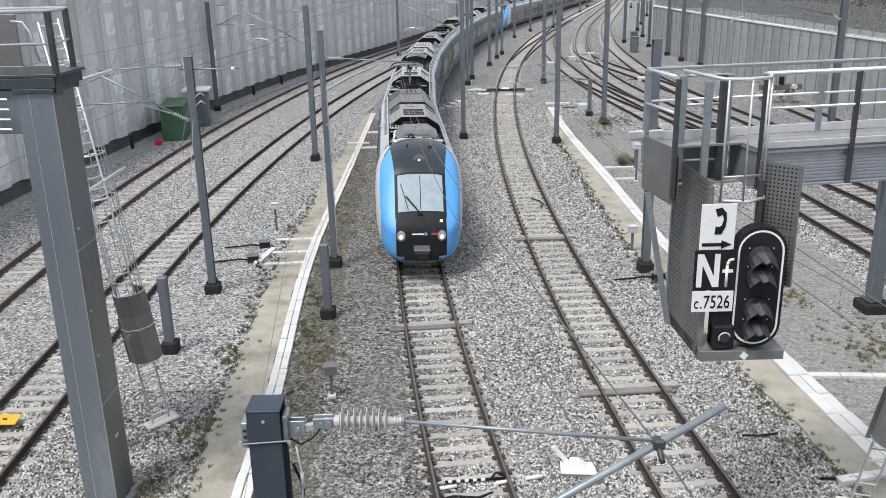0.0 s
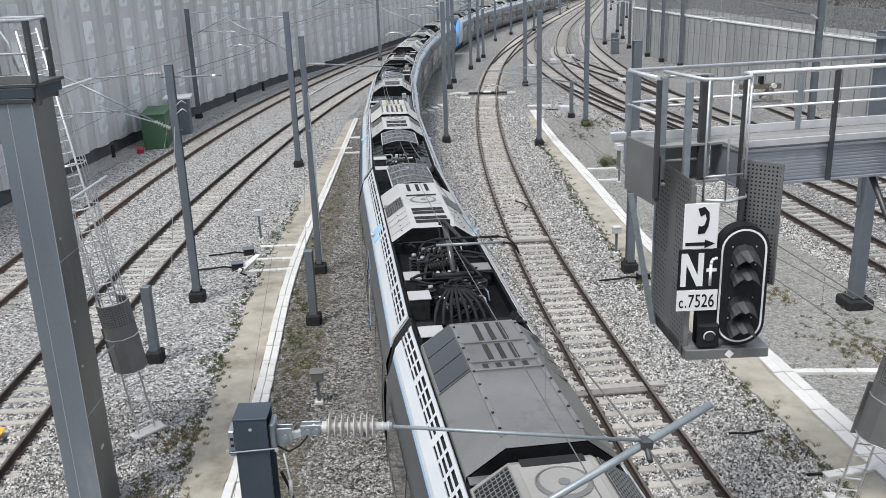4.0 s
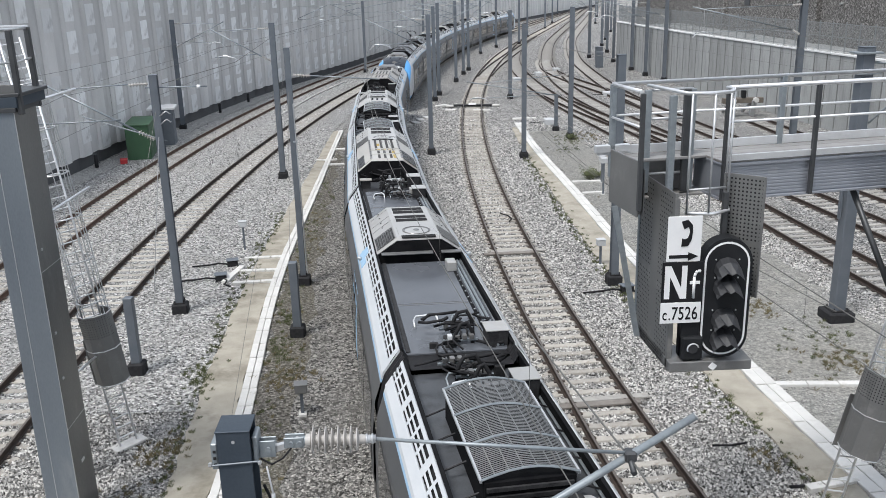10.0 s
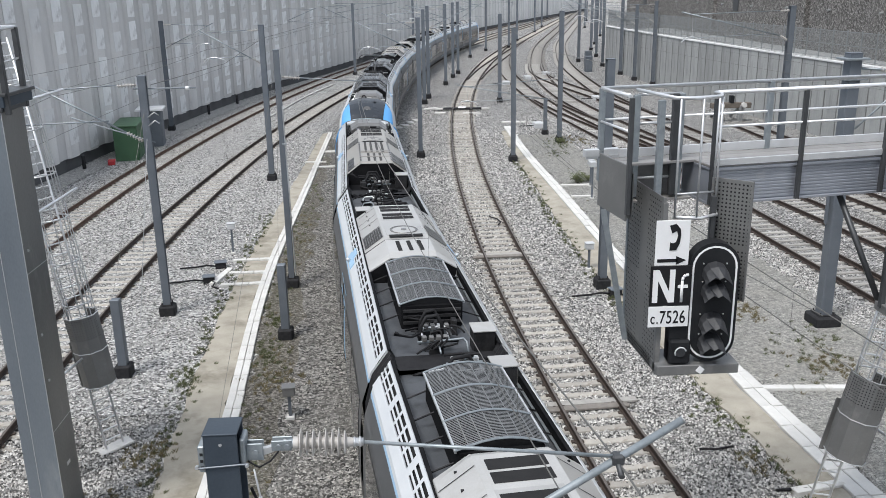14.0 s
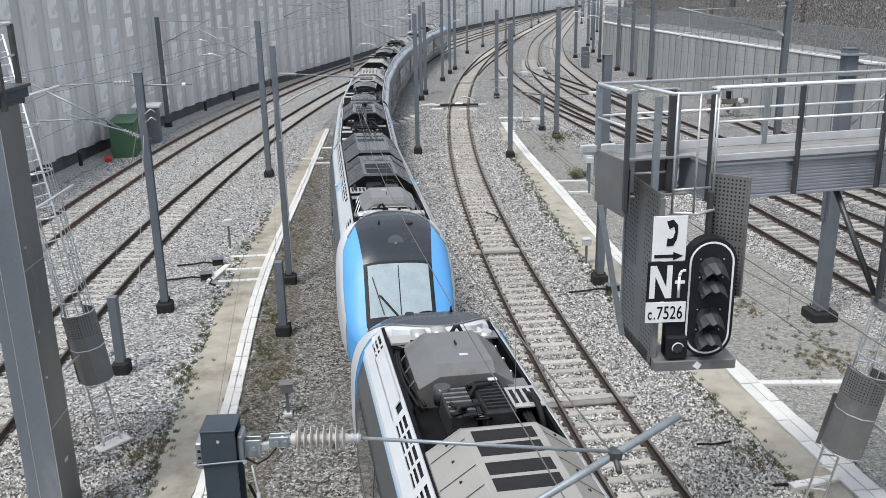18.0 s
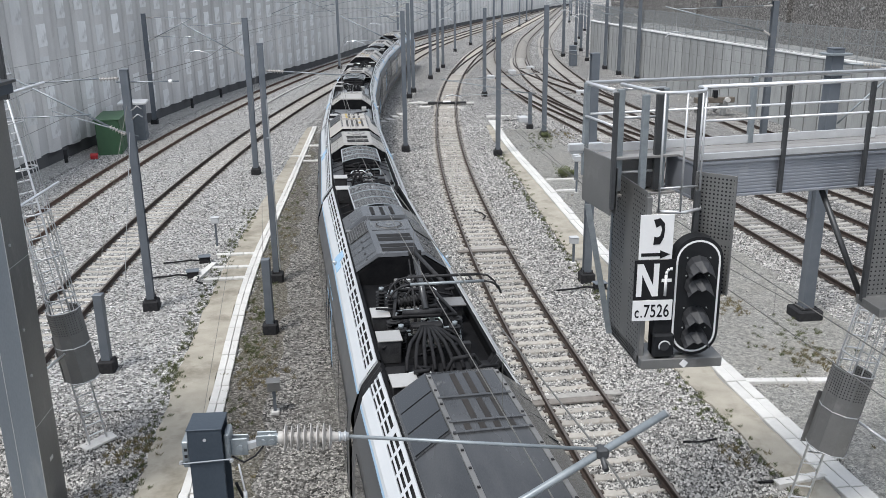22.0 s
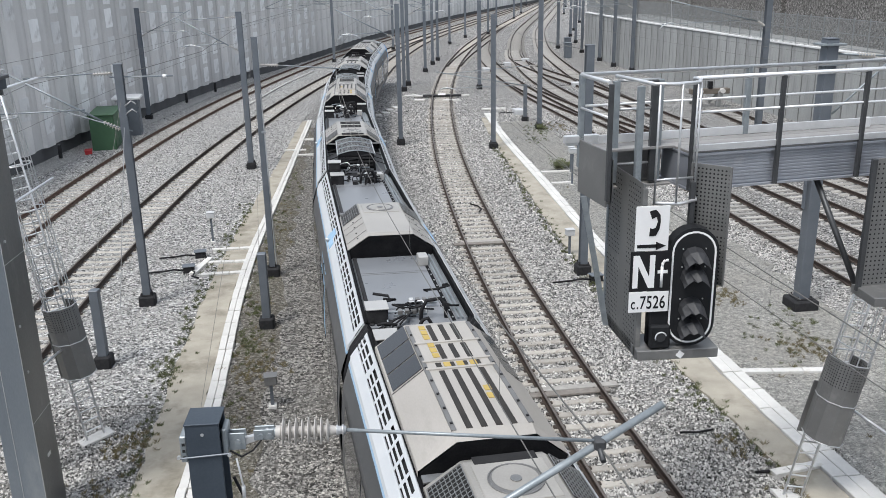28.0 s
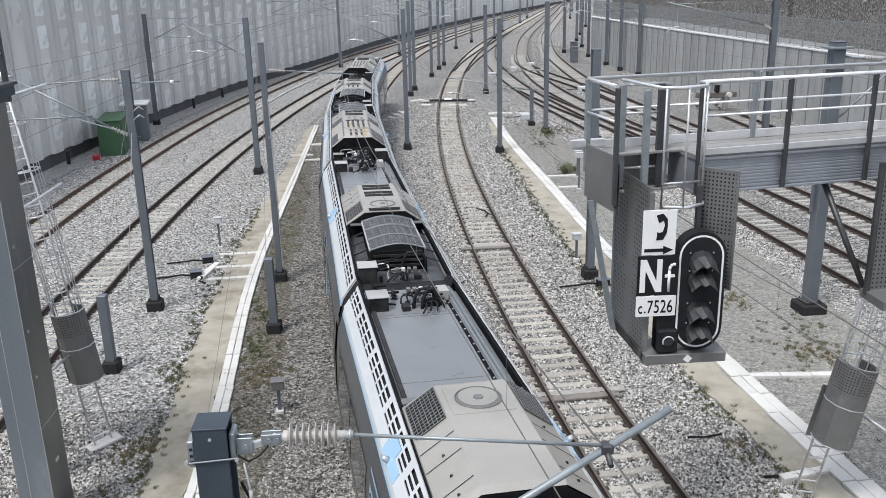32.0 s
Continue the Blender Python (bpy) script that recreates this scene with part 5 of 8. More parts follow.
for i, side, curve in ((0, -1, LEFT), (1, -1, LEFT), (3, 1, FARLEFT), (13, -1, TRAIN), (16, 1, FARLEFT), (22, -1, YARD_C), (24, -1, YARD_C), (26, -1, TRAIN), (27, 1, LEFT), (9, -1, TRAIN), (8, -1, RIGHT), (10, -1, TRAIN), (11, 1, RIGHT), (12, -1, TRAIN), (14, 1, RIGHT), (28, 1, RIGHT), (29, -1, TRAIN), (30, -1, TRAIN), (32, -1, YARD_C), (36, -1, YARD_C), (37, -1, YARD_C), (15, 1, FARLEFT), (17, 1, LEFT), (18, -1, LEFT), (19, -1, YARD_C), (20, -1, YARD_C), (21, -1, YARD_B)):
    x, y, top, w, turn = MASTS[i]
    reach = abs(float(curve.x(y)) - x)
    if i == 8:
        cantilever(mast_obs[i], 4.2, reach, side, 0, 1.6, 0.4)
    else:
        cantilever(mast_obs[i], top, reach, side, heading(curve, y), 1.7, steady=i != 0)
part("registration_tube", tb((-1.1, 0, 6.15), (-3.6, 0, 6.12), 0.024, 8), M["galvtube"], mast_obs[0])
part("return_bar", tb((-0.3, 0.15, 7.08), (1.55, 0.1, 7.06), 0.022, 8), M["galvtube"], mast_obs[0])
part("bar_insulator", tb((1.25, 0.1, 7.06), (1.36, 0.1, 7.06), 0.06, 12), M["white"], mast_obs[0])
for dz in (0.0, 0.25):
    part("switch_arm", pipe(bmesh.new(), [(0.1, -0.2, 6.0 + dz), (0.3, -0.25, 6.15 + dz), (0.42, -0.2, 6.05 + dz)], 0.02, 6), M["galv"], mast_obs[0])
part("anchor_rod", tb((0.0, -0.2, 5.6), (-0.7, -0.9, 0.0), 0.012, 6), M["galv"], mast_obs[0])
part("anchor_bar", tb((-2.2, 0, 6.3), (0.2, 0, 5.45), 0.02, 6), M["galvtube"], mast_obs[0])
for s in (-1, 1):
    part("guide_rod", tb((0.16, s * 0.08 - 0.2, 0.3), (0.10, s * 0.08 - 0.2, 6.2), 0.016, 6), M["galv"], mast_obs[2])
part("arm_insulator", insulator(bmesh.new(), (0.14, 0, 7.12), (0.72, 0, 7.08), 7), M["porcelain"], mast_obs[2], "ribbed pale insulator")
part("arm_tube", tb((0.72, 0, 7.08), (3.0, 0.1, 6.88), 0.02, 8), M["galvtube"], mast_obs[2])
part("rod_plate", bx(0.02, 0.16, -0.28, -0.14, 4.9, 4.95, 0.006), M["galvtube"], mast_obs[2])
# wide mast head in front of the retaining wall
for z in (7.2, 7.75):
    part("head_bracket", bx(-0.34, 0.34, -0.3, 0.3, z, z + 0.06, 0.01), M["galvtube"], mast_obs[5])
part("head_arm", tb((0.3, 0, 7.5), (2.3, 0.2, 7.35), 0.03, 8), M["galvtube"], mast_obs[5])
part("head_insulator", insulator(bmesh.new(), (0.9, 0.07, 7.45), (1.5, 0.12, 7.4)), M["porcelain"], mast_obs[5])
part("head_arm", tb((0.3, 0, 5.8), (2.1, 0.2, 7.3), 0.03, 8), M["galvtube"], mast_obs[5])
part("stay_plate", bx(-0.3, -0.24, -0.05, 0.05, 3.0, 5.6), M["mast"], mast_obs[5])


def wire(name, pts, r, label, m="wire"):
    w = part(name, pipe(bmesh.new(), pts, r, 5), M[m])
    return tagged(w, label, "overhead wire", "overhead wires")


def catenary(curve, ys, zs, zc, x_off=0.0, drops=7, z_end=None, side=0.0):
    """Messenger and contact wire along a track with droppers; ys: supports."""
    root = thing("catenary_wire", None, "thin dark overhead line with droppers above the track", "overhead wire", "overhead wires")
    for (ya, yb) in zip(ys, ys[1:]):
        L = yb - ya
        P = lambda y: Vector((float(curve.x(y)) + x_off, y, zs - 4 * 0.55 * ((y - ya) / L) * (1 - (y - ya) / L) * min(1, L / 50)))
        n = 14
        yy = [ya + L * k / n for k in range(n + 1)]
        part("messenger_wire", pipe(bmesh.new(), [P(y) for y in yy], 0.008, 5), M["wire"], root)
        part("contact_wire", pipe(bmesh.new(), [(float(curve.x(y)) + x_off + side, y, zc) for y in yy], 0.007, 5), M["wire"], root)
        for k in range(drops):
            y = ya + L * (k + 0.5) / drops
            p = P(y)
            part("dropper", tb(p, (p.x + side, y, zc), 0.003, 4), M["wire"], root)
    return root


catenary(TRAIN, [-30, 5.5, 53.1, 93.1, 140], 6.64, 5.62, -0.28, 9)
catenary(RIGHT, [-20, 28.3, 57.0, 78.2, 104.8, 150], 6.3, 5.3, 0.1, 7)
catenary(LEFT, [-20, 27.1, 47.5, 78, 112, 150], 6.9, 5.7, 0.0, 7)
catenary(FARLEFT, [-10, 30, 66, 97.4, 150], 6.9, 5.7, 0.0, 7)
catenary(YARD_B, [-10, 24.3, 52.2, 88, 140], 6.9, 5.7, 0.0, 7)
catenary(YARD_C, [0, 52.2, 88, 99.5, 150], 6.9, 5.7, 0.0, 5)
wire("feeder_cable", [(-7.4, 27.1, 7.2), (-7.2, 38, 6.9), (-6.95, 47.5, 7.4), (-5.6, 78, 7.2), (-4.75, 105.9, 7.5)], 0.012, "thin feeder cable strung from mast to mast")
wire("feeder_cable", [(6.95, 28.3, 7.4), (6.9, 40, 7.0), (6.87, 51, 7.3), (9.28, 78.2, 7.2), (14, 120, 7.4)], 0.012, "thin feeder cable strung from mast to mast")
wire("guy_wire", [(-3.62, 24.7, 2.2), (-3.75, 26.5, 3.8), (-3.9, 29.3, 6.6)], 0.006, "thin steel guy wire beside the mast")
wire("guy_wire", [(-3.95, 14.0, 0.0), (-3.8, 22.0, 4.2), (-3.9, 29.3, 7.7)], 0.005, "thin steel guy wire beside the mast")
wire("guy_wire", [(-7.75, 22.4, 2.1), (-7.72, 24.0, 3.6), (-7.65, 27.0, 6.4)], 0.006, "thin steel guy wire beside the mast")
wire("guy_wire", [(8.9, 16.8, 3.1), (6.6, 26.0, 3.4), (4.4, 41, 5.0)], 0.010, "thin steel span wire crossing the tracks")

# ---- trackside boxes, cabinets and small things ----
def stake_box(x, y, top, label="small grey box on a steel stake", m="lightbox"):
    r = thing("trackside_box", pose(x, y, 0, 0, 0, 6), label, "trackside box", "trackside boxes")
    part("stake", bx(-0.04, 0.04, -0.04, 0.04, -0.4, top - 0.2, 0.006), M["mast"], r)
    part("box", bx(-0.15, 0.15, -0.13, 0.13, top - 0.22, top, 0.015), M[m], r)
    part("lid", bx(-0.165, 0.165, -0.145, 0.145, top, top + 0.025, 0.008), M[m], r)
    part("concrete_foot", bx(-0.1, 0.1, -0.1, 0.1, -0.4, -0.12, 0.02), M["slab"], r)
    return r


stake_box(-2.84, 19.5, 0.66, "small dark grey box on a steel stake", "panel")
for x, y, top in ((6.9, 30.2, 0.82), (-6.69, 33.7, 1.05), (9.4, 41.0, 1.62), (9.9, 43.6, 1.2)):
    stake_box(x, y, top)

gc = thing("green_cabinet", pose(-17.0, 56.2, 0, 0, 0, 8), "tall dark green equipment cabinet by the noise wall", "cabinet")
part("body", bx(-0.7, 0.7, -1.9, 1.9, -0.25, 1.9, 0.03), M["green"], gc)
part("roof", bx(-0.78, 0.78, -1.98, 1.98, 1.9, 1.98, 0.02), M["green"], gc)
for k in range(3):
    d = part("door", bx(0.70, 0.72, -1.8 + k * 1.23, -0.65 + k * 1.23, -0.1, 1.8, 0.006), M["green"], gc)
    part("handle", bx(0.72, 0.75, -0.78 + k * 1.23, -0.74 + k * 1.23, 0.7, 0.95), M["post"], d)
wc = thing("white_cabinet", pose(-16.6, 59.8, 0, 0, 0, 8), "grey cabinet with a white overhanging lid", "cabinet")
part("body", bx(-0.55, 0.75, -0.6, 0.9, -0.25, 2.2, 0.02), M["mast"], wc)
part("lid", bx(-0.85, 0.95, -0.8, 1.1, 2.2, 2.34, 0.02), M["white"], wc)
part("door", bx(0.75, 0.77, -0.4, 0.7, 0.0, 2.05, 0.006), M["mast"], wc)
rb = thing("red_box", pose(-17.4, 53.3, -0.2, 0, 0, 15), "small red plastic box lying on the ballast", "box")
part("body", bx(-0.2, 0.2, -0.35, 0.35, 0, 0.22, 0.03), M["red"], rb)
part("lid", bx(-0.22, 0.22, -0.37, 0.37, 0.22, 0.25, 0.01), M["red"], rb)
for x, y in ((-18.6, 52.0), (-15.7, 74.2), (-14.45, 80.8), (-12.2, 90.5)):
    b = thing("marker_post", pose(x, y, 0), "short black marker post in the ballast", "post", "marker posts")
    part("shaft", tb((0, 0, -0.3), (0, 0, 0.62), 0.11, 10), M["foot"], b)
    part("cap", tb((0, 0, 0.62), (0, 0, 0.66), 0.12, 10, 0.06), M["post"], b)
yp = thing("yellow_plate", pose(-10.42, 18.35, -0.02, 2, 3, 5), "yellow plate lying between the rails", "plate")
part("sheet", bx(-0.32, 0.3, -0.22, 0.24, -0.012, 0.012, 0.004), M["yellow"], yp)
part("handle", bx(-0.05, 0.05, -0.02, 0.02, 0.012, 0.05, 0.006), M["post"], yp)
ws = thing("white_chock", pose(2.72, 15.9, -0.2, 0, 0, -6), "white painted concrete marker block with a tilted arm", "marker block")
part("block", loft(bmesh.new(), [[(x, y, z) for x, z in ((-0.2, -0.12), (0.3, -0.12), (0.36, 0.06), (-0.34, 0.06))] for y in (-0.2, 0.2)], close=True, cap=True), M["conc"], ws, "grey concrete block")
part("top_plate", bx(-0.36, 0.38, -0.22, 0.24, 0.06, 0.095, 0.01), M["white"], ws)
part("wedge", loft(bmesh.new(), [[(-0.2, y, 0.095), (-0.16, y, 0.2), (0.02, y, 0.21), (0.2, y, 0.095)] for y in (-0.02, 0.22)], close=True, cap=True), M["white"], ws)
part("arm", bx(-0.05, 0.05, -0.03, 0.03, 0, 0.5, 0.01, pose(-0.2, 0.14, 0.12, 0, -40, 0)), M["white"], ws)
cb = thing("sensor_cable", pose(0.55, 15.6, -0.16, 0, 0, 4), "striped sensor cable with white sleeves clamped across the rails", "cable")
part("bar", tb((-0.62, 0, 0), (0.62, 0.02, 0), 0.03, 8), M["cable"], cb)
for k in range(5):
    part("sleeve", tb((-0.55 + k * 0.17, 0.002, 0), (-0.47 + k * 0.17, 0.004, 0), 0.034, 8), M["white"], cb)
part("cable_loop", pipe(bmesh.new(), [(0.34, 0.0, 0.02), (0.44, 0.1, 0.08), (0.58, 0.1, 0.08), (0.62, 0.0, 0.02)], 0.028, 6), M["cable"], cb)
for x, y in ((-0.75, -0.22), (0.42, -0.15), (1.05, -0.05)):
    part("white_sleeve", tb((x, y, 0), (x + 0.36, y + 0.04, 0.01), 0.04, 8), M["white"], cb)
lb = thing("cable_pipe", None, "pale plastic cable pipe lying between two tracks", "pipe")
part("tube", pipe(bmesh.new(), [(-10.6, 70.0, -0.14), (-9.75, 76.4, -0.13), (-9.0, 82.5, -0.12), (-8.5, 85.9, -0.13), (-7.6, 90.6, -0.13), (-6.6, 95.6, -0.15)], 0.07, 7), M["slab"], lb)

# dark boards between the rails at the joints, and cross pipes
for curve, y, w in ((RIGHT, 19.5, 2.3), (RIGHT, 32.2, 2.1), (TRAIN, 23.75, 2.1)):
    x, h = float(curve.x(y)), heading(curve, y)
    b = thing("crossing_board", pose(x, y, -0.135, 0, 0, h), "weathered grey timber board laid across the track", "board", "crossing boards")
    for k in (-1, 1):
        part("plank", bx(-w / 2 + 0.15 * k, w / 2 + 0.15 * k, k * 0.13 - 0.115, k * 0.13 + 0.115, -0.06, 0.0, 0.01), M["timbersleeper" if k > 0 else "oldboard"], b)
x, h = float(RIGHT.x(73.6)), heading(RIGHT, 73.6)
jb = thing("point_machine_bar", pose(x, 73.6, 0, 0, 0, h), "black steel cross bar with a white centre block over the rails", "cross bar")
part("bar", bx(-1.6, 1.6, -0.28, 0.28, -0.14, -0.03, 0.02), M["foot"], jb)
part("centre_block", bx(-0.35, 0.3, -0.3, 0.3, -0.03, 0.04, 0.02), M["white"], jb)
for k in (-1, 1):
    part("end_block", bx(k * 1.95 - 0.3, k * 1.95 + 0.3, -0.22, 0.22, -0.2, -0.05, 0.02), M["slab"], jb)
# stepping stones and light slabs lying beside the far ends of the path
for i, (x, y, w, d, rz) in enumerate(((1.55, 68.0, 0.5, 0.9, 20), (1.0, 67.0, 0.5, 0.8, 15), (0.6, 65.6, 0.5, 0.8, 25), (0.1, 64.6, 0.5, 0.8, 10), (-4.3, 55.5, 1.3, 0.35, 0), (-4.2, 50.6, 1.2, 0.3, 3), (3.0, 74.6, 1.2, 0.5, 30), (3.6, 71.8, 0.9, 0.4, -20), (8.9, 66.0, 1.8, 0.5, 0), (6.1, 71.2, 1.4, 0.3, -12))):
    s = thing("loose_slab", pose(x, y, -0.2, 0, 0, rz), "pale concrete slab lying on the ballast", "slab", "loose slabs")
    part("slab_body", bx(-w / 2, w / 2, -d / 2, d / 2, -0.06, 0.08, 0.015), M["slab"], s)
# white cross troughs over the paths
for i, (x0, x1, y, dy) in enumerate(((-6.5, -5.0, 32.6, 0.05), (-6.4, -5.0, 31.0, 0.0), (-6.45, -4.95, 29.7, 0.1), (8.4, 10.1, 43.9, 0.0), (8.45, 9.6, 41.4, 0.0), (9.2, 11.6, 19.9, -0.2), (7.9, 9.1, 15.4, 0.25), (-5.6, -4.3, 52.0, 0.0))):
    s = thing("cross_trough", pose((x0 + x1) / 2, y, -0.14, 0, 0, math.degrees(math.atan2(dy, x1 - x0))), "narrow white concrete cable trough across the path", "cable trough", "cross troughs")
    n = 3
    w = (x1 - x0) / n
    for k in range(n):
        part("lid", bx(-(x1 - x0) / 2 + k * w + 0.01, -(x1 - x0) / 2 + (k + 1) * w - 0.01, -0.11, 0.11, -0.1, 0.035, 0.01), M["slab"], s)
s = thing("cross_trough", pose(-6.6, 30.7, -0.14, 0, 0, 80), "narrow white concrete cable trough across the path", "cable trough", "cross troughs")
part("lid", bx(-0.9, 0.9, -0.12, 0.12, -0.1, 0.035, 0.01), M["slab"], s)
# low junction boxes with cables
for x, y in ((-6.85, 31.9), (-6.95, 30.2), (7.2, 27.4)):
    j = thing("junction_box", pose(x, y, -0.2, 0, 0, 12), "low black junction box with cables in the ballast", "junction box", "junction boxes")
    part("box", bx(-0.2, 0.2, -0.15, 0.15, -0.05, 0.22, 0.03), M["foot"], j)
    part("lid", bx(-0.23, 0.23, -0.18, 0.18, 0.22, 0.26, 0.015), M["mast"], j)
    part("cable", pipe(bmesh.new(), [(-0.2, 0, 0.08), (-0.5, 0.05, 0.12), (-0.9, 0.15, 0.06), (-1.5, 0.2, 0.05)], 0.035, 6), M["cable"], j)
    part("cable", pipe(bmesh.new(), [(0.1, -0.15, 0.08), (0.2, -0.4, 0.1), (0.1, -0.7, 0.05), (0.3, -0.9, 0.03)], 0.03, 6), M["cable"], j)
# buffer stop
bf = thing("buffer_stop", pose(25.0, 64.2, 0), "concrete and steel buffer stop at the end of the track", "buffer stop")
part("cross_beam", bx(-1.5, 1.5, -0.25, 0.25, 0.75, 1.15, 0.03), M["timber"], bf)
for s in (-1, 1):
    part("leg", bx(s * 0.75 - 0.15, s * 0.75 + 0.15, -0.2, 0.2, -0.2, 1.0, 0.02, pose(0, 0, 0, 12, 0, 0)), M["conc"], bf)
    part("back_strut", tb((s * 0.75, 0.1, 0.9), (s * 0.75, 1.8, -0.1), 0.13, 8), M["conc"], bf)
    part("buffer", tb((s * 0.85, -0.25, 1.0), (s * 0.85, -0.6, 1.0), 0.18, 14), M["slab"], bf)
part("lamp_block", bx(-0.15, 0.15, -0.3, 0.1, 1.15, 1.7, 0.03), M["black"], bf)
# point motors and dwarf signals in the yard
for x, y, rz in ((10.4, 63.5, 5), (14.6, 97, 5), (17.3, 101, 8), (11.6, 92, 3), (21.6, 84, 0), (18.0, 78, 0)):
    p = thing("point_motor", pose(x, y, 0, 0, 0, rz), "grey point motor box beside the rails", "point motor", "point motors")
    part("case", bx(-0.35, 0.35, -0.5, 0.5, -0.25, 0.15, 0.04), M["lightbox"], p)
    part("rod", tb((-0.3, 0, -0.08), (-1.4, 0, -0.08), 0.03, 6), M["foot"], p)
for x, y in ((22.9, 104.0), (24.6, 112.0)):
    r = thing("relay_cabinet", pose(x, y, 0), "grey steel relay cabinet in the yard", "cabinet", "relay cabinets")
    part("body", bx(-0.4, 0.4, -0.4, 0.4, -0.25, 1.5, 0.02), M["mast"], r)
    part("roof", bx(-0.46, 0.46, -0.46, 0.46, 1.5, 1.56, 0.02), M["mast"], r)
    part("door", bx(-0.33, 0.33, -0.42, -0.4, -0.05, 1.4, 0.006), M["mast"], r)
# loose cables and a stick on the ballast
for pts, r in (([(-0.4, 14.9, 0), (0.1, 15.05, 0.03), (0.6, 15.0, 0.02), (0.9, 15.2, 0.0)], 0.025), ([(7.6, 15.4, 0.02), (8.2, 15.35, 0.06), (8.8, 15.42, 0.02)], 0.03), ([(4.05, 38.0, 0.05), (4.35, 37.6, 0.05), (4.45, 37.0, 0.06), (4.3, 36.6, 0.05)], 0.03), ([(6.6, 17.2, 0), (7.0, 17.1, 0.04), (7.4, 17.25, 0.0)], 0.025)):
    tagged(part("loose_cable", pipe(bmesh.new(), [(x, y, z - 0.19) for x, y, z in pts], r, 6), M["cable"]), "short length of black cable lying on the ballast", "cable", "loose cables")

# ---- weeds: tufts of thin blades ----
def weed_patch(name, spots, material, label, blades=14, h=0.22, seed=1):
    rng = random.Random(seed)
    V, Fc = [], []
    for x, y, spread, n in spots:
        for _ in range(n):
            cx, cy = rng.gauss(x, spread), rng.gauss(y, spread * 1.6)
            for _ in range(blades):
                a, l, w = rng.uniform(0, 6.28), h * rng.uniform(0.3, 1.2), rng.uniform(0.0015, 0.0045)
                bx_, by_ = cx + rng.uniform(-0.05, 0.05), cy + rng.uniform(-0.05, 0.05)
                lean = rng.uniform(0.2, 0.9) * l
                dx, dy = math.cos(a) * lean, math.sin(a) * lean
                px, py = -math.sin(a) * w, math.cos(a) * w
                k = len(V)
                V += [(bx_ - px, by_ - py, -0.2), (bx_ + px, by_ + py, -0.2), (bx_ + dx * 0.4 + px * 0.8, by_ + dy * 0.4 + py * 0.8, -0.2 + l * 0.6), (bx_ + dx - px * 0.1, by_ + dy - py * 0.1, -0.2 + l)]
                Fc.append((k, k + 1, k + 2, k + 3))
    ob = raw(name, V, Fc, material)
    return tagged(ob, label, "weeds", kind="stuff")


def along(curve, y0, y1, step, off, spread, n):
    return [(float(curve.x(y)) + off, y, spread, n) for y in np.arange(y0, y1, step)]


weed_patch("weeds", along(L_OUT, 12, 46, 0.8, 0.35, 0.28, 3) + along(L_PATH, 13, 40, 0.6, -0.12, 0.17, 5) + along(R_PATH, 15, 52, 0.7, -0.15, 0.16, 5) + [(-3.85, 23.4, 0.3, 30), (-4.0, 26.5, 0.25, 22), (-6.0, 21.9, 0.3, 26), (10.6, 56.2, 0.5, 60), (9.8, 53.2, 0.35, 30), (11.4, 22.0, 0.6, 40), (7.3, 18.3, 0.35, 12), (12.2, 23.0, 0.4, 20)], M["weed"], "low green weeds along the path edges", 34, 0.10, 3)
weed_patch("dry_weeds", along(L_OUT, 10, 40, 1.2, 0.6, 0.35, 3) + along(R_OUT, 12, 48, 1.6, 0.9, 0.6, 1) + [(11.6, 21.2, 0.35, 50), (10.9, 25.5, 0.3, 40), (-3.6, 21.5, 0.4, 40), (7.6, 16.6, 0.3, 16), (8.0, 14.6, 0.2, 12), (-5.9, 18.0, 0.3, 40), (-6.2, 15.6, 0.35, 50), (11.8, 57.5, 0.5, 40)], M["dryweed"], "dry brownish weeds in the gravel", 26, 0.12, 4)


def shrub(x, y, r, h, seed):
    rng = random.Random(seed)
    root = thing("shrub", pose(x, y, -0.22), "small ragged green shrub growing in the gravel", "shrub", "shrubs")
    tips = []
    for k in range(9):
        a = rng.uniform(0, 6.28)
        p = Vector((math.cos(a) * r * rng.uniform(0.2, 0.8), math.sin(a) * r * rng.uniform(0.2, 0.8), h * rng.uniform(0.5, 0.95)))
        part("stem", tb((0, 0, 0), p, 0.014, 5, 0.005), M["timber"], root)
        tips.append(p)
    V, Fc = [], []
    for _ in range(520):
        p = tips[rng.randrange(9)] * rng.uniform(0.35, 1.1) + Vector((rng.gauss(0, r * 0.22), rng.gauss(0, r * 0.22), rng.gauss(0, h * 0.1)))
        u = Vector((rng.uniform(-1, 1), rng.uniform(-1, 1), rng.uniform(-0.5, 0.5))).normalized() * rng.uniform(0.03, 0.07)
        w = u.orthogonal().normalized() * rng.uniform(0.014, 0.03)
        k = len(V)
        V += [tuple(p - u), tuple(p + w), tuple(p + u), tuple(p - w)]
        Fc.append((k, k + 1, k + 2, k + 3))
    tagged(raw("foliage", V, Fc, M["weed"], root), kind="stuff")


shrub(9.4, 44.4, 0.55, 0.75, 1)
shrub(9.9, 44.9, 0.35, 0.45, 2)
shrub(10.8, 56.6, 0.5, 0.4, 3)

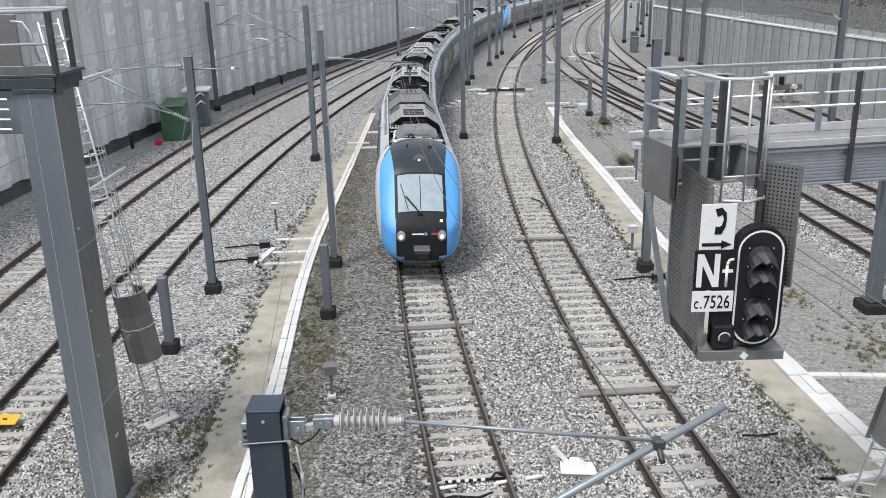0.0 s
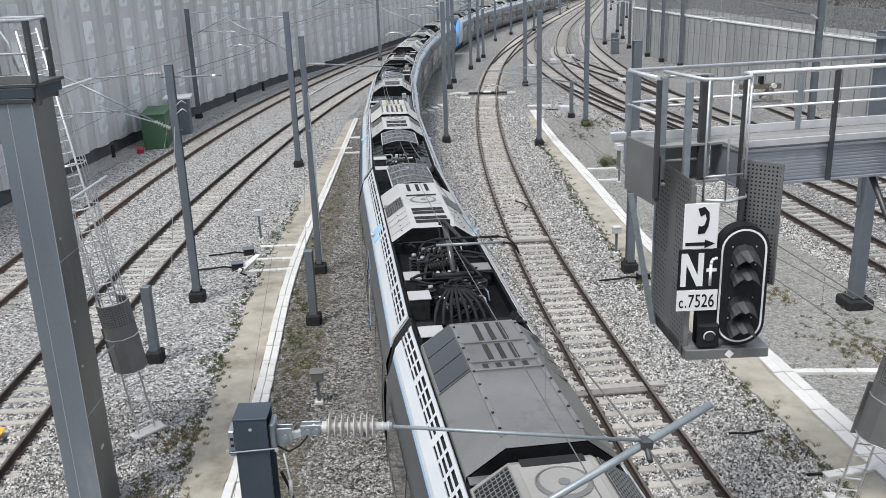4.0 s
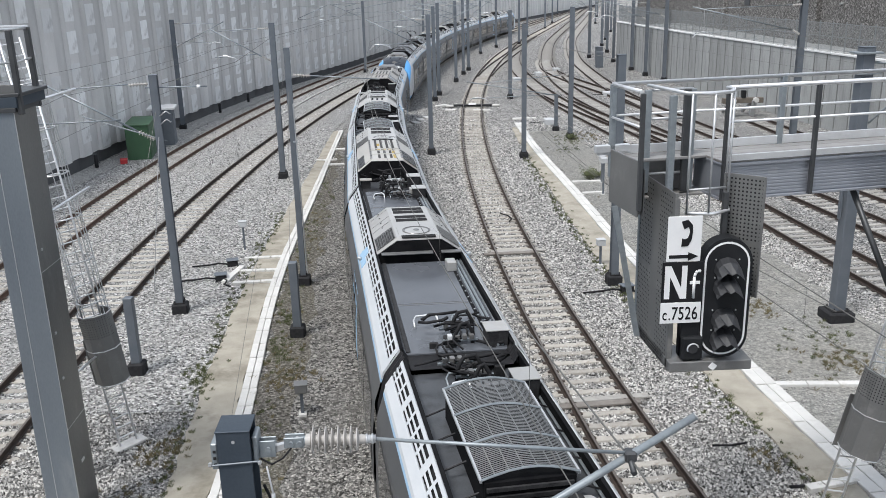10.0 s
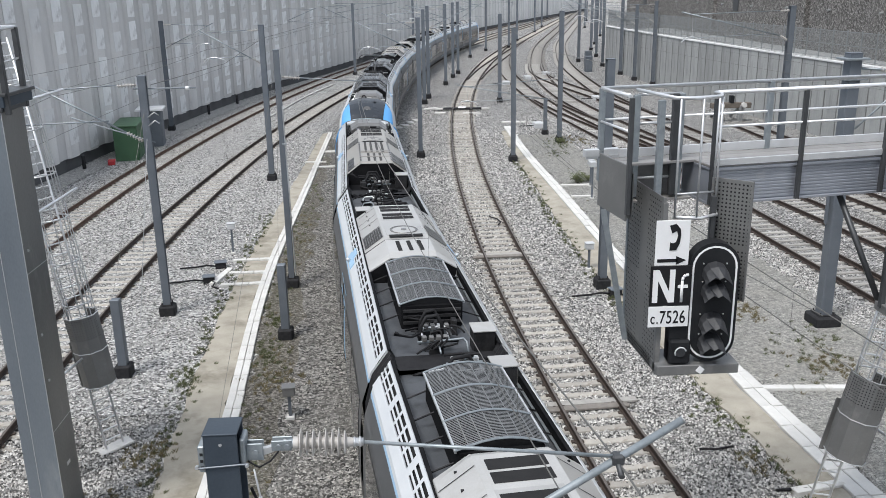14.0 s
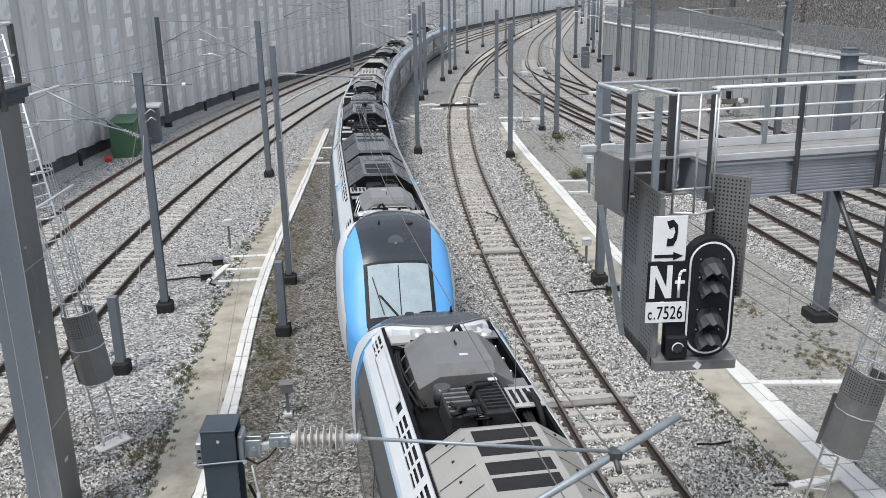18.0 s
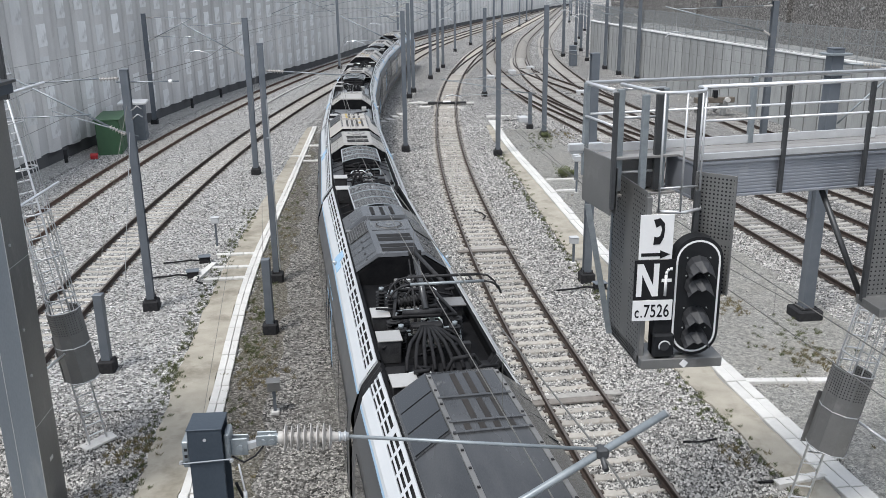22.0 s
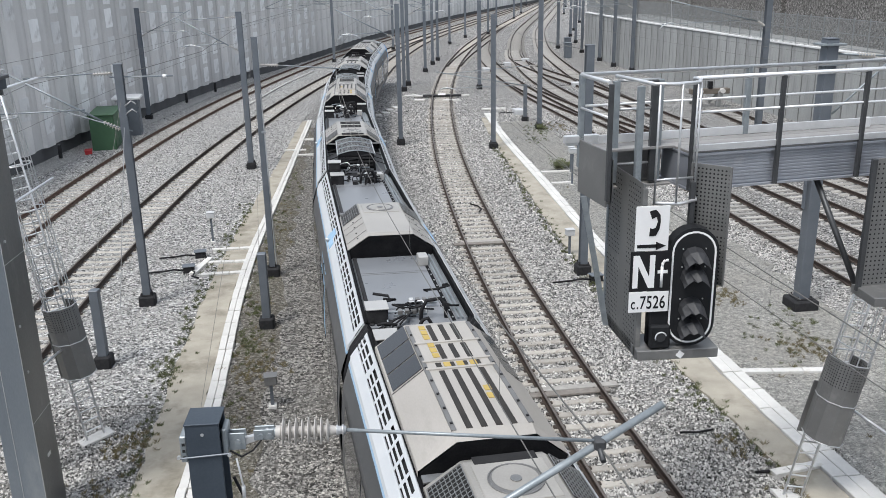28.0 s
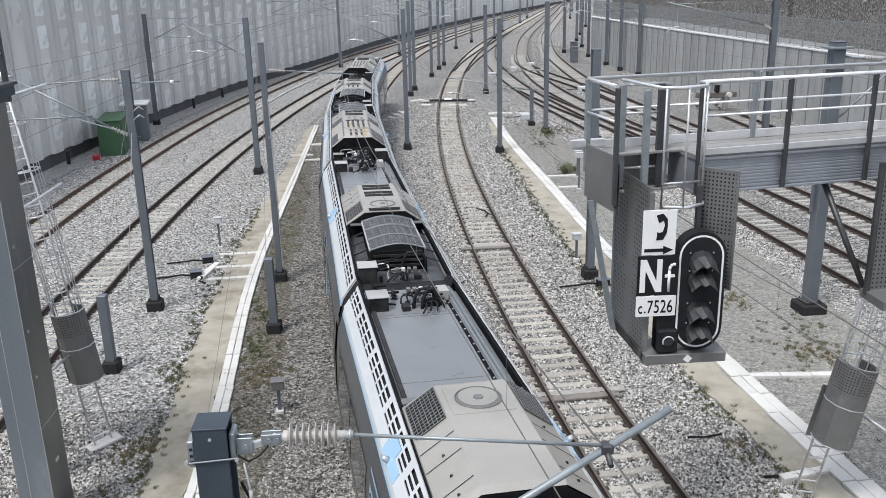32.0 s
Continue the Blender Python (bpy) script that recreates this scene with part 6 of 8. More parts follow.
# ---- loose ballast stones in the near part of the yard ----
def stones(name, n, yr, skip, smin, smax, seed, material):
    """Angular chips, each a ridged block sunk into the bed, strewn over the wedge of yard in front of the bridge."""
    r = np.random.RandomState(seed)
    y = yr[0] + (yr[1] - yr[0]) * r.rand(n) ** 2.0
    x = np.clip(r.uniform(-1, 1, n) * (0.66 * y + 1.0), -19.0, 15.0)
    keep = ~skip(x, y) & (x > -18.9) & (x < 14.9) & (r.rand(n) < np.clip((yr[1] - y) / 34.0, 0, 1))
    x, y = x[keep], y[keep]
    n = len(x)
    s = r.uniform(smin, smax, n) * (1 + np.maximum(y - 22, 0) * 0.018)
    base = np.array([(1, 0.75, -0.6), (-1, 0.8, -0.6), (-0.9, -0.8, -0.6), (1, -0.7, -0.6), (0.45, 0.1, 0.72), (-0.5, -0.05, 0.8)], float)
    fc = np.array([(0, 1, 5), (0, 5, 4), (2, 3, 4), (2, 4, 5), (1, 2, 5), (3, 0, 4)])
    a = r.uniform(0, 6.28, n)
    V = base[None] * (1 + r.uniform(-0.4, 0.4, (n, 6, 3))) + r.uniform(-0.18, 0.18, (n, 6, 3))
    V *= (s[:, None] * r.uniform(0.7, 1.25, (n, 3)))[:, None, :]
    c, sn = np.cos(a)[:, None], np.sin(a)[:, None]
    X, Y = V[..., 0] * c - V[..., 1] * sn, V[..., 0] * sn + V[..., 1] * c
    lift = np.where(r.rand(n) < 0.35, 0.03, 0.0)
    for cv in (TRAIN, RIGHT, LEFT, FARLEFT):
        d = np.abs(x - cv.x(y))
        lift = np.where(d < 1.3, r.uniform(-0.01, 0.03, n), lift)
    Z = V[..., 2] + GROUND_Z + (0.5 * s + lift)[:, None]
    verts = np.stack([X + x[:, None], Y + y[:, None], Z], -1).reshape(-1, 3)
    faces = (fc[None] + 6 * np.arange(n)[:, None, None]).reshape(-1, 3)
    return tagged(raw(name, verts, faces, material), "loose grey and white ballast stones", "ballast", kind="stuff")


def built_on(x, y):
    """Paths and trough lids are swept clean of stones."""
    a = (x > L_PATH.x(y) + 0.1) & (x < L_OUT.x(y) + 0.03)
    b = (x > R_PATH.x(y) + 0.1) & (x < R_OUT.x(y) + 0.05)
    on = np.zeros(len(x), bool)
    for c in (TRAIN, RIGHT, LEFT, FARLEFT):
        d = np.abs(x - c.x(y))
        on |= (np.abs(d - 0.7535) < 0.10)
    return a | b | on


def stained(x, y):
    return (x > L_OUT.x(y) + 0.1) & (x < TRAIN.x(y) - 0.75)


stones("ballast_stones", 400000, (12.2, 78), lambda x, y: built_on(x, y) | stained(x, y), 0.0165, 0.031, 5, M["stone"])
stones("stained_stones", 430000, (12.2, 70), lambda x, y: built_on(x, y) | ~stained(x, y), 0.0145, 0.028, 6, M["stone_brown"])

# ---- the train: two coupled units of eight short articulated cars ----
ty = np.linspace(-330, 330, 6601)
tx = TRAIN.x(ty)
ts = np.r_[0, np.cumsum(np.hypot(np.diff(tx), np.diff(ty)))]
ts -= np.interp(0, ty, ts)
RUN = (ts, tx, ty)


def path_at(table, s):
    return np.interp(s, table[0], table[1]), np.interp(s, table[0], table[2])


UNIT2 = 112.95
JOINTS = [15.85 + 13.158 * k for k in range(7)]
END = JOINTS[-1] + 17.2
WELL = 3.60
SH0, SH1 = (1.32, 3.43), (1.02, 3.86)


def hood_shell(y0, y1, prof, end_slope=0.12):
    bm = bmesh.new()
    rings = []
    for y, k in ((y0, 0.0), (y0 + end_slope, 1.0), (y1 - end_slope, 1.0), (y1, 0.0)):
        rings.append([(x, y, WELL + (z - WELL) * (0.93 if k == 0 else 1)) for x, z in prof])
    loft(bm, rings)
    return bm


def facet_quad(y0, y1, s, lo, hi, inset=0.06, lift=0.006):
    """A plate lying on a sloped hood facet between (x, z) points lo and hi, on side s."""
    n = Vector((hi[1] - lo[1], 0, lo[0] - hi[0])).normalized() * (1 if lo[0] > hi[0] else -1)
    n = Vector((abs(n.x) * s, 0, abs(n.z)))
    a, b = Vector((s * lo[0], 0, lo[1])), Vector((s * hi[0], 0, hi[1]))
    p, q = a.lerp(b, inset), a.lerp(b, 1 - inset)
    return [Vector((v.x, y, v.z)) + n * lift for v, y in ((p, y0), (p, y1), (q, y1), (q, y0))], n


def plate(name, corners, n, material, parent, thick=0.012, label=""):
    bm = bmesh.new()
    top = [bm.verts.new(c + n * thick) for c in corners]
    bot = [bm.verts.new(c) for c in corners]
    bm.faces.new(top)
    for i in range(4):
        bm.faces.new((bot[i], bot[(i + 1) % 4], top[(i + 1) % 4], top[i]))
    return part(name, bm, material, parent, label)


def side_grille(parent, y0, y1, s, lo, hi):
    cs, n = facet_quad(y0, y1, s, lo, hi)
    # near-black sheet puts the dark depth behind the mesh into colour
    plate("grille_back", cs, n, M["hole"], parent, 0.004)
    bm = bmesh.new()
    for i in range(12):
        f = i / 11
        tube(bm, cs[0].lerp(cs[1], f) + n * 0.016, cs[3].lerp(cs[2], f) + n * 0.016, 0.008, 4, caps=False)
    for i in range(9):
        f = i / 8
        tube(bm, cs[0].lerp(cs[3], f) + n * 0.014, cs[1].lerp(cs[2], f) + n * 0.014, 0.008, 4, caps=False)
    part("side_grille", bm, M["t_grille"], parent, "square-mesh ventilation grille")


HP = [(-0.99, WELL), (-0.99, 3.93), (-0.52, 4.27), (0.52, 4.27), (0.99, 3.93), (0.99, WELL)]


def hvac(root, y0, y1, flip, cover, slots=True, wide=False):
    """Air-conditioning hood: slotted top at one end, fan and side grilles at the other."""
    h = new("cooling_hood")
    h.parent = root
    L = y1 - y0
    h.matrix_local = pose(0, y0, 0) if not flip else pose(0, y1, 0, 0, 0, 180)
    h["label"] = "grey metal air-conditioning cover with fan and black vent slots"
    part("cover", hood_shell(0, L, HP), cover, h)
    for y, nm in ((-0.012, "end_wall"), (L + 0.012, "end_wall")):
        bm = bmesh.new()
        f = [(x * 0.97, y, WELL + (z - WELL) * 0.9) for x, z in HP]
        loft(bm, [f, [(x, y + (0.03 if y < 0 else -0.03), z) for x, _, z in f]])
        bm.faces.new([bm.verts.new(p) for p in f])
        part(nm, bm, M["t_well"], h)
    if slots:
        sw, sd = (0.42, 0.28) if wide else (0.39, 0.25)
        for y in (0.2, 0.56, 1.0, 1.36) if wide else (0.25, 0.56, 1.04, 1.35):
            part("vent_slot", bx(-sw, sw, y, y + sd, 4.262, 4.279, 0.004), M["hole"], h)
        for y in (0.16, 0.94):
            part("slot_frame", bx(-sw - 0.04, sw + 0.04, y, y + 0.76, 4.262, 4.272, 0.004), cover, h)
    fy = L - 0.62
    part("fan_plate", bx(-0.45, 0.45, fy - 0.42, fy + 0.42, 4.26, 4.282, 0.006), cover, h)
    for x0, x1 in ((-0.98, -0.5), (-0.3, 0.9)):
        part("mesh_step", bx(x0, x1, L + 0.03, L + 0.2, 3.93, 3.96, 0.004), M["t_grille"], h, "perforated grey step plate")
    for s in (-1, 1):
        for y in (0.35, 1.0, 1.45):
            cs, n = facet_quad(y, y + 0.012, s, (0.99, 3.93), (0.52, 4.27), 0.02)
            plate("seam", cs, n, M["t_kit"], h, 0.003)
    if slots:
        part("vent_slot", bx(-0.40, 0.40, fy + 0.40, fy + 0.58, 4.262, 4.285, 0.004), M["hole"], h)
    bm = bmesh.new()
    for k in range(24):
        a, b = 2 * math.pi * k / 24, 2 * math.pi * (k + 1) / 24
        tube(bm, (0.33 * math.cos(a), fy + 0.33 * math.sin(a), 4.285), (0.33 * math.cos(b), fy + 0.33 * math.sin(b), 4.285), 0.014, 5, caps=False)
    part("fan_ring", bm, M["t_hoodd"], h)
    part("fan_well", tube(bmesh.new(), (0, fy, 4.281), (0, fy, 4.287), 0.33, 24), M["t_kit"] if cover is M["t_hoodk"] else M["t_hoodd"], h)
    part("fan", tube(bmesh.new(), (0, fy + 0.03, 4.284), (0, fy + 0.03, 4.292), 0.28, 24), cover, h)
    part("fan_hub", tube(bmesh.new(), (0, fy, 4.29), (0, fy, 4.305), 0.07, 12), M["t_grille"], h)
    for s in (-1, 1):
        side_grille(h, L - 1.05, L - 0.14, s, (0.99, 3.93), (0.52, 4.27))
        for y in (0.2, 0.62, 1.1, 1.55):
            part("latch", bx(s * 0.74 - 0.018, s * 0.74 + 0.018, y, y + 0.035, 4.10, 4.125), M["t_kit"], h)
    return h


CP = [(-1.0, WELL), (-1.0, 3.98), (-0.5, 4.36), (0.55, 4.36), (1.0, 3.98), (1.0, WELL)]


def strip_cover(root, y0, y1, flip, cover):
    """Long smooth cover with dark lengthwise strips; dark glazed flaps at one end."""
    h = new("converter_cover")
    h.parent = root
    L = y1 - y0
    h.matrix_local = pose(0, y0, 0) if not flip else pose(0, y1, 0, 0, 0, 180)
    h["label"] = "smooth metal converter cover with black lengthwise strips"
    part("cover", hood_shell(0, L, CP, 0.18), cover, h)
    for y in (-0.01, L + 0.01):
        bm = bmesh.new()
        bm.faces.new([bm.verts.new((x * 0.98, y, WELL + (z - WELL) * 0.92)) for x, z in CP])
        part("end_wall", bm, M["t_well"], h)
    for x in (-0.32, -0.12, 0.08, 0.28):
        if cover is not M["t_hoodk"] and cover is not M["t_hoodd"]:
            part("strip", bx(x, x + 0.085, 0.22, L * 0.50, 4.352, 4.368, 0.003), M["t_strip"], h)
        if x > -0.3:
            part("strip", bx(x - 0.06, x + 0.025, L * 0.60, L * 0.74, 4.352, 4.368, 0.003), M["t_strip"], h)
            part("strip", bx(x - 0.06, x + 0.025, L * 0.78, L - 0.22, 4.352, 4.368, 0.003), M["t_strip"], h)
        part("strip", bx(x, x + 0.085, L * 0.53, L * 0.57, 4.352, 4.368, 0.003), M["t_strip"], h)
    for y in (L * 0.515, L * 0.585, L * 0.76):
        part("rib", bx(-0.5, 0.55, y - 0.025, y + 0.025, 4.355, 4.385, 0.004), cover, h)
    for x in (-0.49, 0.54):
        part("edge_rail", bx(x - 0.035, x + 0.035, 0.2, L - 0.2, 4.345, 4.374, 0.004), M["t_hoodd"], h)
        for y in np.arange(0.35, L - 0.3, 0.42):
            part("bolt", bx(x - 0.018, x + 0.018, y, y + 0.035, 4.374, 4.39), M["t_kit"], h)
    for s in (-1, 1):
        for y in (L * 0.53,):
            cs, n = facet_quad(y - 0.006, y + 0.006, s, (1.0, 3.98), (0.5, 4.36), 0.02)
            plate("seam", cs, n, M["t_kit"], h, 0.004)
    for k in range(3):
        for s in (-1, 1):
            cs, n = facet_quad(L * 0.545 + k * L * 0.145, L * 0.545 + k * L * 0.145 + L * 0.135, s, (1.0, 3.98), (0.5, 4.36), 0.06)
            plate("glazed_flap", cs, n, M["t_glass"], h, 0.01, "dark glazed flap")
    if cover in (M["t_cream"], M["t_pale"]):
        for i, (x, y) in enumerate(((0.18, L * 0.25), (0.19, L * 0.31), (-0.2, L * 0.53), (0.0, L * 0.53), (0.2, L * 0.53), (-0.3, L * 0.62), (-0.3, L * 0.67), (-0.3, L * 0.72), (-0.31, L * 0.80), (-0.31, L * 0.85), (-0.31, L * 0.90))):
            part("warning_mark", bx(x, x + 0.1, y, y + 0.15, 4.36 if abs(x + 0.04) < 0.5 else 4.28, 4.372 if abs(x + 0.04) < 0.5 else 4.292), M["t_yellow"], h)
    return h


def grille_box(root, y0, y1):
    """Brake resistor: dark box under an arched wire grille."""
    h = new("resistor_box")
    h.parent = root
    h["label"] = "dark resistor box under an arched wire grille"
    part("box_body", bx(-0.6, 0.6, y0, y1, WELL, 4.08, 0.02), M["t_well"], h)
    for k in range(3):
        part("louvre", bx(-0.56, 0.56, y0 - 0.03, y0 + 0.01, 3.7 + k * 0.12, 3.76 + k * 0.12, 0.004), M["t_kit"], h)
    bm = bmesh.new()
    n = 7
    arc = [(-0.63 + 1.26 * i / n, 4.1 + 0.13 * math.sin(math.pi * i / n)) for i in range(n + 1)]
    for y in np.arange(y0 + 0.02, y1 - 0.02, 0.042):
        loft(bm, [[(x, y, z) for x, z in arc], [(x, y + 0.022, z) for x, z in arc]])
    for i in range(1, n):
        x, z = arc[i]
        loft(bm, [[(x - 0.008, y, z + 0.003), (x + 0.008, y, z + 0.003)] for y in (y0, y1)])
    part("wire_grille", bm, M["t_grille"], h, "arched wire mesh")
    for y in (y0, y0 + (y1 - y0) * 0.33, y0 + (y1 - y0) * 0.66, y1 - 0.03):
        bm = bmesh.new()
        pipe(bm, [(x, y, z + 0.012) for x, z in arc], 0.018, 5)
        part("grille_frame", bm, M["galvtube"], h)
    for s in (-1, 1):
        part("grille_edge", bx(s * 0.63 - 0.015, s * 0.63 + 0.015, y0, y1, 4.07, 4.11), M["galv"], h)
        for y in np.linspace(y0 + 0.15, y1 - 0.15, 4):
            part("strut", tb((s * 0.62, y, 3.85), (s * 0.98, y, 3.72), 0.015, 5), M["t_kit"], h)
    return h


def curl(rng, y, dx, dy, z):
    p = Vector((rng.uniform(-0.7, 0.7), y, z))
    pts = [p]
    for k in range(5):
        p = p + Vector((rng.uniform(-dx, dx), rng.uniform(-dy, dy), rng.uniform(-0.05, 0.06)))
        p.x, p.z = max(-0.88, min(0.88, p.x)), max(WELL + 0.06, min(4.12, p.z))
        pts.append(p.copy())
    return pts


def bundle(root, rng, x0, y0, x1, y1, z, n=5, r=0.02, spread=0.07):
    """Parallel black cables running in one soft bend."""
    bend = rng.uniform(-0.25, 0.25)
    for k in range(n):
        o = (k - (n - 1) / 2) * spread
        pts = []
        for i in range(7):
            f = i / 6
            pts.append((max(-0.93, min(0.93, x0 + (x1 - x0) * f + bend * math.sin(math.pi * f) + o * (0.5 + f))), y0 + (y1 - y0) * f + o * 0.6, z + 0.10 * math.sin(math.pi * f) + 0.02 * (k % 2)))
        part("cable_run", pipe(bmesh.new(), pts, r, 6), M["cable"], root)


def kit(root, y0, y1, seed, boxes=2, side=-1, plate=False):
    """Roof equipment: lidded boxes, connector blocks with cable runs, pipes, hoses and insulators."""
    rng = random.Random(seed)
    L = y1 - y0
    for k in range(boxes):
        y = y0 + 0.12 + k * 0.6
        if y + 0.45 > y1 + 0.3:
            continue
        xa, xb = sorted((side * 0.95, side * 0.56))
        b = part("control_box", bx(xa, xb, y, y + 0.42, WELL, 4.02, 0.015), M["t_kit"], root)
        part("lid", bx(xa - 0.02, xb + 0.02, y - 0.02, y + 0.44, 4.02, 4.045, 0.006), M["t_hood" if k == 0 else "t_hoodw"], b, "pale metal lid")
        if plate:
            xa, xb = sorted((-side * 0.96, -side * 0.58))
            part("cover_plate", bx(xa, xb, y + 0.1, y + 0.4, 3.90, 3.93, 0.006), M["t_hoodw"], root)
            part("support_box", bx(xa + 0.04, xb - 0.04, y + 0.14, y + 0.36, WELL, 3.90, 0.01), M["t_kit"], root)
    for k in range(int(L * 4)):
        y, x = rng.uniform(y0, y1 - 0.2), rng.uniform(-0.5, 0.5)
        w, d, hh = rng.uniform(0.06, 0.26), rng.uniform(0.06, 0.22), rng.uniform(0.10, 0.32)
        part("roof_fitting", bx(x, x + w, y, y + d, WELL, WELL + hh, 0.012), M["t_kit"], root)
    # connector rows on a rail, each with its cables
    for y in np.arange(y0 + 0.3, y1 - 0.05, 0.55):
        x = rng.uniform(-0.4, 0.0)
        part("connector_rail", bx(x - 0.08, x + 0.55, y - 0.02, y + 0.02, 3.80, 3.84, 0.004), M["galvtube"], root)
        for q in range(4):
            part("connector", bx(x + q * 0.13, x + q * 0.13 + 0.085, y - 0.06, y + 0.06, 3.84, 3.93, 0.01), M["lightbox" if rng.random() < 0.22 else "t_hoodd"], root)
        bundle(root, rng, x + 0.2, y - 0.05, x + rng.uniform(-0.3, 0.6), y - rng.uniform(0.3, 0.6), 3.80, 4, 0.018, 0.1)
    for k in range(int(L * 5.0)):
        part("hose", pipe(bmesh.new(), curl(rng, rng.uniform(y0, y1), 0.3, 0.16, rng.uniform(3.75, 4.05)), rng.uniform(0.016, 0.034), 6), M["cable"], root)
    for k in range(int(L * 1.3) + 1):
        y, x = rng.uniform(y0 + 0.1, y1), rng.uniform(-0.7, 0.2)
        w = rng.uniform(0.25, 0.5)
        part("bent_pipe", pipe(bmesh.new(), [(x, y - 0.25, 3.78), (x, y, 3.82), (x + 0.05, y + 0.06, 3.88), (x + w, y + 0.08, 3.90), (x + w + 0.05, y + 0.02, 3.86), (x + w + 0.06, y - 0.15, 3.72)], 0.02, 6), M["galvtube" if k % 3 else "alu"], root)
    for k in range(int(L * 0.8)):
        x, y = rng.uniform(-0.5, 0.6), rng.uniform(y0, y1)
        part("post_insulator", insulator(bmesh.new(), (x, y, WELL), (x, y, WELL + 0.3), 5, 0.075, 0.03), M["t_kit"], root)
    for k in range(int(L * 0.9) + 1):
        x, y, w = rng.uniform(-0.4, 0.1), rng.uniform(y0 + 0.1, y1 - 0.1), rng.uniform(0.3, 0.6)
        part("hose_arch", pipe(bmesh.new(), [(x, y, WELL), (x + 0.03, y, 3.95), (x + 0.12, y, 4.12), (x + w - 0.12, y + 0.05, 4.13), (x + w - 0.02, y + 0.05, 3.96), (x + w, y + 0.05, WELL)], 0.036, 8), M["cable"], root)


def flat_roof(root, y0, y1, seed, clean):
    part("roof_sheet", bx(-0.93, 0.93, y0, y1, 3.58, 3.74, 0.015), M["t_sheet" if clean else "t_grey"], root, "flat grey roof sheet with grime")
    for x, r in ((0.76, 0.025), (0.84, 0.025)):
        part("conduit", tb((x, y0 + 0.1, 3.77), (x, y1 - 0.1, 3.77), r, 6), M["galvtube"], root)
    part("cable_duct", bx(-0.90, -0.82, y0 + 0.05, y1 - 0.05, 3.74, 3.77, 0.008), M["t_kit"], root)
    part("drain_groove", bx(0.64, 0.71, y0 + 0.05, y1 - 0.05, 3.741, 3.748), M["t_well"], root)
    for y in np.arange(y0 + 0.2, y1 - 0.2, 0.35):
        part("bolt", bx(0.66, 0.69, y, y + 0.03, 3.748, 3.765), M["galv"], root)
    part("junction_box", bx(0.5, 0.72, y1 - 0.8, y1 - 0.45, 3.74, 3.95, 0.012), M["t_hood"], root)
    rng = random.Random(seed)
    for k in range(3):
        y = rng.uniform(y0 + 0.3, y1 - 0.3)
        part("weld_seam", bx(-0.8, 0.64, y, y + 0.012, 3.739, 3.744), M["t_hoodd"], root)


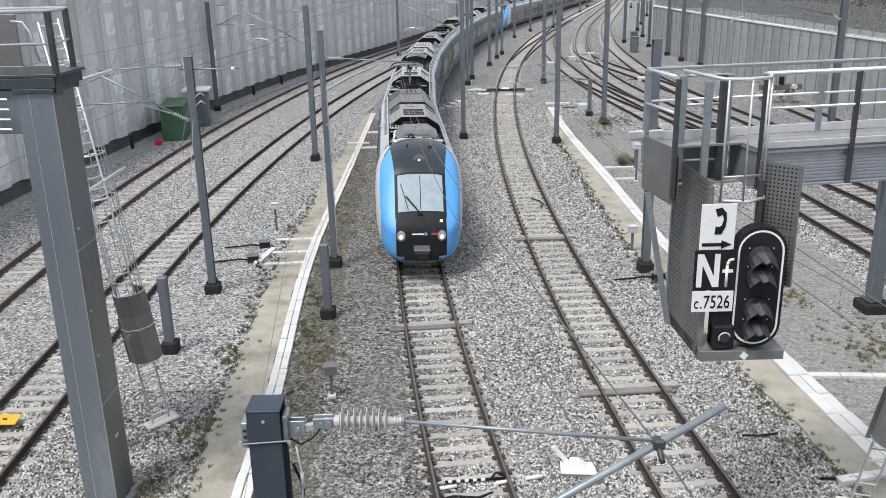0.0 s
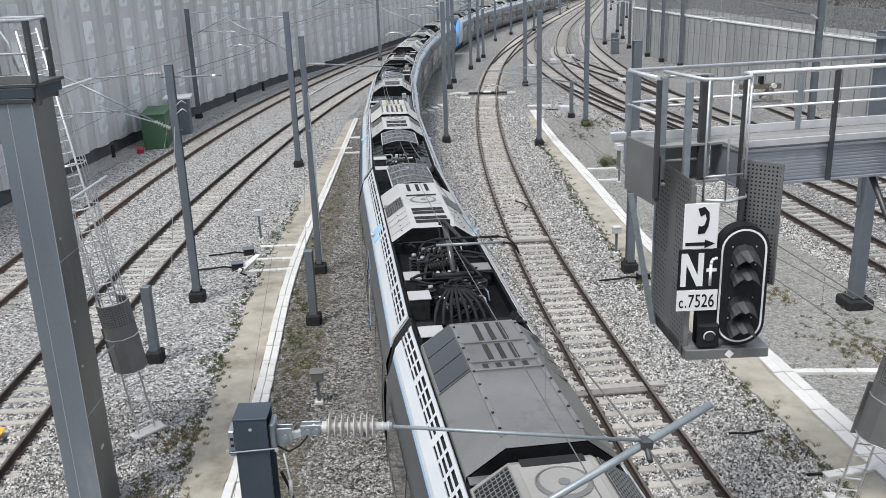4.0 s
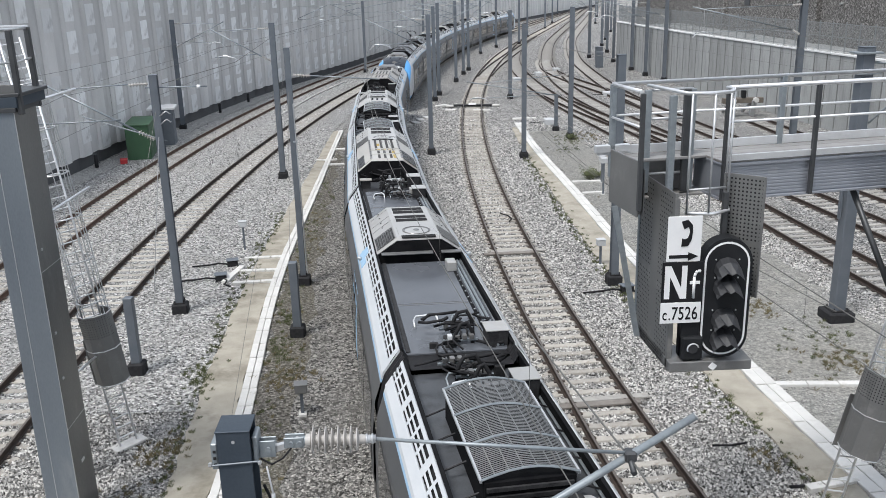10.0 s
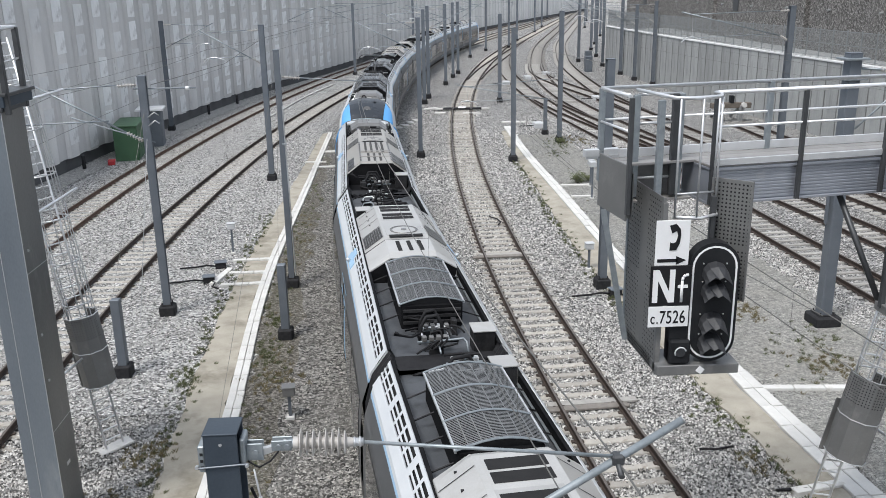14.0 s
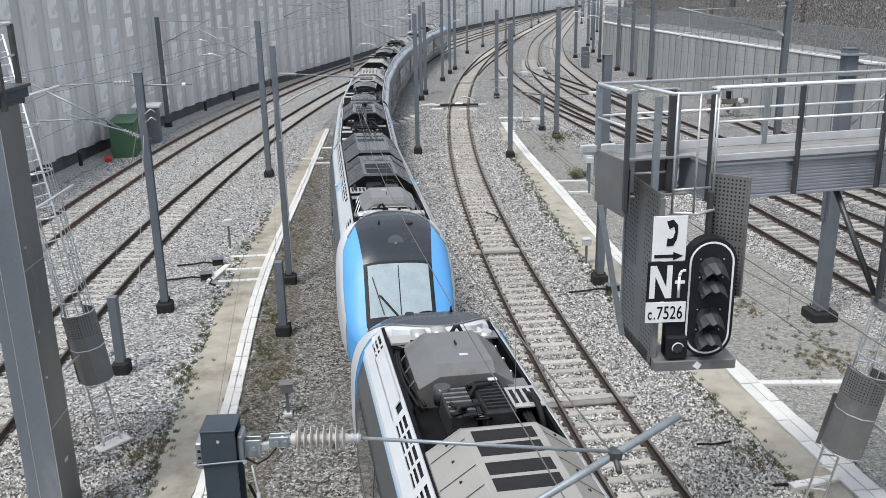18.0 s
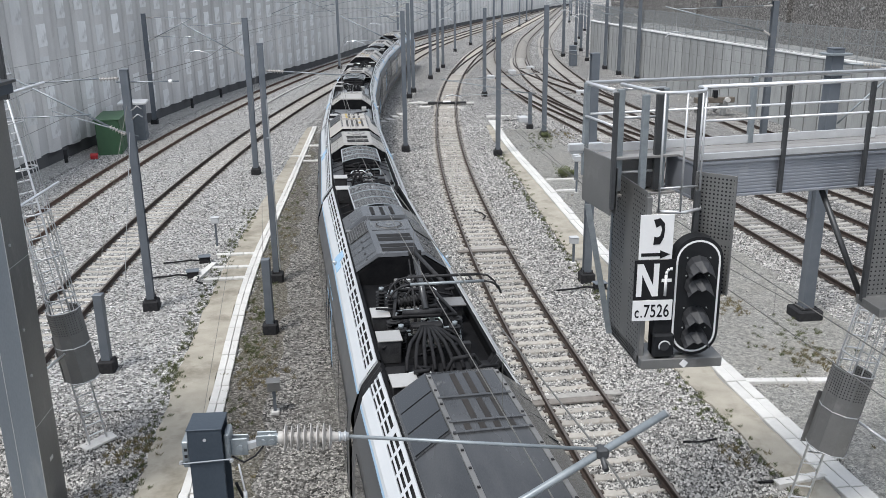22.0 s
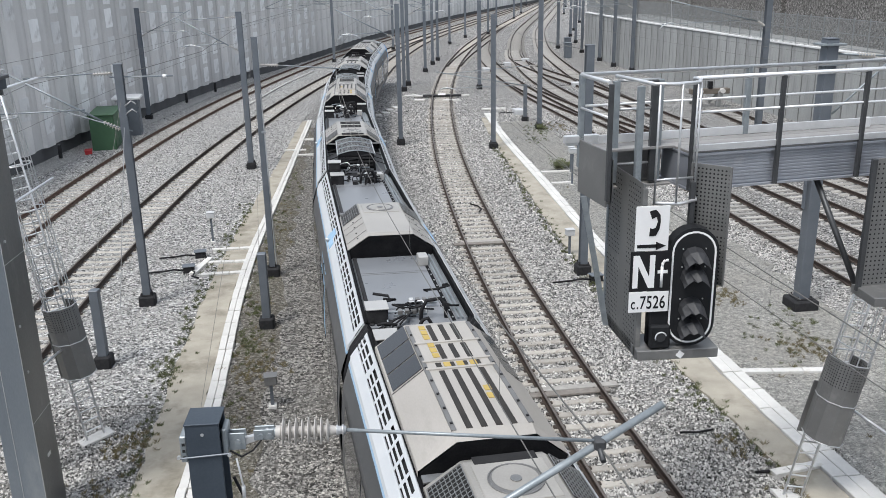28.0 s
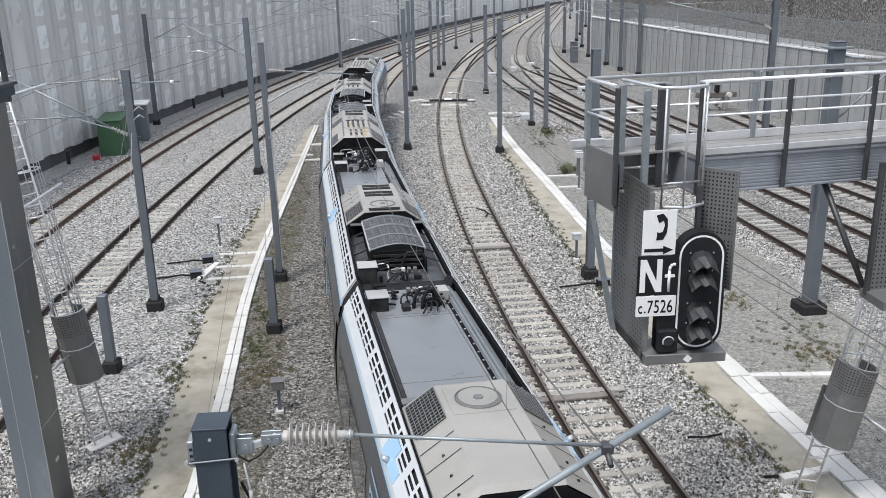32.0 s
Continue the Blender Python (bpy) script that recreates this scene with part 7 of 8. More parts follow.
def pantograph(root, y0, y1):
    """Folded single-arm pantograph: hinge at the leading end, collector head over the far end, tall ribbed insulators."""
    p = new("pantograph")
    p.parent = root
    p["label"] = "folded sooty single-arm pantograph with a wide collector head"
    yb, yh = y0 + 1.0, y1 - 0.85
    for x, y, h in ((-0.58, yb + 0.1, 0.42), (0.58, yb + 0.1, 0.42), (-0.32, yb + 1.45, 0.46), (0.34, yb + 1.5, 0.46)):
        part("post_insulator", insulator(bmesh.new(), (x, y, WELL), (x, y, WELL + h), 7, 0.13, 0.06), M["t_kit"], p)
    for x, y, h in ((-0.66, yb + 1.35, 0.55), (-0.52, yb + 1.0, 0.60), (-0.5, yb - 0.35, 0.44), (0.5, yb - 0.2, 0.38)):
        part("arrester", insulator(bmesh.new(), (x, y, WELL), (x, y, WELL + h), 8, 0.11, 0.05), M["t_kit"], p)
        part("arrester_cap", tb((x, y, WELL + h), (x, y, WELL + h + 0.06), 0.05, 10), M["galvtube"], p)
    part("base_frame", pipe(bmesh.new(), [(-0.58, yb + 0.1, 4.06), (0.58, yb + 0.1, 4.06), (0.36, yb + 1.5, 4.08), (-0.34, yb + 1.5, 4.08), (-0.58, yb + 0.1, 4.06)], 0.04, 8), M["t_kit"], p)
    hx, hz = yb - 1.9, 5.46
    part("hinge_shaft", tb((-0.4, yb + 0.15, 4.12), (0.4, yb + 0.15, 4.12), 0.06, 10), M["t_kit"], p)
    part("lower_arm", tb((0.03, yb + 0.15, 4.16), (0.0, yb + 1.35, 4.86), 0.06, 10), M["t_hoodk"], p)
    part("knuckle", tb((-0.12, yb + 1.35, 4.88), (0.12, yb + 1.35, 4.88), 0.06, 10), M["t_kit"], p)
    part("upper_arm", tb((0.0, yb + 1.35, 4.90), (0.0, hx + 0.1, hz - 0.1), 0.036, 8), M["t_kit"], p)
    part("control_rod", tb((-0.16, yb + 0.2, 4.12), (-0.12, yb + 1.3, 4.78), 0.016, 6), M["t_kit"], p)
    part("air_spring", insulator(bmesh.new(), (-0.5, yb + 1.0, 3.98), (0.1, yb + 1.1, 4.05), 9, 0.13, 0.08), M["t_kit"], p)
    for k, y in enumerate((hx - 0.17, hx + 0.17)):
        part("collector_strip", pipe(bmesh.new(), [(-0.58, y, hz), (0.58, y, hz)], 0.026, 6), M["galvtube" if k == 0 else "t_kit"], p)
        for s in (-1, 1):
            part("horn", pipe(bmesh.new(), [(s * 0.57, y, hz), (s * 0.72, y, hz - 0.03), (s * 0.83, hx + (y - hx) * 0.8, hz - 0.12), (s * 0.88, hx + (y - hx) * 0.6, hz - 0.24)], 0.018, 6), M["t_kit"], p)
    for s in (-1, 1):
        part("head_link", tb((s * 0.42, hx - 0.17, hz - 0.02), (s * 0.42, hx + 0.17, hz - 0.02), 0.02, 6), M["t_kit"], p)
        part("head_strut", tb((s * 0.42, hx, hz - 0.03), (0.0, hx + 0.1, hz - 0.12), 0.016, 6), M["t_kit"], p)
    # thick cables fanning out over the gangway to the next cover
    for k in range(8):
        f = (k - 3.5) / 3.5
        part("fan_cable", pipe(bmesh.new(), [(0.08 * f, yb - 0.1, 3.95), (0.2 * f, yb - 0.5, 4.02), (0.42 * f, yb - 0.95, 3.98), (0.52 * f, yb - 1.3, 3.88), (0.56 * f, yb - 1.55, 3.74)], 0.034, 7), M["cable"], p)
    part("cable_head", bx(-0.3, 0.3, yb - 0.18, yb + 0.02, 3.8, 4.0, 0.03), M["t_kit"], p)
    part("switch_box", bx(-0.93, -0.62, yb + 0.3, yb + 0.75, WELL, 4.0, 0.015), M["t_kit"], p)
    part("switch_box_lid", bx(-0.95, -0.6, yb + 0.28, yb + 0.77, 4.0, 4.025, 0.006), M["t_hood"], p, "pale metal lid")
    part("side_plate", bx(0.52, 0.9, yb + 0.7, yb + 1.15, 3.98, 4.01, 0.006), M["t_hoodd"], p)
    part("side_plate_leg", bx(0.6, 0.84, yb + 0.76, yb + 1.1, WELL, 3.98, 0.01), M["t_kit"], p)


def shoulder(root, y0, y1, s, plain0, blue):
    """Slotted white fairing along the roof edge; the first plain0 metres have no slots."""
    a, b = Vector((s * SH0[0], 0, SH0[1])), Vector((s * SH1[0], 0, SH1[1]))
    d = (b - a)
    n = Vector((abs(d.z) * s, 0, abs(d.x))).normalized()
    sh = new("roof_fairing")
    sh.parent = root
    sh["label"] = "white roof-edge fairing with rows of slots"

    def bar(name, f0, f1, ya, yb, m, lift=0.0):
        cs = [Vector((0, y, 0)) + a + d * f + n * lift for f, y in ((f0, ya), (f0, yb), (f1, yb), (f1, ya))]
        return plate(name, cs, n, m, sh, 0.02)

    # near-black sheet gives the slots their dark depth by colour
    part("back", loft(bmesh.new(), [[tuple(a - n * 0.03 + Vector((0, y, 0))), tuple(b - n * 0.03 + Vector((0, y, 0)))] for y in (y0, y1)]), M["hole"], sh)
    bar("lower_band", 0.0, 0.41, y0, y1, M["t_white"])
    bar("upper_band", 0.87, 1.0, y0, y1, M["t_white"])
    ys = y0 + plain0
    if plain0:
        bar("plain_panel", 0.36, 0.91, y0 + 0.75, ys - 0.28, M["t_white"])
        bar("plain_panel", 0.36, 0.60, ys - 0.28, ys, M["t_white"])
    bm = bmesh.new()
    spans = [(ys, y1)] + ([(y0, y0 + 0.75)] if plain0 else [])
    for sa, sb in spans:
        for f0, f1 in ((0.495, 0.575), (0.67, 0.75)):
            cs = [Vector((0, y, 0)) + a + d * f + n * 0.02 for f, y in ((f0, sa), (f0, sb), (f1, sb), (f1, sa))]
            bm.faces.new([bm.verts.new(c) for c in cs])
        y, k = sa, 0
        while y < sb - 0.02:
            w = min(0.2 if k % 4 == 0 else 0.085, sb - y)
            cs = [Vector((0, q, 0)) + a + d * f + n * 0.019 for f, q in ((0.34, y), (0.34, y + w), (0.92, y + w), (0.92, y))]
            bm.faces.new([bm.verts.new(c) for c in cs])
            y += w + 0.36
            k += 1
    g = part("slotted_panel", bm, M["t_white"], sh)
    if blue is not None:
        bar("blue_mark", 0.02, 0.36, blue - 0.45, blue + 0.5, M["t_pblue"], 0.021)
        bar("blue_tail", 0.36, 0.66, blue - 0.05, blue + 0.40, M["t_pblue"], 0.021)
        knob = a + d * 0.12 + n * 0.04 + Vector((0, blue + 0.1, 0))
        part("door_camera", tube(bmesh.new(), knob, knob + n * 0.1, 0.055, 10, 0.035), M["galv"], sh, "small silver camera housing over the door")
    # near-black inner face stands for the dark gap beside the covers
    part("gutter", loft(bmesh.new(), [[tuple(b + Vector((0, y, 0.015))), tuple(b + Vector((-s * 0.06, y, 0.015))), (s * 0.995, y, WELL)] for y in (y0, y1)]), M["t_well"], sh)
    for y in (y0, y1):
        bm = bmesh.new()
        bm.faces.new([bm.verts.new(p) for p in (tuple(a + Vector((0, y, 0))), tuple(b + Vector((0, y, 0.02))), (s * 1.0, y, 3.5), (s * 1.26, y, 3.35))])
        part("fairing_end", bm, M["t_white"], sh)
    return sh


SIDE = [(1.28, 0.42), (1.44, 0.62), (1.51, 1.05), (1.53, 1.5), (1.525, 2.35), (1.48, 2.9), (1.32, 3.43)]


def side_x(z):
    return float(np.interp(z, [p[1] for p in SIDE], [p[0] for p in SIDE]))


def side_plate(name, root, s, y0, y1, z0, z1, m, lift=0.012, label="", zs=4):
    bm = bmesh.new()
    zz = np.linspace(z0, z1, zs)
    loft(bm, [[(s * (side_x(z) + lift), y, z) for z in zz] for y in (y0, y1)])
    loft(bm, [[(s * (side_x(z0) - 0.02), y, z0), (s * (side_x(z0) + lift), y, z0)] for y in (y0, y1)])
    loft(bm, [[(s * (side_x(z) - 0.02), y0, z) for z in zz], [(s * (side_x(z) + lift), y0, z) for z in zz]])
    loft(bm, [[(s * (side_x(z) - 0.02), y1, z) for z in zz], [(s * (side_x(z) + lift), y1, z) for z in zz]])
    return part(name, bm, m, root, label)


def car_sides(root, y0, y1, mid, fair0, blue=False, floor="t_well"):
    """Both flanks: shell, skirt, windows, central door, fairing."""
    for s in (-1, 1):
        part("side_wall", loft(bmesh.new(), [[(s * x, y, z) for x, z in SIDE] for y in (y0, y1)]), M["t_side"], root)
        side_plate("skirt", root, s, y0, y1, 0.42, 1.0, M["t_skirt"], 0.006)
        side_plate("cornice", root, s, y0, y1, 3.335, 3.43, M["t_white"], 0.006)
        side_plate("blue_line", root, s, y0, y1, 3.275, 3.335, M["t_pblue"], 0.006, "pale blue line under the roof fairing")
        side_plate("waist_band", root, s, y0, y1, 1.02, 1.32, M["t_hoodd"], 0.005)
        d = side_plate("door", root, s, mid - 0.85, mid + 0.85, 0.75, 2.98, M["t_pblue" if blue else "t_dark"], 0.014, "sky-blue sliding double door" if blue else "dark sliding double door")
        for q in (-0.70, 0.12):
            side_plate("door_glass", d, s, mid + q, mid + q + 0.58, 1.2, 2.62, M["t_glass"], 0.022)
        side_plate("door_seal", d, s, mid - 0.02, mid + 0.02, 0.78, 2.95, M["hole"], 0.024)
        for ya, yb in ((y0 + 0.45, mid - 1.2), (mid + 1.2, y1 - 0.45)):
            n = max(1, round((yb - ya) / 2.3))
            for k in range(n):
                w = (yb - ya) / n
                side_plate("window", root, s, ya + k * w + 0.06, ya + (k + 1) * w - 0.06, 1.48, 2.72, M["t_glass"], 0.010)
        shoulder(root, y0, y1, s, fair0, mid if blue else None)
    part("roof_well", bx(-1.03, 1.03, y0 + 0.02, y1 - 0.02, 3.45, WELL), M[floor], root, "dark roof well")
    for s in (-1, 1):
        if floor != "t_well":
            part("side_pipe", tb((s * 0.955, y0 + 0.3, 3.70), (s * 0.955, y1 - 0.3, 3.70), 0.022, 6), M["galvtube"], root)
    part("underframe", bx(-1.2, 1.2, y0 + 0.02, y1 - 0.02, 0.45, 1.0), M["t_well"], root)


def gangway(root, y):
    """Rubber bellows between cars, and the shared bogie below."""
    prof = [(-1.40, 0.7), (-1.46, 1.5), (-1.43, 2.9), (-1.30, 3.44), (-1.0, 3.86), (-0.9, 3.7), (0.9, 3.7), (1.0, 3.86), (1.30, 3.44), (1.43, 2.9), (1.46, 1.5), (1.40, 0.7)]
    bm = bmesh.new()
    rings = [[(x * k, y + q, z) for x, z in prof] for q, k in ((-0.3, 0.97), (-0.2, 1.0), (-0.1, 0.97), (0.0, 1.0), (0.1, 0.97), (0.2, 1.0), (0.3, 0.97))]
    loft(bm, rings, close=True)
    part("gangway_bellows", bm, M["cable"], root, "black rubber gangway bellows")
    bogie(root, y)


def bogie(root, y):
    for yy in (y - 1.2, y + 1.2):
        part("axle", tb((-0.8, yy, 0.42), (0.8, yy, 0.42), 0.09, 8), M["tyre_steel"], root)
        for s in (-1, 1):
            part("wheel", tb((s * 0.70, yy, 0.425), (s * 0.82, yy, 0.425), 0.425, 20), M["tyre_steel"], root)
    for s in (-1, 1):
        part("bogie_frame", bx(s * 1.0 - 0.1, s * 1.0 + 0.1, y - 1.5, y + 1.5, 0.4, 0.62, 0.03), M["t_kit"], root)


# nose: stations of y, half width, bottom, top
NOSE = [(0.02, 0.62, 0.66, 1.42), (0.06, 0.84, 0.52, 1.58), (0.14, 1.02, 0.42, 1.74), (0.30, 1.18, 0.36, 1.94), (0.55, 1.30, 0.31, 2.22), (0.95, 1.39, 0.28, 2.66),
        (1.35, 1.45, 0.27, 3.06), (1.75, 1.49, 0.27, 3.40), (2.2, 1.515, 0.27, 3.68), (2.7, 1.53, 0.27, 3.87), (3.1, 1.53, 0.27, 3.96), (3.45, 1.53, 0.27, 4.0)]


def set_back(y):
    """The blunt front sits a little behind the coupler face."""
    return y + 0.42 * (1 - (y / 3.45) ** 2)


NK = np.array([(set_back(a), b, c, d) for a, b, c, d in NOSE])
NP = 3.2


def nose_dim(y):
    return [float(np.interp(y, NK[:, 0], NK[:, i])) for i in (1, 2, 3)]


def nose_top(x, y):
    w, zb, zt = nose_dim(y)
    zc, h = 1.35 + (zt - 1.42) * 0.32, 0
    h = zt - zc
    return zc + h * max(0.0, 1 - min(abs(x) / w, 1) ** NP) ** (1 / NP)


def nose_front(x, z):
    """Least y at which (x, z) lies on the nose."""
    lo, hi = float(NK[0, 0]), 3.45
    for _ in range(26):
        m = (lo + hi) / 2
        w, zb, zt = nose_dim(m)
        zc = 1.35 + (zt - 1.42) * 0.32
        h = zt - zc if z > zc else zc - zb
        inside = (abs(x) / w) ** NP + (abs(z - zc) / h) ** NP <= 1
        lo, hi = (lo, m) if inside else (m, hi)
    return hi


def nose_patch(name, root, xs, us, on_top, m, lift=0.012, label="", mask=None):
    """A sheet lying on the nose: us are y values (on_top) or z values (front)."""
    rings = []
    for u in us:
        row = []
        for x in (xs(u) if callable(xs) else xs):
            p = Vector((x, u, nose_top(x, u))) if on_top else Vector((x, nose_front(x, u), u))
            e = 0.03
            if on_top:
                n = Vector((-(nose_top(x + e, u) - nose_top(x - e, u)), -(nose_top(x, u + e) - nose_top(x, u - e)), 2 * e)).normalized()
            else:
                n = Vector((nose_front(x + e, u) - nose_front(x - e, u), -2 * e, nose_front(x, u + e) - nose_front(x, u - e)))
                n = Vector((n.x, n.y, n.z)).normalized()
            row.append(tuple(p + n * lift))
        rings.append(row)
    return part(name, loft(bmesh.new(), rings, smooth=True), m, root, label)


def roof_line(x):
    """Arched rear edge of the cab roof."""
    return 3.92 - 1.0 * (abs(x) / 1.2) ** 2.2


def flank_x(y):
    """Half width of the blue at y, under the arched roof edge."""
    return 1.2 * max(0.0, 3.92 - y) ** (1 / 2.2)


def cab_rear(nose):
    """Rounded rear edge of the cab roof with its rubber gasket."""
    def edge(x):
        return max(3.45, roof_line(x))
    for nm, xs, m, lift in (("cab_roof_edge", np.linspace(-0.85, 0.85, 15), "t_roof", 0.014), ("white_edge", np.linspace(-1.2, -0.85, 4), "t_white", 0.002), ("white_edge", np.linspace(0.85, 1.2, 4), "t_white", 0.002)):
        rows = [[(x, 3.44 + (edge(x) - 3.44) * f, nose_top(x, 3.45) + lift) for x in xs] for f in (0, 0.5, 1.0)]
        part(nm, loft(bmesh.new(), rows), M[m], nose)
        z0 = [nose_top(x, 3.45) + lift for x in xs]
        part("rear_rim", loft(bmesh.new(), [[(x, edge(x), z) for x, z in zip(xs, z0)], [(x, edge(x) + 0.16, z - 0.03) for x, z in zip(xs, z0)], [(x, edge(x) + 0.22, z - 0.14) for x, z in zip(xs, z0)], [(x, edge(x) + 0.16, WELL) for x in xs]]), M["t_white"], nose, "white rim round the roof well")
    xs = np.linspace(-1.2, 1.2, 25)
    part("gasket", pipe(bmesh.new(), [(x, roof_line(x) + 0.01, nose_top(x, min(3.45, roof_line(x))) + 0.02) for x in xs], 0.022, 6), M["t_grille"], nose, "grey rubber gasket along the roof edge")


def cab_nose(root, lit):
    bm = bmesh.new()
    rings = []
    k = 96
    for y in sorted(set(NK[:, 0]) | {0.62, 0.85, 1.08, 1.3, 1.5, 1.7, 1.9, 2.1, 2.2, 2.4, 2.6, 2.7, 2.9, 3.0, 3.2, 3.3}):
        w, zb, zt = nose_dim(y)
        zc = 1.35 + (zt - 1.42) * 0.32
        ring = []
        for i in range(k):
            t = 2 * math.pi * i / k
            c, s = math.cos(t), math.sin(t)
            h = zt - zc if s >= 0 else zc - zb
            ring.append((w * abs(c) ** (2 / NP) * (1 if c > 0 else -1), y, zc + h * abs(s) ** (2 / NP) * (1 if s > 0 else -1)))
        rings.append(ring)
    loft(bm, rings, close=True, cap=True, smooth=True)
    bm.faces.ensure_lookup_table()
    for f in bm.faces:
        c = f.calc_center_median()
        f.material_index = 2 if c.z < 0.60 else 0
    nose = part("nose", bm, [M["t_blue"], M["t_white"], M["t_skirt"]], root, "sky-blue rounded cab nose with a white flank")
    fr = np.linspace
    for s in (-1, 1):
        rows = []
        for y in fr(1.15, 3.45, 24):
            w, zb, zt = nose_dim(y)
            zc = 1.35 + (zt - 1.42) * 0.32
            b = min(0.985 - 0.075 * (y - 1.15), flank_x(y) / w)
            t1, t0 = math.acos(b ** (NP / 2)), -math.asin(min(1.0, ((zc - 1.0) / (zc - zb)) ** (NP / 2)))
            row = []
            for t in fr(t1, t0, 16):
                c, q = math.cos(t) ** (2 / NP), abs(math.sin(t)) ** (2 / NP) * (1 if t > 0 else -1)
                row.append((s * (w * c + 0.008), y, zc + (zt - zc if q > 0 else zc - zb) * q + (0.008 if q > 0 else 0)))
            rows.append(row)
        part("white_flank", loft(bmesh.new(), rows, smooth=True), M["t_white"], nose, "white painted cab flank")
    nose_patch("cab_roof", nose, lambda u: fr(-1, 1, 17) * min(0.86 + 0.12 * min(1.0, (u - set_back(1.56)) / 1.2), flank_x(u)), fr(set_back(1.56), 3.45, 16), True, M["t_roof"], 0.014, "dark slate cab roof")
    cab_rear(nose)
    nose_patch("windscreen_mask", nose, fr(-0.86, 0.86, 15), fr(set_back(0.34), set_back(1.58), 14), True, M["black"], 0.012)
    ws = nose_patch("windscreen", nose, fr(-0.76, 0.76, 13), fr(set_back(0.48), set_back(1.50), 12), True, M["t_screen"], 0.022, "pale reflecting windscreen")
    nose_patch("screen_bar", ws, [-0.012, 0.012], fr(set_back(0.5), set_back(1.46), 10), True, M["ink"], 0.026)
    nose_patch("front_mask", nose, fr(-0.84, 0.84, 17), fr(0.70, 2.0, 16), False, M["black"], 0.012, "black front mask")
    nose_patch("coupler_recess", nose, fr(-0.58, 0.58, 9), fr(0.56, 1.02, 6), False, M["hole"], 0.016)
    for s in (-1, 1):
        for nm, r, m, lift in (("headlamp_rim", 0.175, M["t_hoodw"], 0.025), ("headlamp_bowl", 0.13, M["t_cream"], 0.038), ("headlamp", 0.075, M["t_lamp"], 0.05)):
            bm = bmesh.new()
            cx, cz = s * 0.68, 1.42 + (0.0 if r > 0.1 else -0.03)
            vs = []
            for i in range(20):
                x, z = cx + r * 0.82 * math.cos(2 * math.pi * i / 20), cz + r * math.sin(2 * math.pi * i / 20)
                vs.append(bm.verts.new((x, nose_front(x, z) - lift, z)))
            bm.faces.new(vs)
            part(nm, bm, m, nose)
    part("coupler", bx(-0.24, 0.24, -0.12, 0.8, 0.72, 1.02, 0.04), M["t_kit"], root, "dark automatic coupler")
    part("coupler_cover", bx(-0.27, 0.27, -0.08, 0.6, 1.02, 1.09, 0.02), M["t_skirt"], root)
    part("coupler_hose", pipe(bmesh.new(), [(0.1, -0.2, 0.75), (0.12, -0.3, 0.6), (0.25, -0.2, 0.52), (0.32, 0.0, 0.6)], 0.02, 6), M["cable"], root)
    part("number_bar", bx(0.42, 0.72, 0, 0.012, 0, 0.10), M["white"], nose).matrix_local = pose(0, nose_front(0.57, 1.86) - 0.035, 1.83, -38, 0, 0)
    part("logo_bar", bx(-0.32, 0.08, 0, 0.01, 0, 0.045), M["white"], nose).matrix_local = pose(0, nose_front(-0.12, 1.48) - 0.028, 1.46, -12, 0, 0)
    part("logo_square", bx(0.10, 0.19, 0, 0.01, 0, 0.09), M["t_blue"], nose).matrix_local = pose(0, nose_front(0.14, 1.48) - 0.028, 1.44, -12, 0, 0)
    part("logo_plate", bx(0.33, 0.54, 0, 0.01, 0, 0.07), M["t_mag"], nose).matrix_local = pose(0, nose_front(0.44, 1.48) - 0.03, 1.45, -12, 0, 0)
    # wiper: from below the screen to its edge
    def on(x, y, l=0.05):
        y = set_back(y)
        return (x, y - 0.6 * l, nose_top(x, y) + 0.8 * l)
    for o in (0, 0.035):
        part("wiper_arm", tb(on(-0.05 + o, 0.42), on(-0.52 + o, 0.86), 0.012, 6), M["ink"], nose)
    part("wiper_blade", tb(on(-0.42, 0.50), on(-0.66, 1.22), 0.013, 6), M["ink"], nose)
    part("wiper_pivot", bx(-0.12, 0.06, 0, 0.06, -0.03, 0.03, 0.01), M["ink"], nose).matrix_local = pose(0, set_back(0.34), nose_top(0, set_back(0.4)) + 0.02)
    part("roof_lamp", tube(bmesh.new(), (0, 2.30, nose_top(0, 2.30)), (0, 2.28, nose_top(0, 2.28) + 0.045), 0.05, 14, 0.035), M["t_lamp" if lit else "t_hoodd"], nose, "small marker lamp on the cab roof")
    part("roof_lamp_disc", tube(bmesh.new(), (0, 2.34, nose_top(0, 2.34) + 0.006), (0, 2.33, nose_top(0, 2.33) + 0.022), 0.20, 20), M["t_dark"], nose)
    part("antenna", tb((-0.38, 3.0, nose_top(-0.38, 3.0)), (-0.38, 3.0, nose_top(0, 3.0) + 0.12), 0.035, 8, 0.015), M["t_kit"], nose)
    part("roof_hatch", tube(bmesh.new(), (0.42, 3.0, nose_top(0.42, 3.0) + 0.005), (0.42, 3.0, nose_top(0.42, 3.0) + 0.04), 0.09, 14), M["t_kit"], nose)


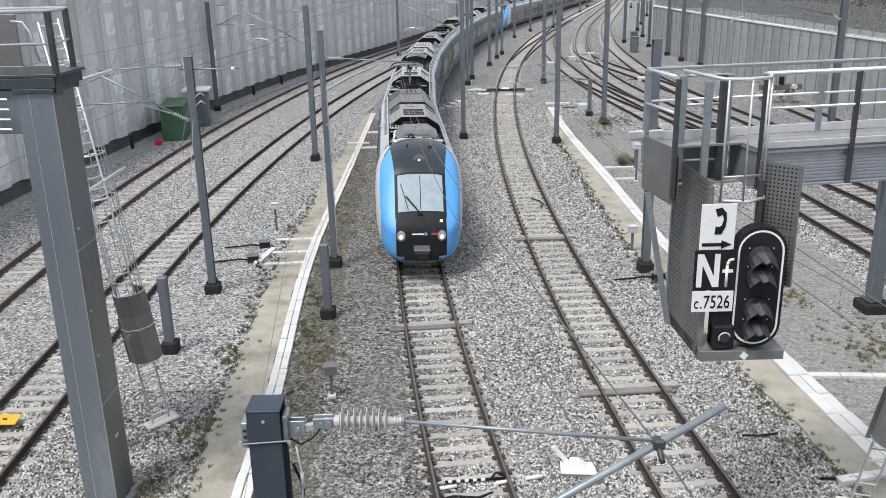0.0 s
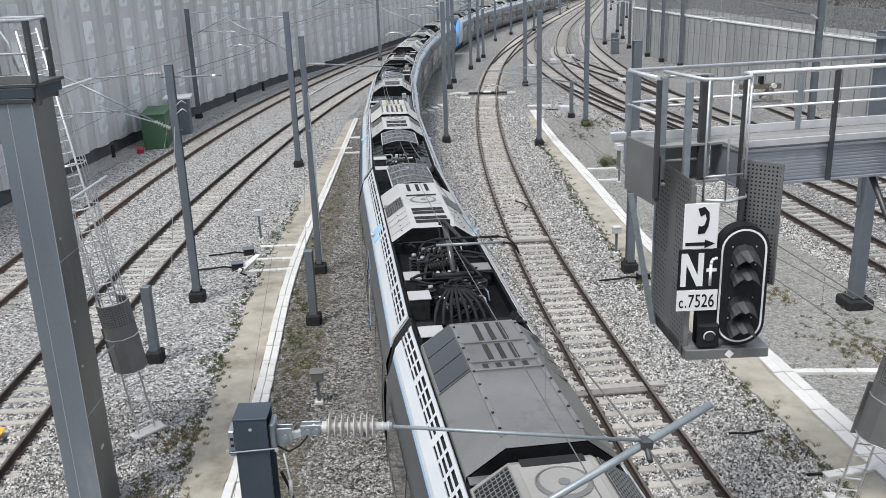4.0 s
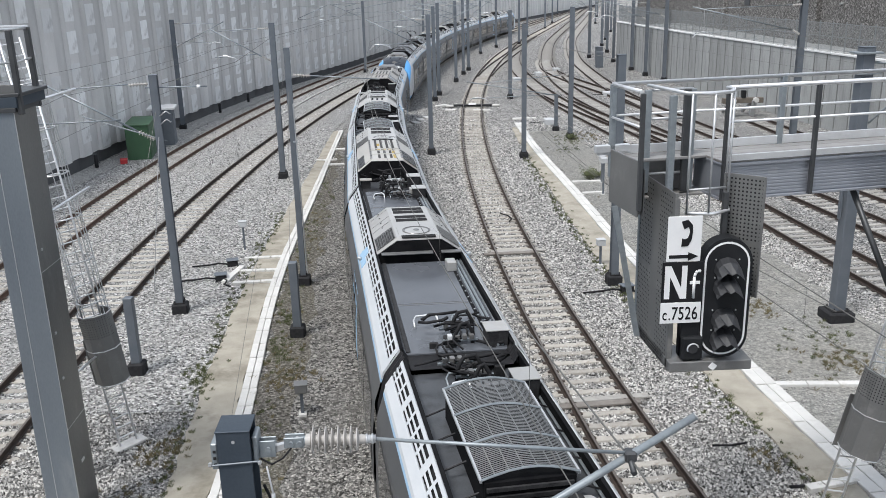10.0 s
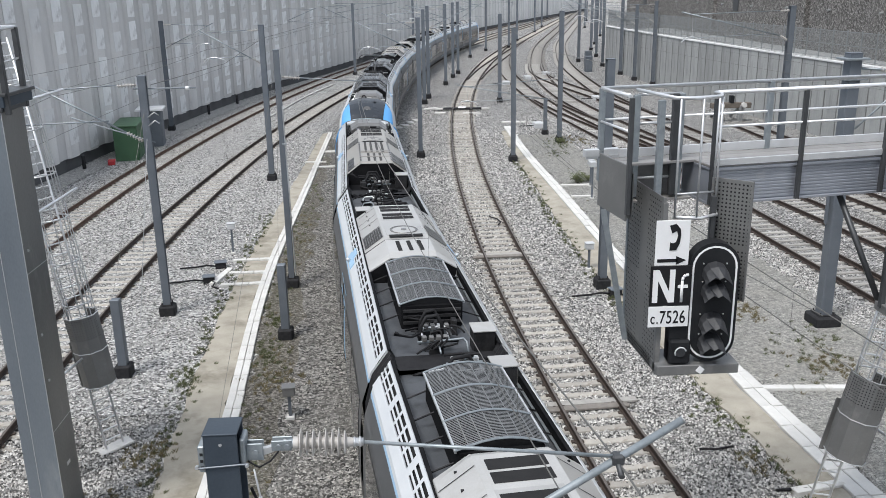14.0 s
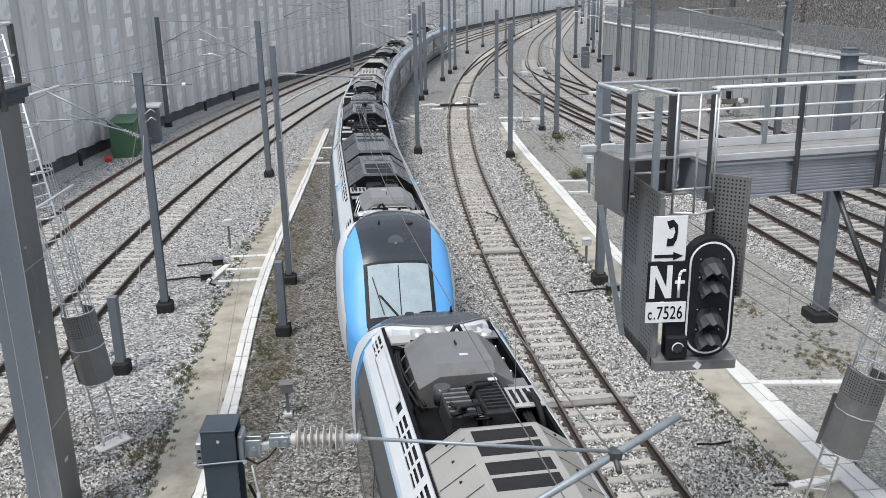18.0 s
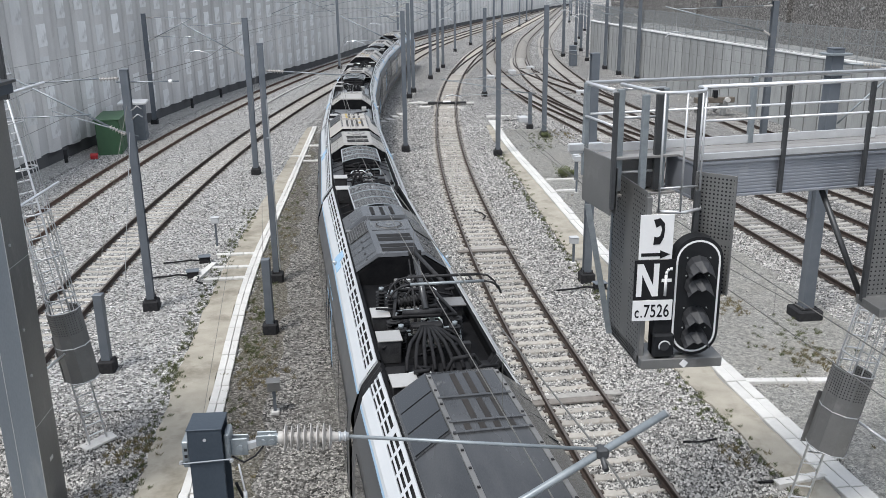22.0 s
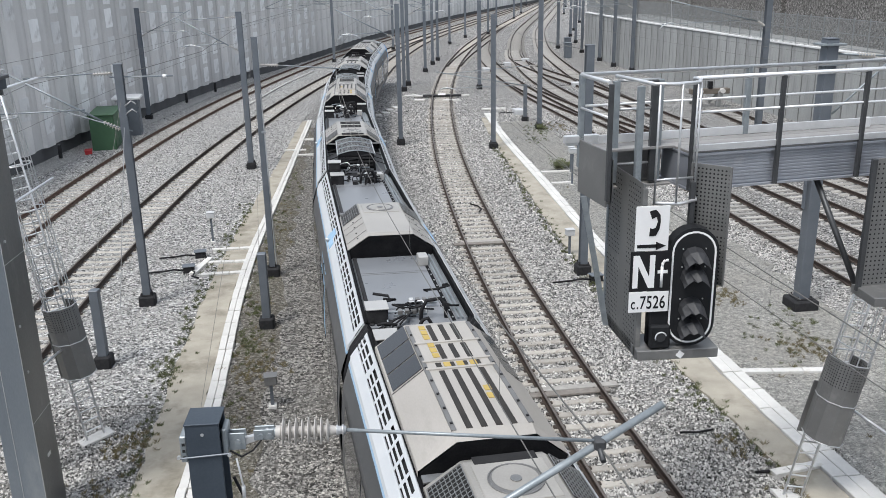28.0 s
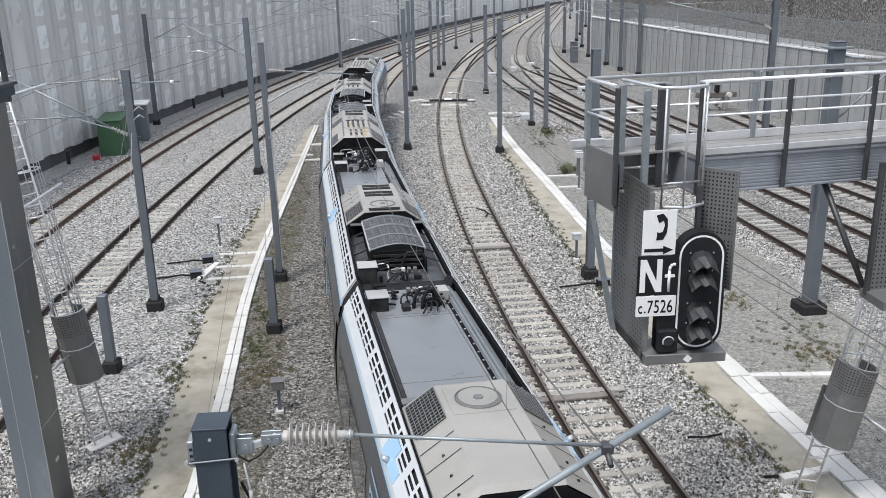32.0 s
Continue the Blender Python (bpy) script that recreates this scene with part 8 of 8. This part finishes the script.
def cab_kit(root):
    part("compressor_hood", loft(bmesh.new(), [[(x * k, y, WELL + (z - WELL) * kz) for x, z in ((-0.72, WELL), (-0.76, 3.96), (-0.45, 4.2), (0.45, 4.2), (0.78, 3.98), (0.74, WELL))] for y, k, kz in ((4.42, 0.9, 0.82), (4.55, 0.94, 0.93), (4.75, 1, 1), (5.95, 1.02, 1.02), (6.2, 0.98, 0.85))], cap=True), M["t_hoodd"], root, "grey chamfered compressor cover")
    for x0, x1, r, m in ((-0.62, -0.2, 0.17, "galv"), (-0.05, 0.2, 0.2, "t_hood"), (0.3, 0.55, 0.17, "t_hood")):
        part("air_duct", tb((x0, 4.05, 3.86), (x1, 4.05, 3.86), r, 14), M[m], root, "bright metal air duct")
    part("front_plate", bx(-0.58, 0.62, 4.36, 4.4, WELL, 3.98, 0.01), M["t_kit"], root)
    part("front_lip", loft(bmesh.new(), [[(x, y, z) for x, z in ((-0.7, 3.84), (-0.44, 4.02), (0.46, 4.02), (0.72, 3.86))] for y in (4.33, 4.44)]), M["t_hood"], root, "pale rolled lip")
    part("lid_plate", bx(0.5, 0.95, 3.98, 4.3, 3.86, 3.92, 0.01), M["t_hood"], root)
    part("rating_plate", bx(-0.12, 0.02, 5.6, 5.68, 4.205, 4.215), M["lightbox"], root)
    part("lifting_eye", bx(-0.02, 0.0, 5.1, 5.25, 4.2, 4.24), M["hole"], root)
    for x in (-0.92, 0.9):
        for k in range(3):
            part("gas_strut", tb((x, 4.7 + k * 0.5, 3.65), (x * 0.84, 4.9 + k * 0.5, 3.98), 0.016, 6), M["galv"], root)
    part("mesh_step", bx(-0.98, -0.62, 4.0, 4.3, 3.86, 3.89), M["t_grille"], root)
    part("slotted_plate", bx(-0.98, -0.5, 6.45, 7.1, 3.93, 3.97, 0.01), M["t_hood"], root, "pale plate with dark slots")
    for k in range(4):
        part("slot", bx(-0.94 + k * 0.11, -0.88 + k * 0.11, 6.55, 7.0, 3.965, 3.976), M["hole"], root)
    part("drive_box", bx(-0.48, -0.02, 6.3, 7.35, WELL, 4.05, 0.03), M["t_kit"], root, "black finned drive box")
    for k in range(9):
        part("drive_fin", bx(-0.44, -0.06, 6.36 + k * 0.108, 6.40 + k * 0.108, 4.05, 4.085), M["t_kit"], root)
    part("drive_tag", bx(-0.42, -0.28, 6.32, 6.42, 4.086, 4.092), M["lightbox"], root)
    part("vent_drum", tb((0.45, 6.42, 3.78), (0.45, 6.42, 4.06), 0.13, 16), M["t_hoodk"], root)
    part("filter_can", tb((-0.78, 4.12, WELL), (-0.78, 4.12, 3.95), 0.12, 14), M["galv"], root)
    part("white_box", bx(-0.72, -0.44, 3.98, 4.2, 3.7, 3.98, 0.02), M["lightbox"], root, "pale instrument box")
    part("side_hinge_plate", bx(-0.96, -0.64, 6.0, 6.36, 3.86, 3.89, 0.006), M["t_hoodd"], root)
    part("feed_hose", pipe(bmesh.new(), [(-0.8, 6.6, 3.7), (-0.82, 6.75, 3.98), (-0.84, 7.0, 4.06), (-0.86, 7.2, 3.96), (-0.9, 7.4, 3.7)], 0.045, 8), M["cable"], root)
    for k in range(3):
        part("motor", tb((-0.35, 6.5 + k * 0.26, 3.86), (0.05, 6.5 + k * 0.26, 3.86), 0.11, 12), M["t_kit"], root)
    part("cooler", bx(0.08, 0.5, 6.4, 7.3, WELL, 4.0, 0.02), M["t_kit"], root)
    for k in range(6):
        part("cooler_fin", bx(0.1, 0.48, 6.45 + k * 0.14, 6.5 + k * 0.14, 4.0, 4.03), M["t_hoodd"], root)
    kit(root, 3.95, 4.5, 77, 0)
    kit(root, 6.2, 7.5, 78, 0)
    bundle(root, random.Random(5), -0.75, 7.4, -0.8, 5.6, 3.75, 3, 0.03)
    bundle(root, random.Random(6), 0.82, 4.2, 0.8, 6.4, 3.72, 3, 0.025)


def car(a, b, kind, spec, tone, label):
    L = b - a
    root = thing("train_car", None, label, "train car", "train cars")
    if kind in ("cab", "tail"):
        cab_nose(root, a < 0)
        car_sides(root, 3.45, L - 0.22, L - 7.0, 3.1, True)
        cab_kit(root)
        bogie(root, 4.2)
    else:
        car_sides(root, 0.22, L - 0.22, L / 2, 0.0, True, "t_well" if spec[0][0] == "P" else "t_floor")
        gangway(root, 0.0)
    if kind == "tail":
        gangway(root, L)
    covers = {"l": M["t_hood"], "w": M["t_hoodw"], "d": M["t_hoodw"], "k": M["t_hoodk"]}
    converters = {"l": M["t_pale"], "w": M["t_cream"], "d": M["t_hoodd"], "k": M["t_hoodk"]}
    for item in spec:
        k, y0, y1 = item[0], item[1], item[2]
        c = covers[tone]
        if k == "H":
            hvac(root, y0, y1, False, c, True, kind != "mid")
        elif k == "h":
            hvac(root, y0, y1, True, c)
        elif k == "S":
            hvac(root, y0, y1, False, c, False)
        elif k in "Cc":
            strip_cover(root, y0, y1, k == "c", M["t_hoodw"] if kind == "tail" else converters[tone])
        elif k == "G":
            grille_box(root, y0, y1)
        elif k == "F":
            flat_roof(root, y0, y1, int(a * 10), a > UNIT2 - 1)
        elif k == "K":
            kit(root, y0, y1, int(a * 10) + int(y0 * 7), 1, 1 if len(item) > 3 else -1, len(item) > 4)
        elif k == "P":
            kit(root, y0, y1, int(a * 10) + 3, 1)
            pantograph(root, y0, y1)
        elif k == "B":
            part("step_hood", loft(bmesh.new(), [[(x, y, WELL + (z - WELL) * kz) for x, z in HP] for y, kz in ((y0, 0.85), (y0 + 0.2, 0.96), (y1, 0.96))], cap=True), c, root, "low grey step cover")
            f = [(x * 0.97, y0 - 0.012, WELL + (z - WELL) * 0.82) for x, z in HP]
            part("step_face", loft(bmesh.new(), [f, [(x, y + 0.02, z) for x, y, z in f]], close=True, cap=True), M["t_well"], root)
            for q in (-0.3, -0.05, 0.2):
                part("strip", bx(q, q + 0.09, y0 + 0.3, y1 - 0.15, 4.24, 4.256), M["hole"], root)
    return root


# roof layout of each car, from its leading end: kind, start, end
TAILSPEC = [("H", 8.05, 11.25), ("C", 11.55, 15.6), ("K", 15.7, 16.85)]
CABSPEC = [("H", 7.5, 10.7), ("C", 10.9, 14.95), ("K", 15.0, 15.9)]
SPECS = {
    1: [("P", 0.5, 4.6), ("H", 4.75, 7.75), ("B", 7.95, 9.15), ("G", 9.4, 11.9), ("K", 11.95, 13.0)],
    2: [("K", 0.3, 2.3), ("G", 2.6, 4.8), ("H", 5.1, 7.9), ("C", 8.2, 12.1), ("K", 12.1, 12.9)],
    3: [("K", 0.3, 1.2), ("F", 0.3, 4.6), ("H", 4.85, 8.0), ("G", 8.7, 11.3), ("K", 11.4, 12.9, 1)],
    4: [("K", 0.3, 1.7, 1), ("F", 0.3, 5.5), ("h", 5.7, 8.8), ("F", 8.95, 12.9), ("K", 11.7, 12.9, 1)],
    5: [("K", 0.3, 1.6, 1, "plate"), ("c", 1.7, 5.6), ("h", 5.9, 9.1), ("G", 9.4, 11.9), ("K", 11.9, 12.9, 1)],
    6: [("K", 0.3, 1.6, 1), ("G", 1.8, 4.5), ("B", 4.6, 5.8), ("h", 5.9, 9.2), ("K", 9.4, 12.9)],
}
SPECS2 = dict(SPECS)
SPECS2[3] = [("K", 0.3, 1.3), ("F", 0.3, 4.4), ("S", 4.5, 7.4), ("F", 7.5, 12.9), ("K", 11.6, 12.9)]
SPECS2[4] = [("K", 0.3, 1.2), ("G", 1.4, 3.9), ("h", 4.3, 7.4), ("F", 7.6, 12.9), ("K", 11.4, 12.9)]
CARS, cars = [], []
for unit, off in enumerate((0.0, UNIT2)):
    e = [off - 0.4] + [off + j for j in JOINTS] + [off + END]
    for k in range(8):
        kind = "cab" if k == 0 else "tail" if k == 7 else "mid"
        spec = CABSPEC if k == 0 else TAILSPEC if k == 7 else (SPECS, SPECS2)[unit][k]
        tone = "dk"[unit] if k <= unit else "w" if unit or kind == "tail" else "l"
        text = "sky-blue white and black driving car of a commuter train" if kind != "mid" else "white and dark middle car of a commuter train, roof equipment exposed"
        CARS.append((e[k], e[k + 1], kind))
        cars.append(car(e[k], e[k + 1], kind, spec, tone, text))

# ---- the train's run ----
LEAD = [27.81, 20.41, 13.18, 6.09, -0.92, -7.86, -14.76, -21.58, -28.28, -34.87, -41.4, -47.93, -54.48, -61.04, -67.61, -74.18, -80.71, -87.14, -93.41, -99.42, -105.11, -110.44, -115.44, -120.12, -124.56, -128.81, -132.91, -136.8, -140.38, -143.58, -146.38, -148.78, -150.79]


def motions():
    """Each car follows the curve of its track; LEAD holds the leading headlamps' place along it, second by second."""
    for (a, b, kind), car in zip(CARS, cars):
        rows = []
        for t, lead in enumerate(LEAD):
            (x0, y0), (x1, y1) = path_at(RUN, lead + a), path_at(RUN, lead + b)
            turn = -math.degrees(math.atan2(x1 - x0, y1 - y0))
            if kind == "tail":
                rows.append((float(t), pose(x1, y1, 0, 0, 0, turn + 180) @ pose(0, 0, 0, 0, -1.2, 0)))
            else:
                rows.append((float(t), pose(x0, y0, 0, 0, 0, turn) @ pose(0, 0, 0, 0, 1.2, 0)))
        walk(car, rows)


motions()
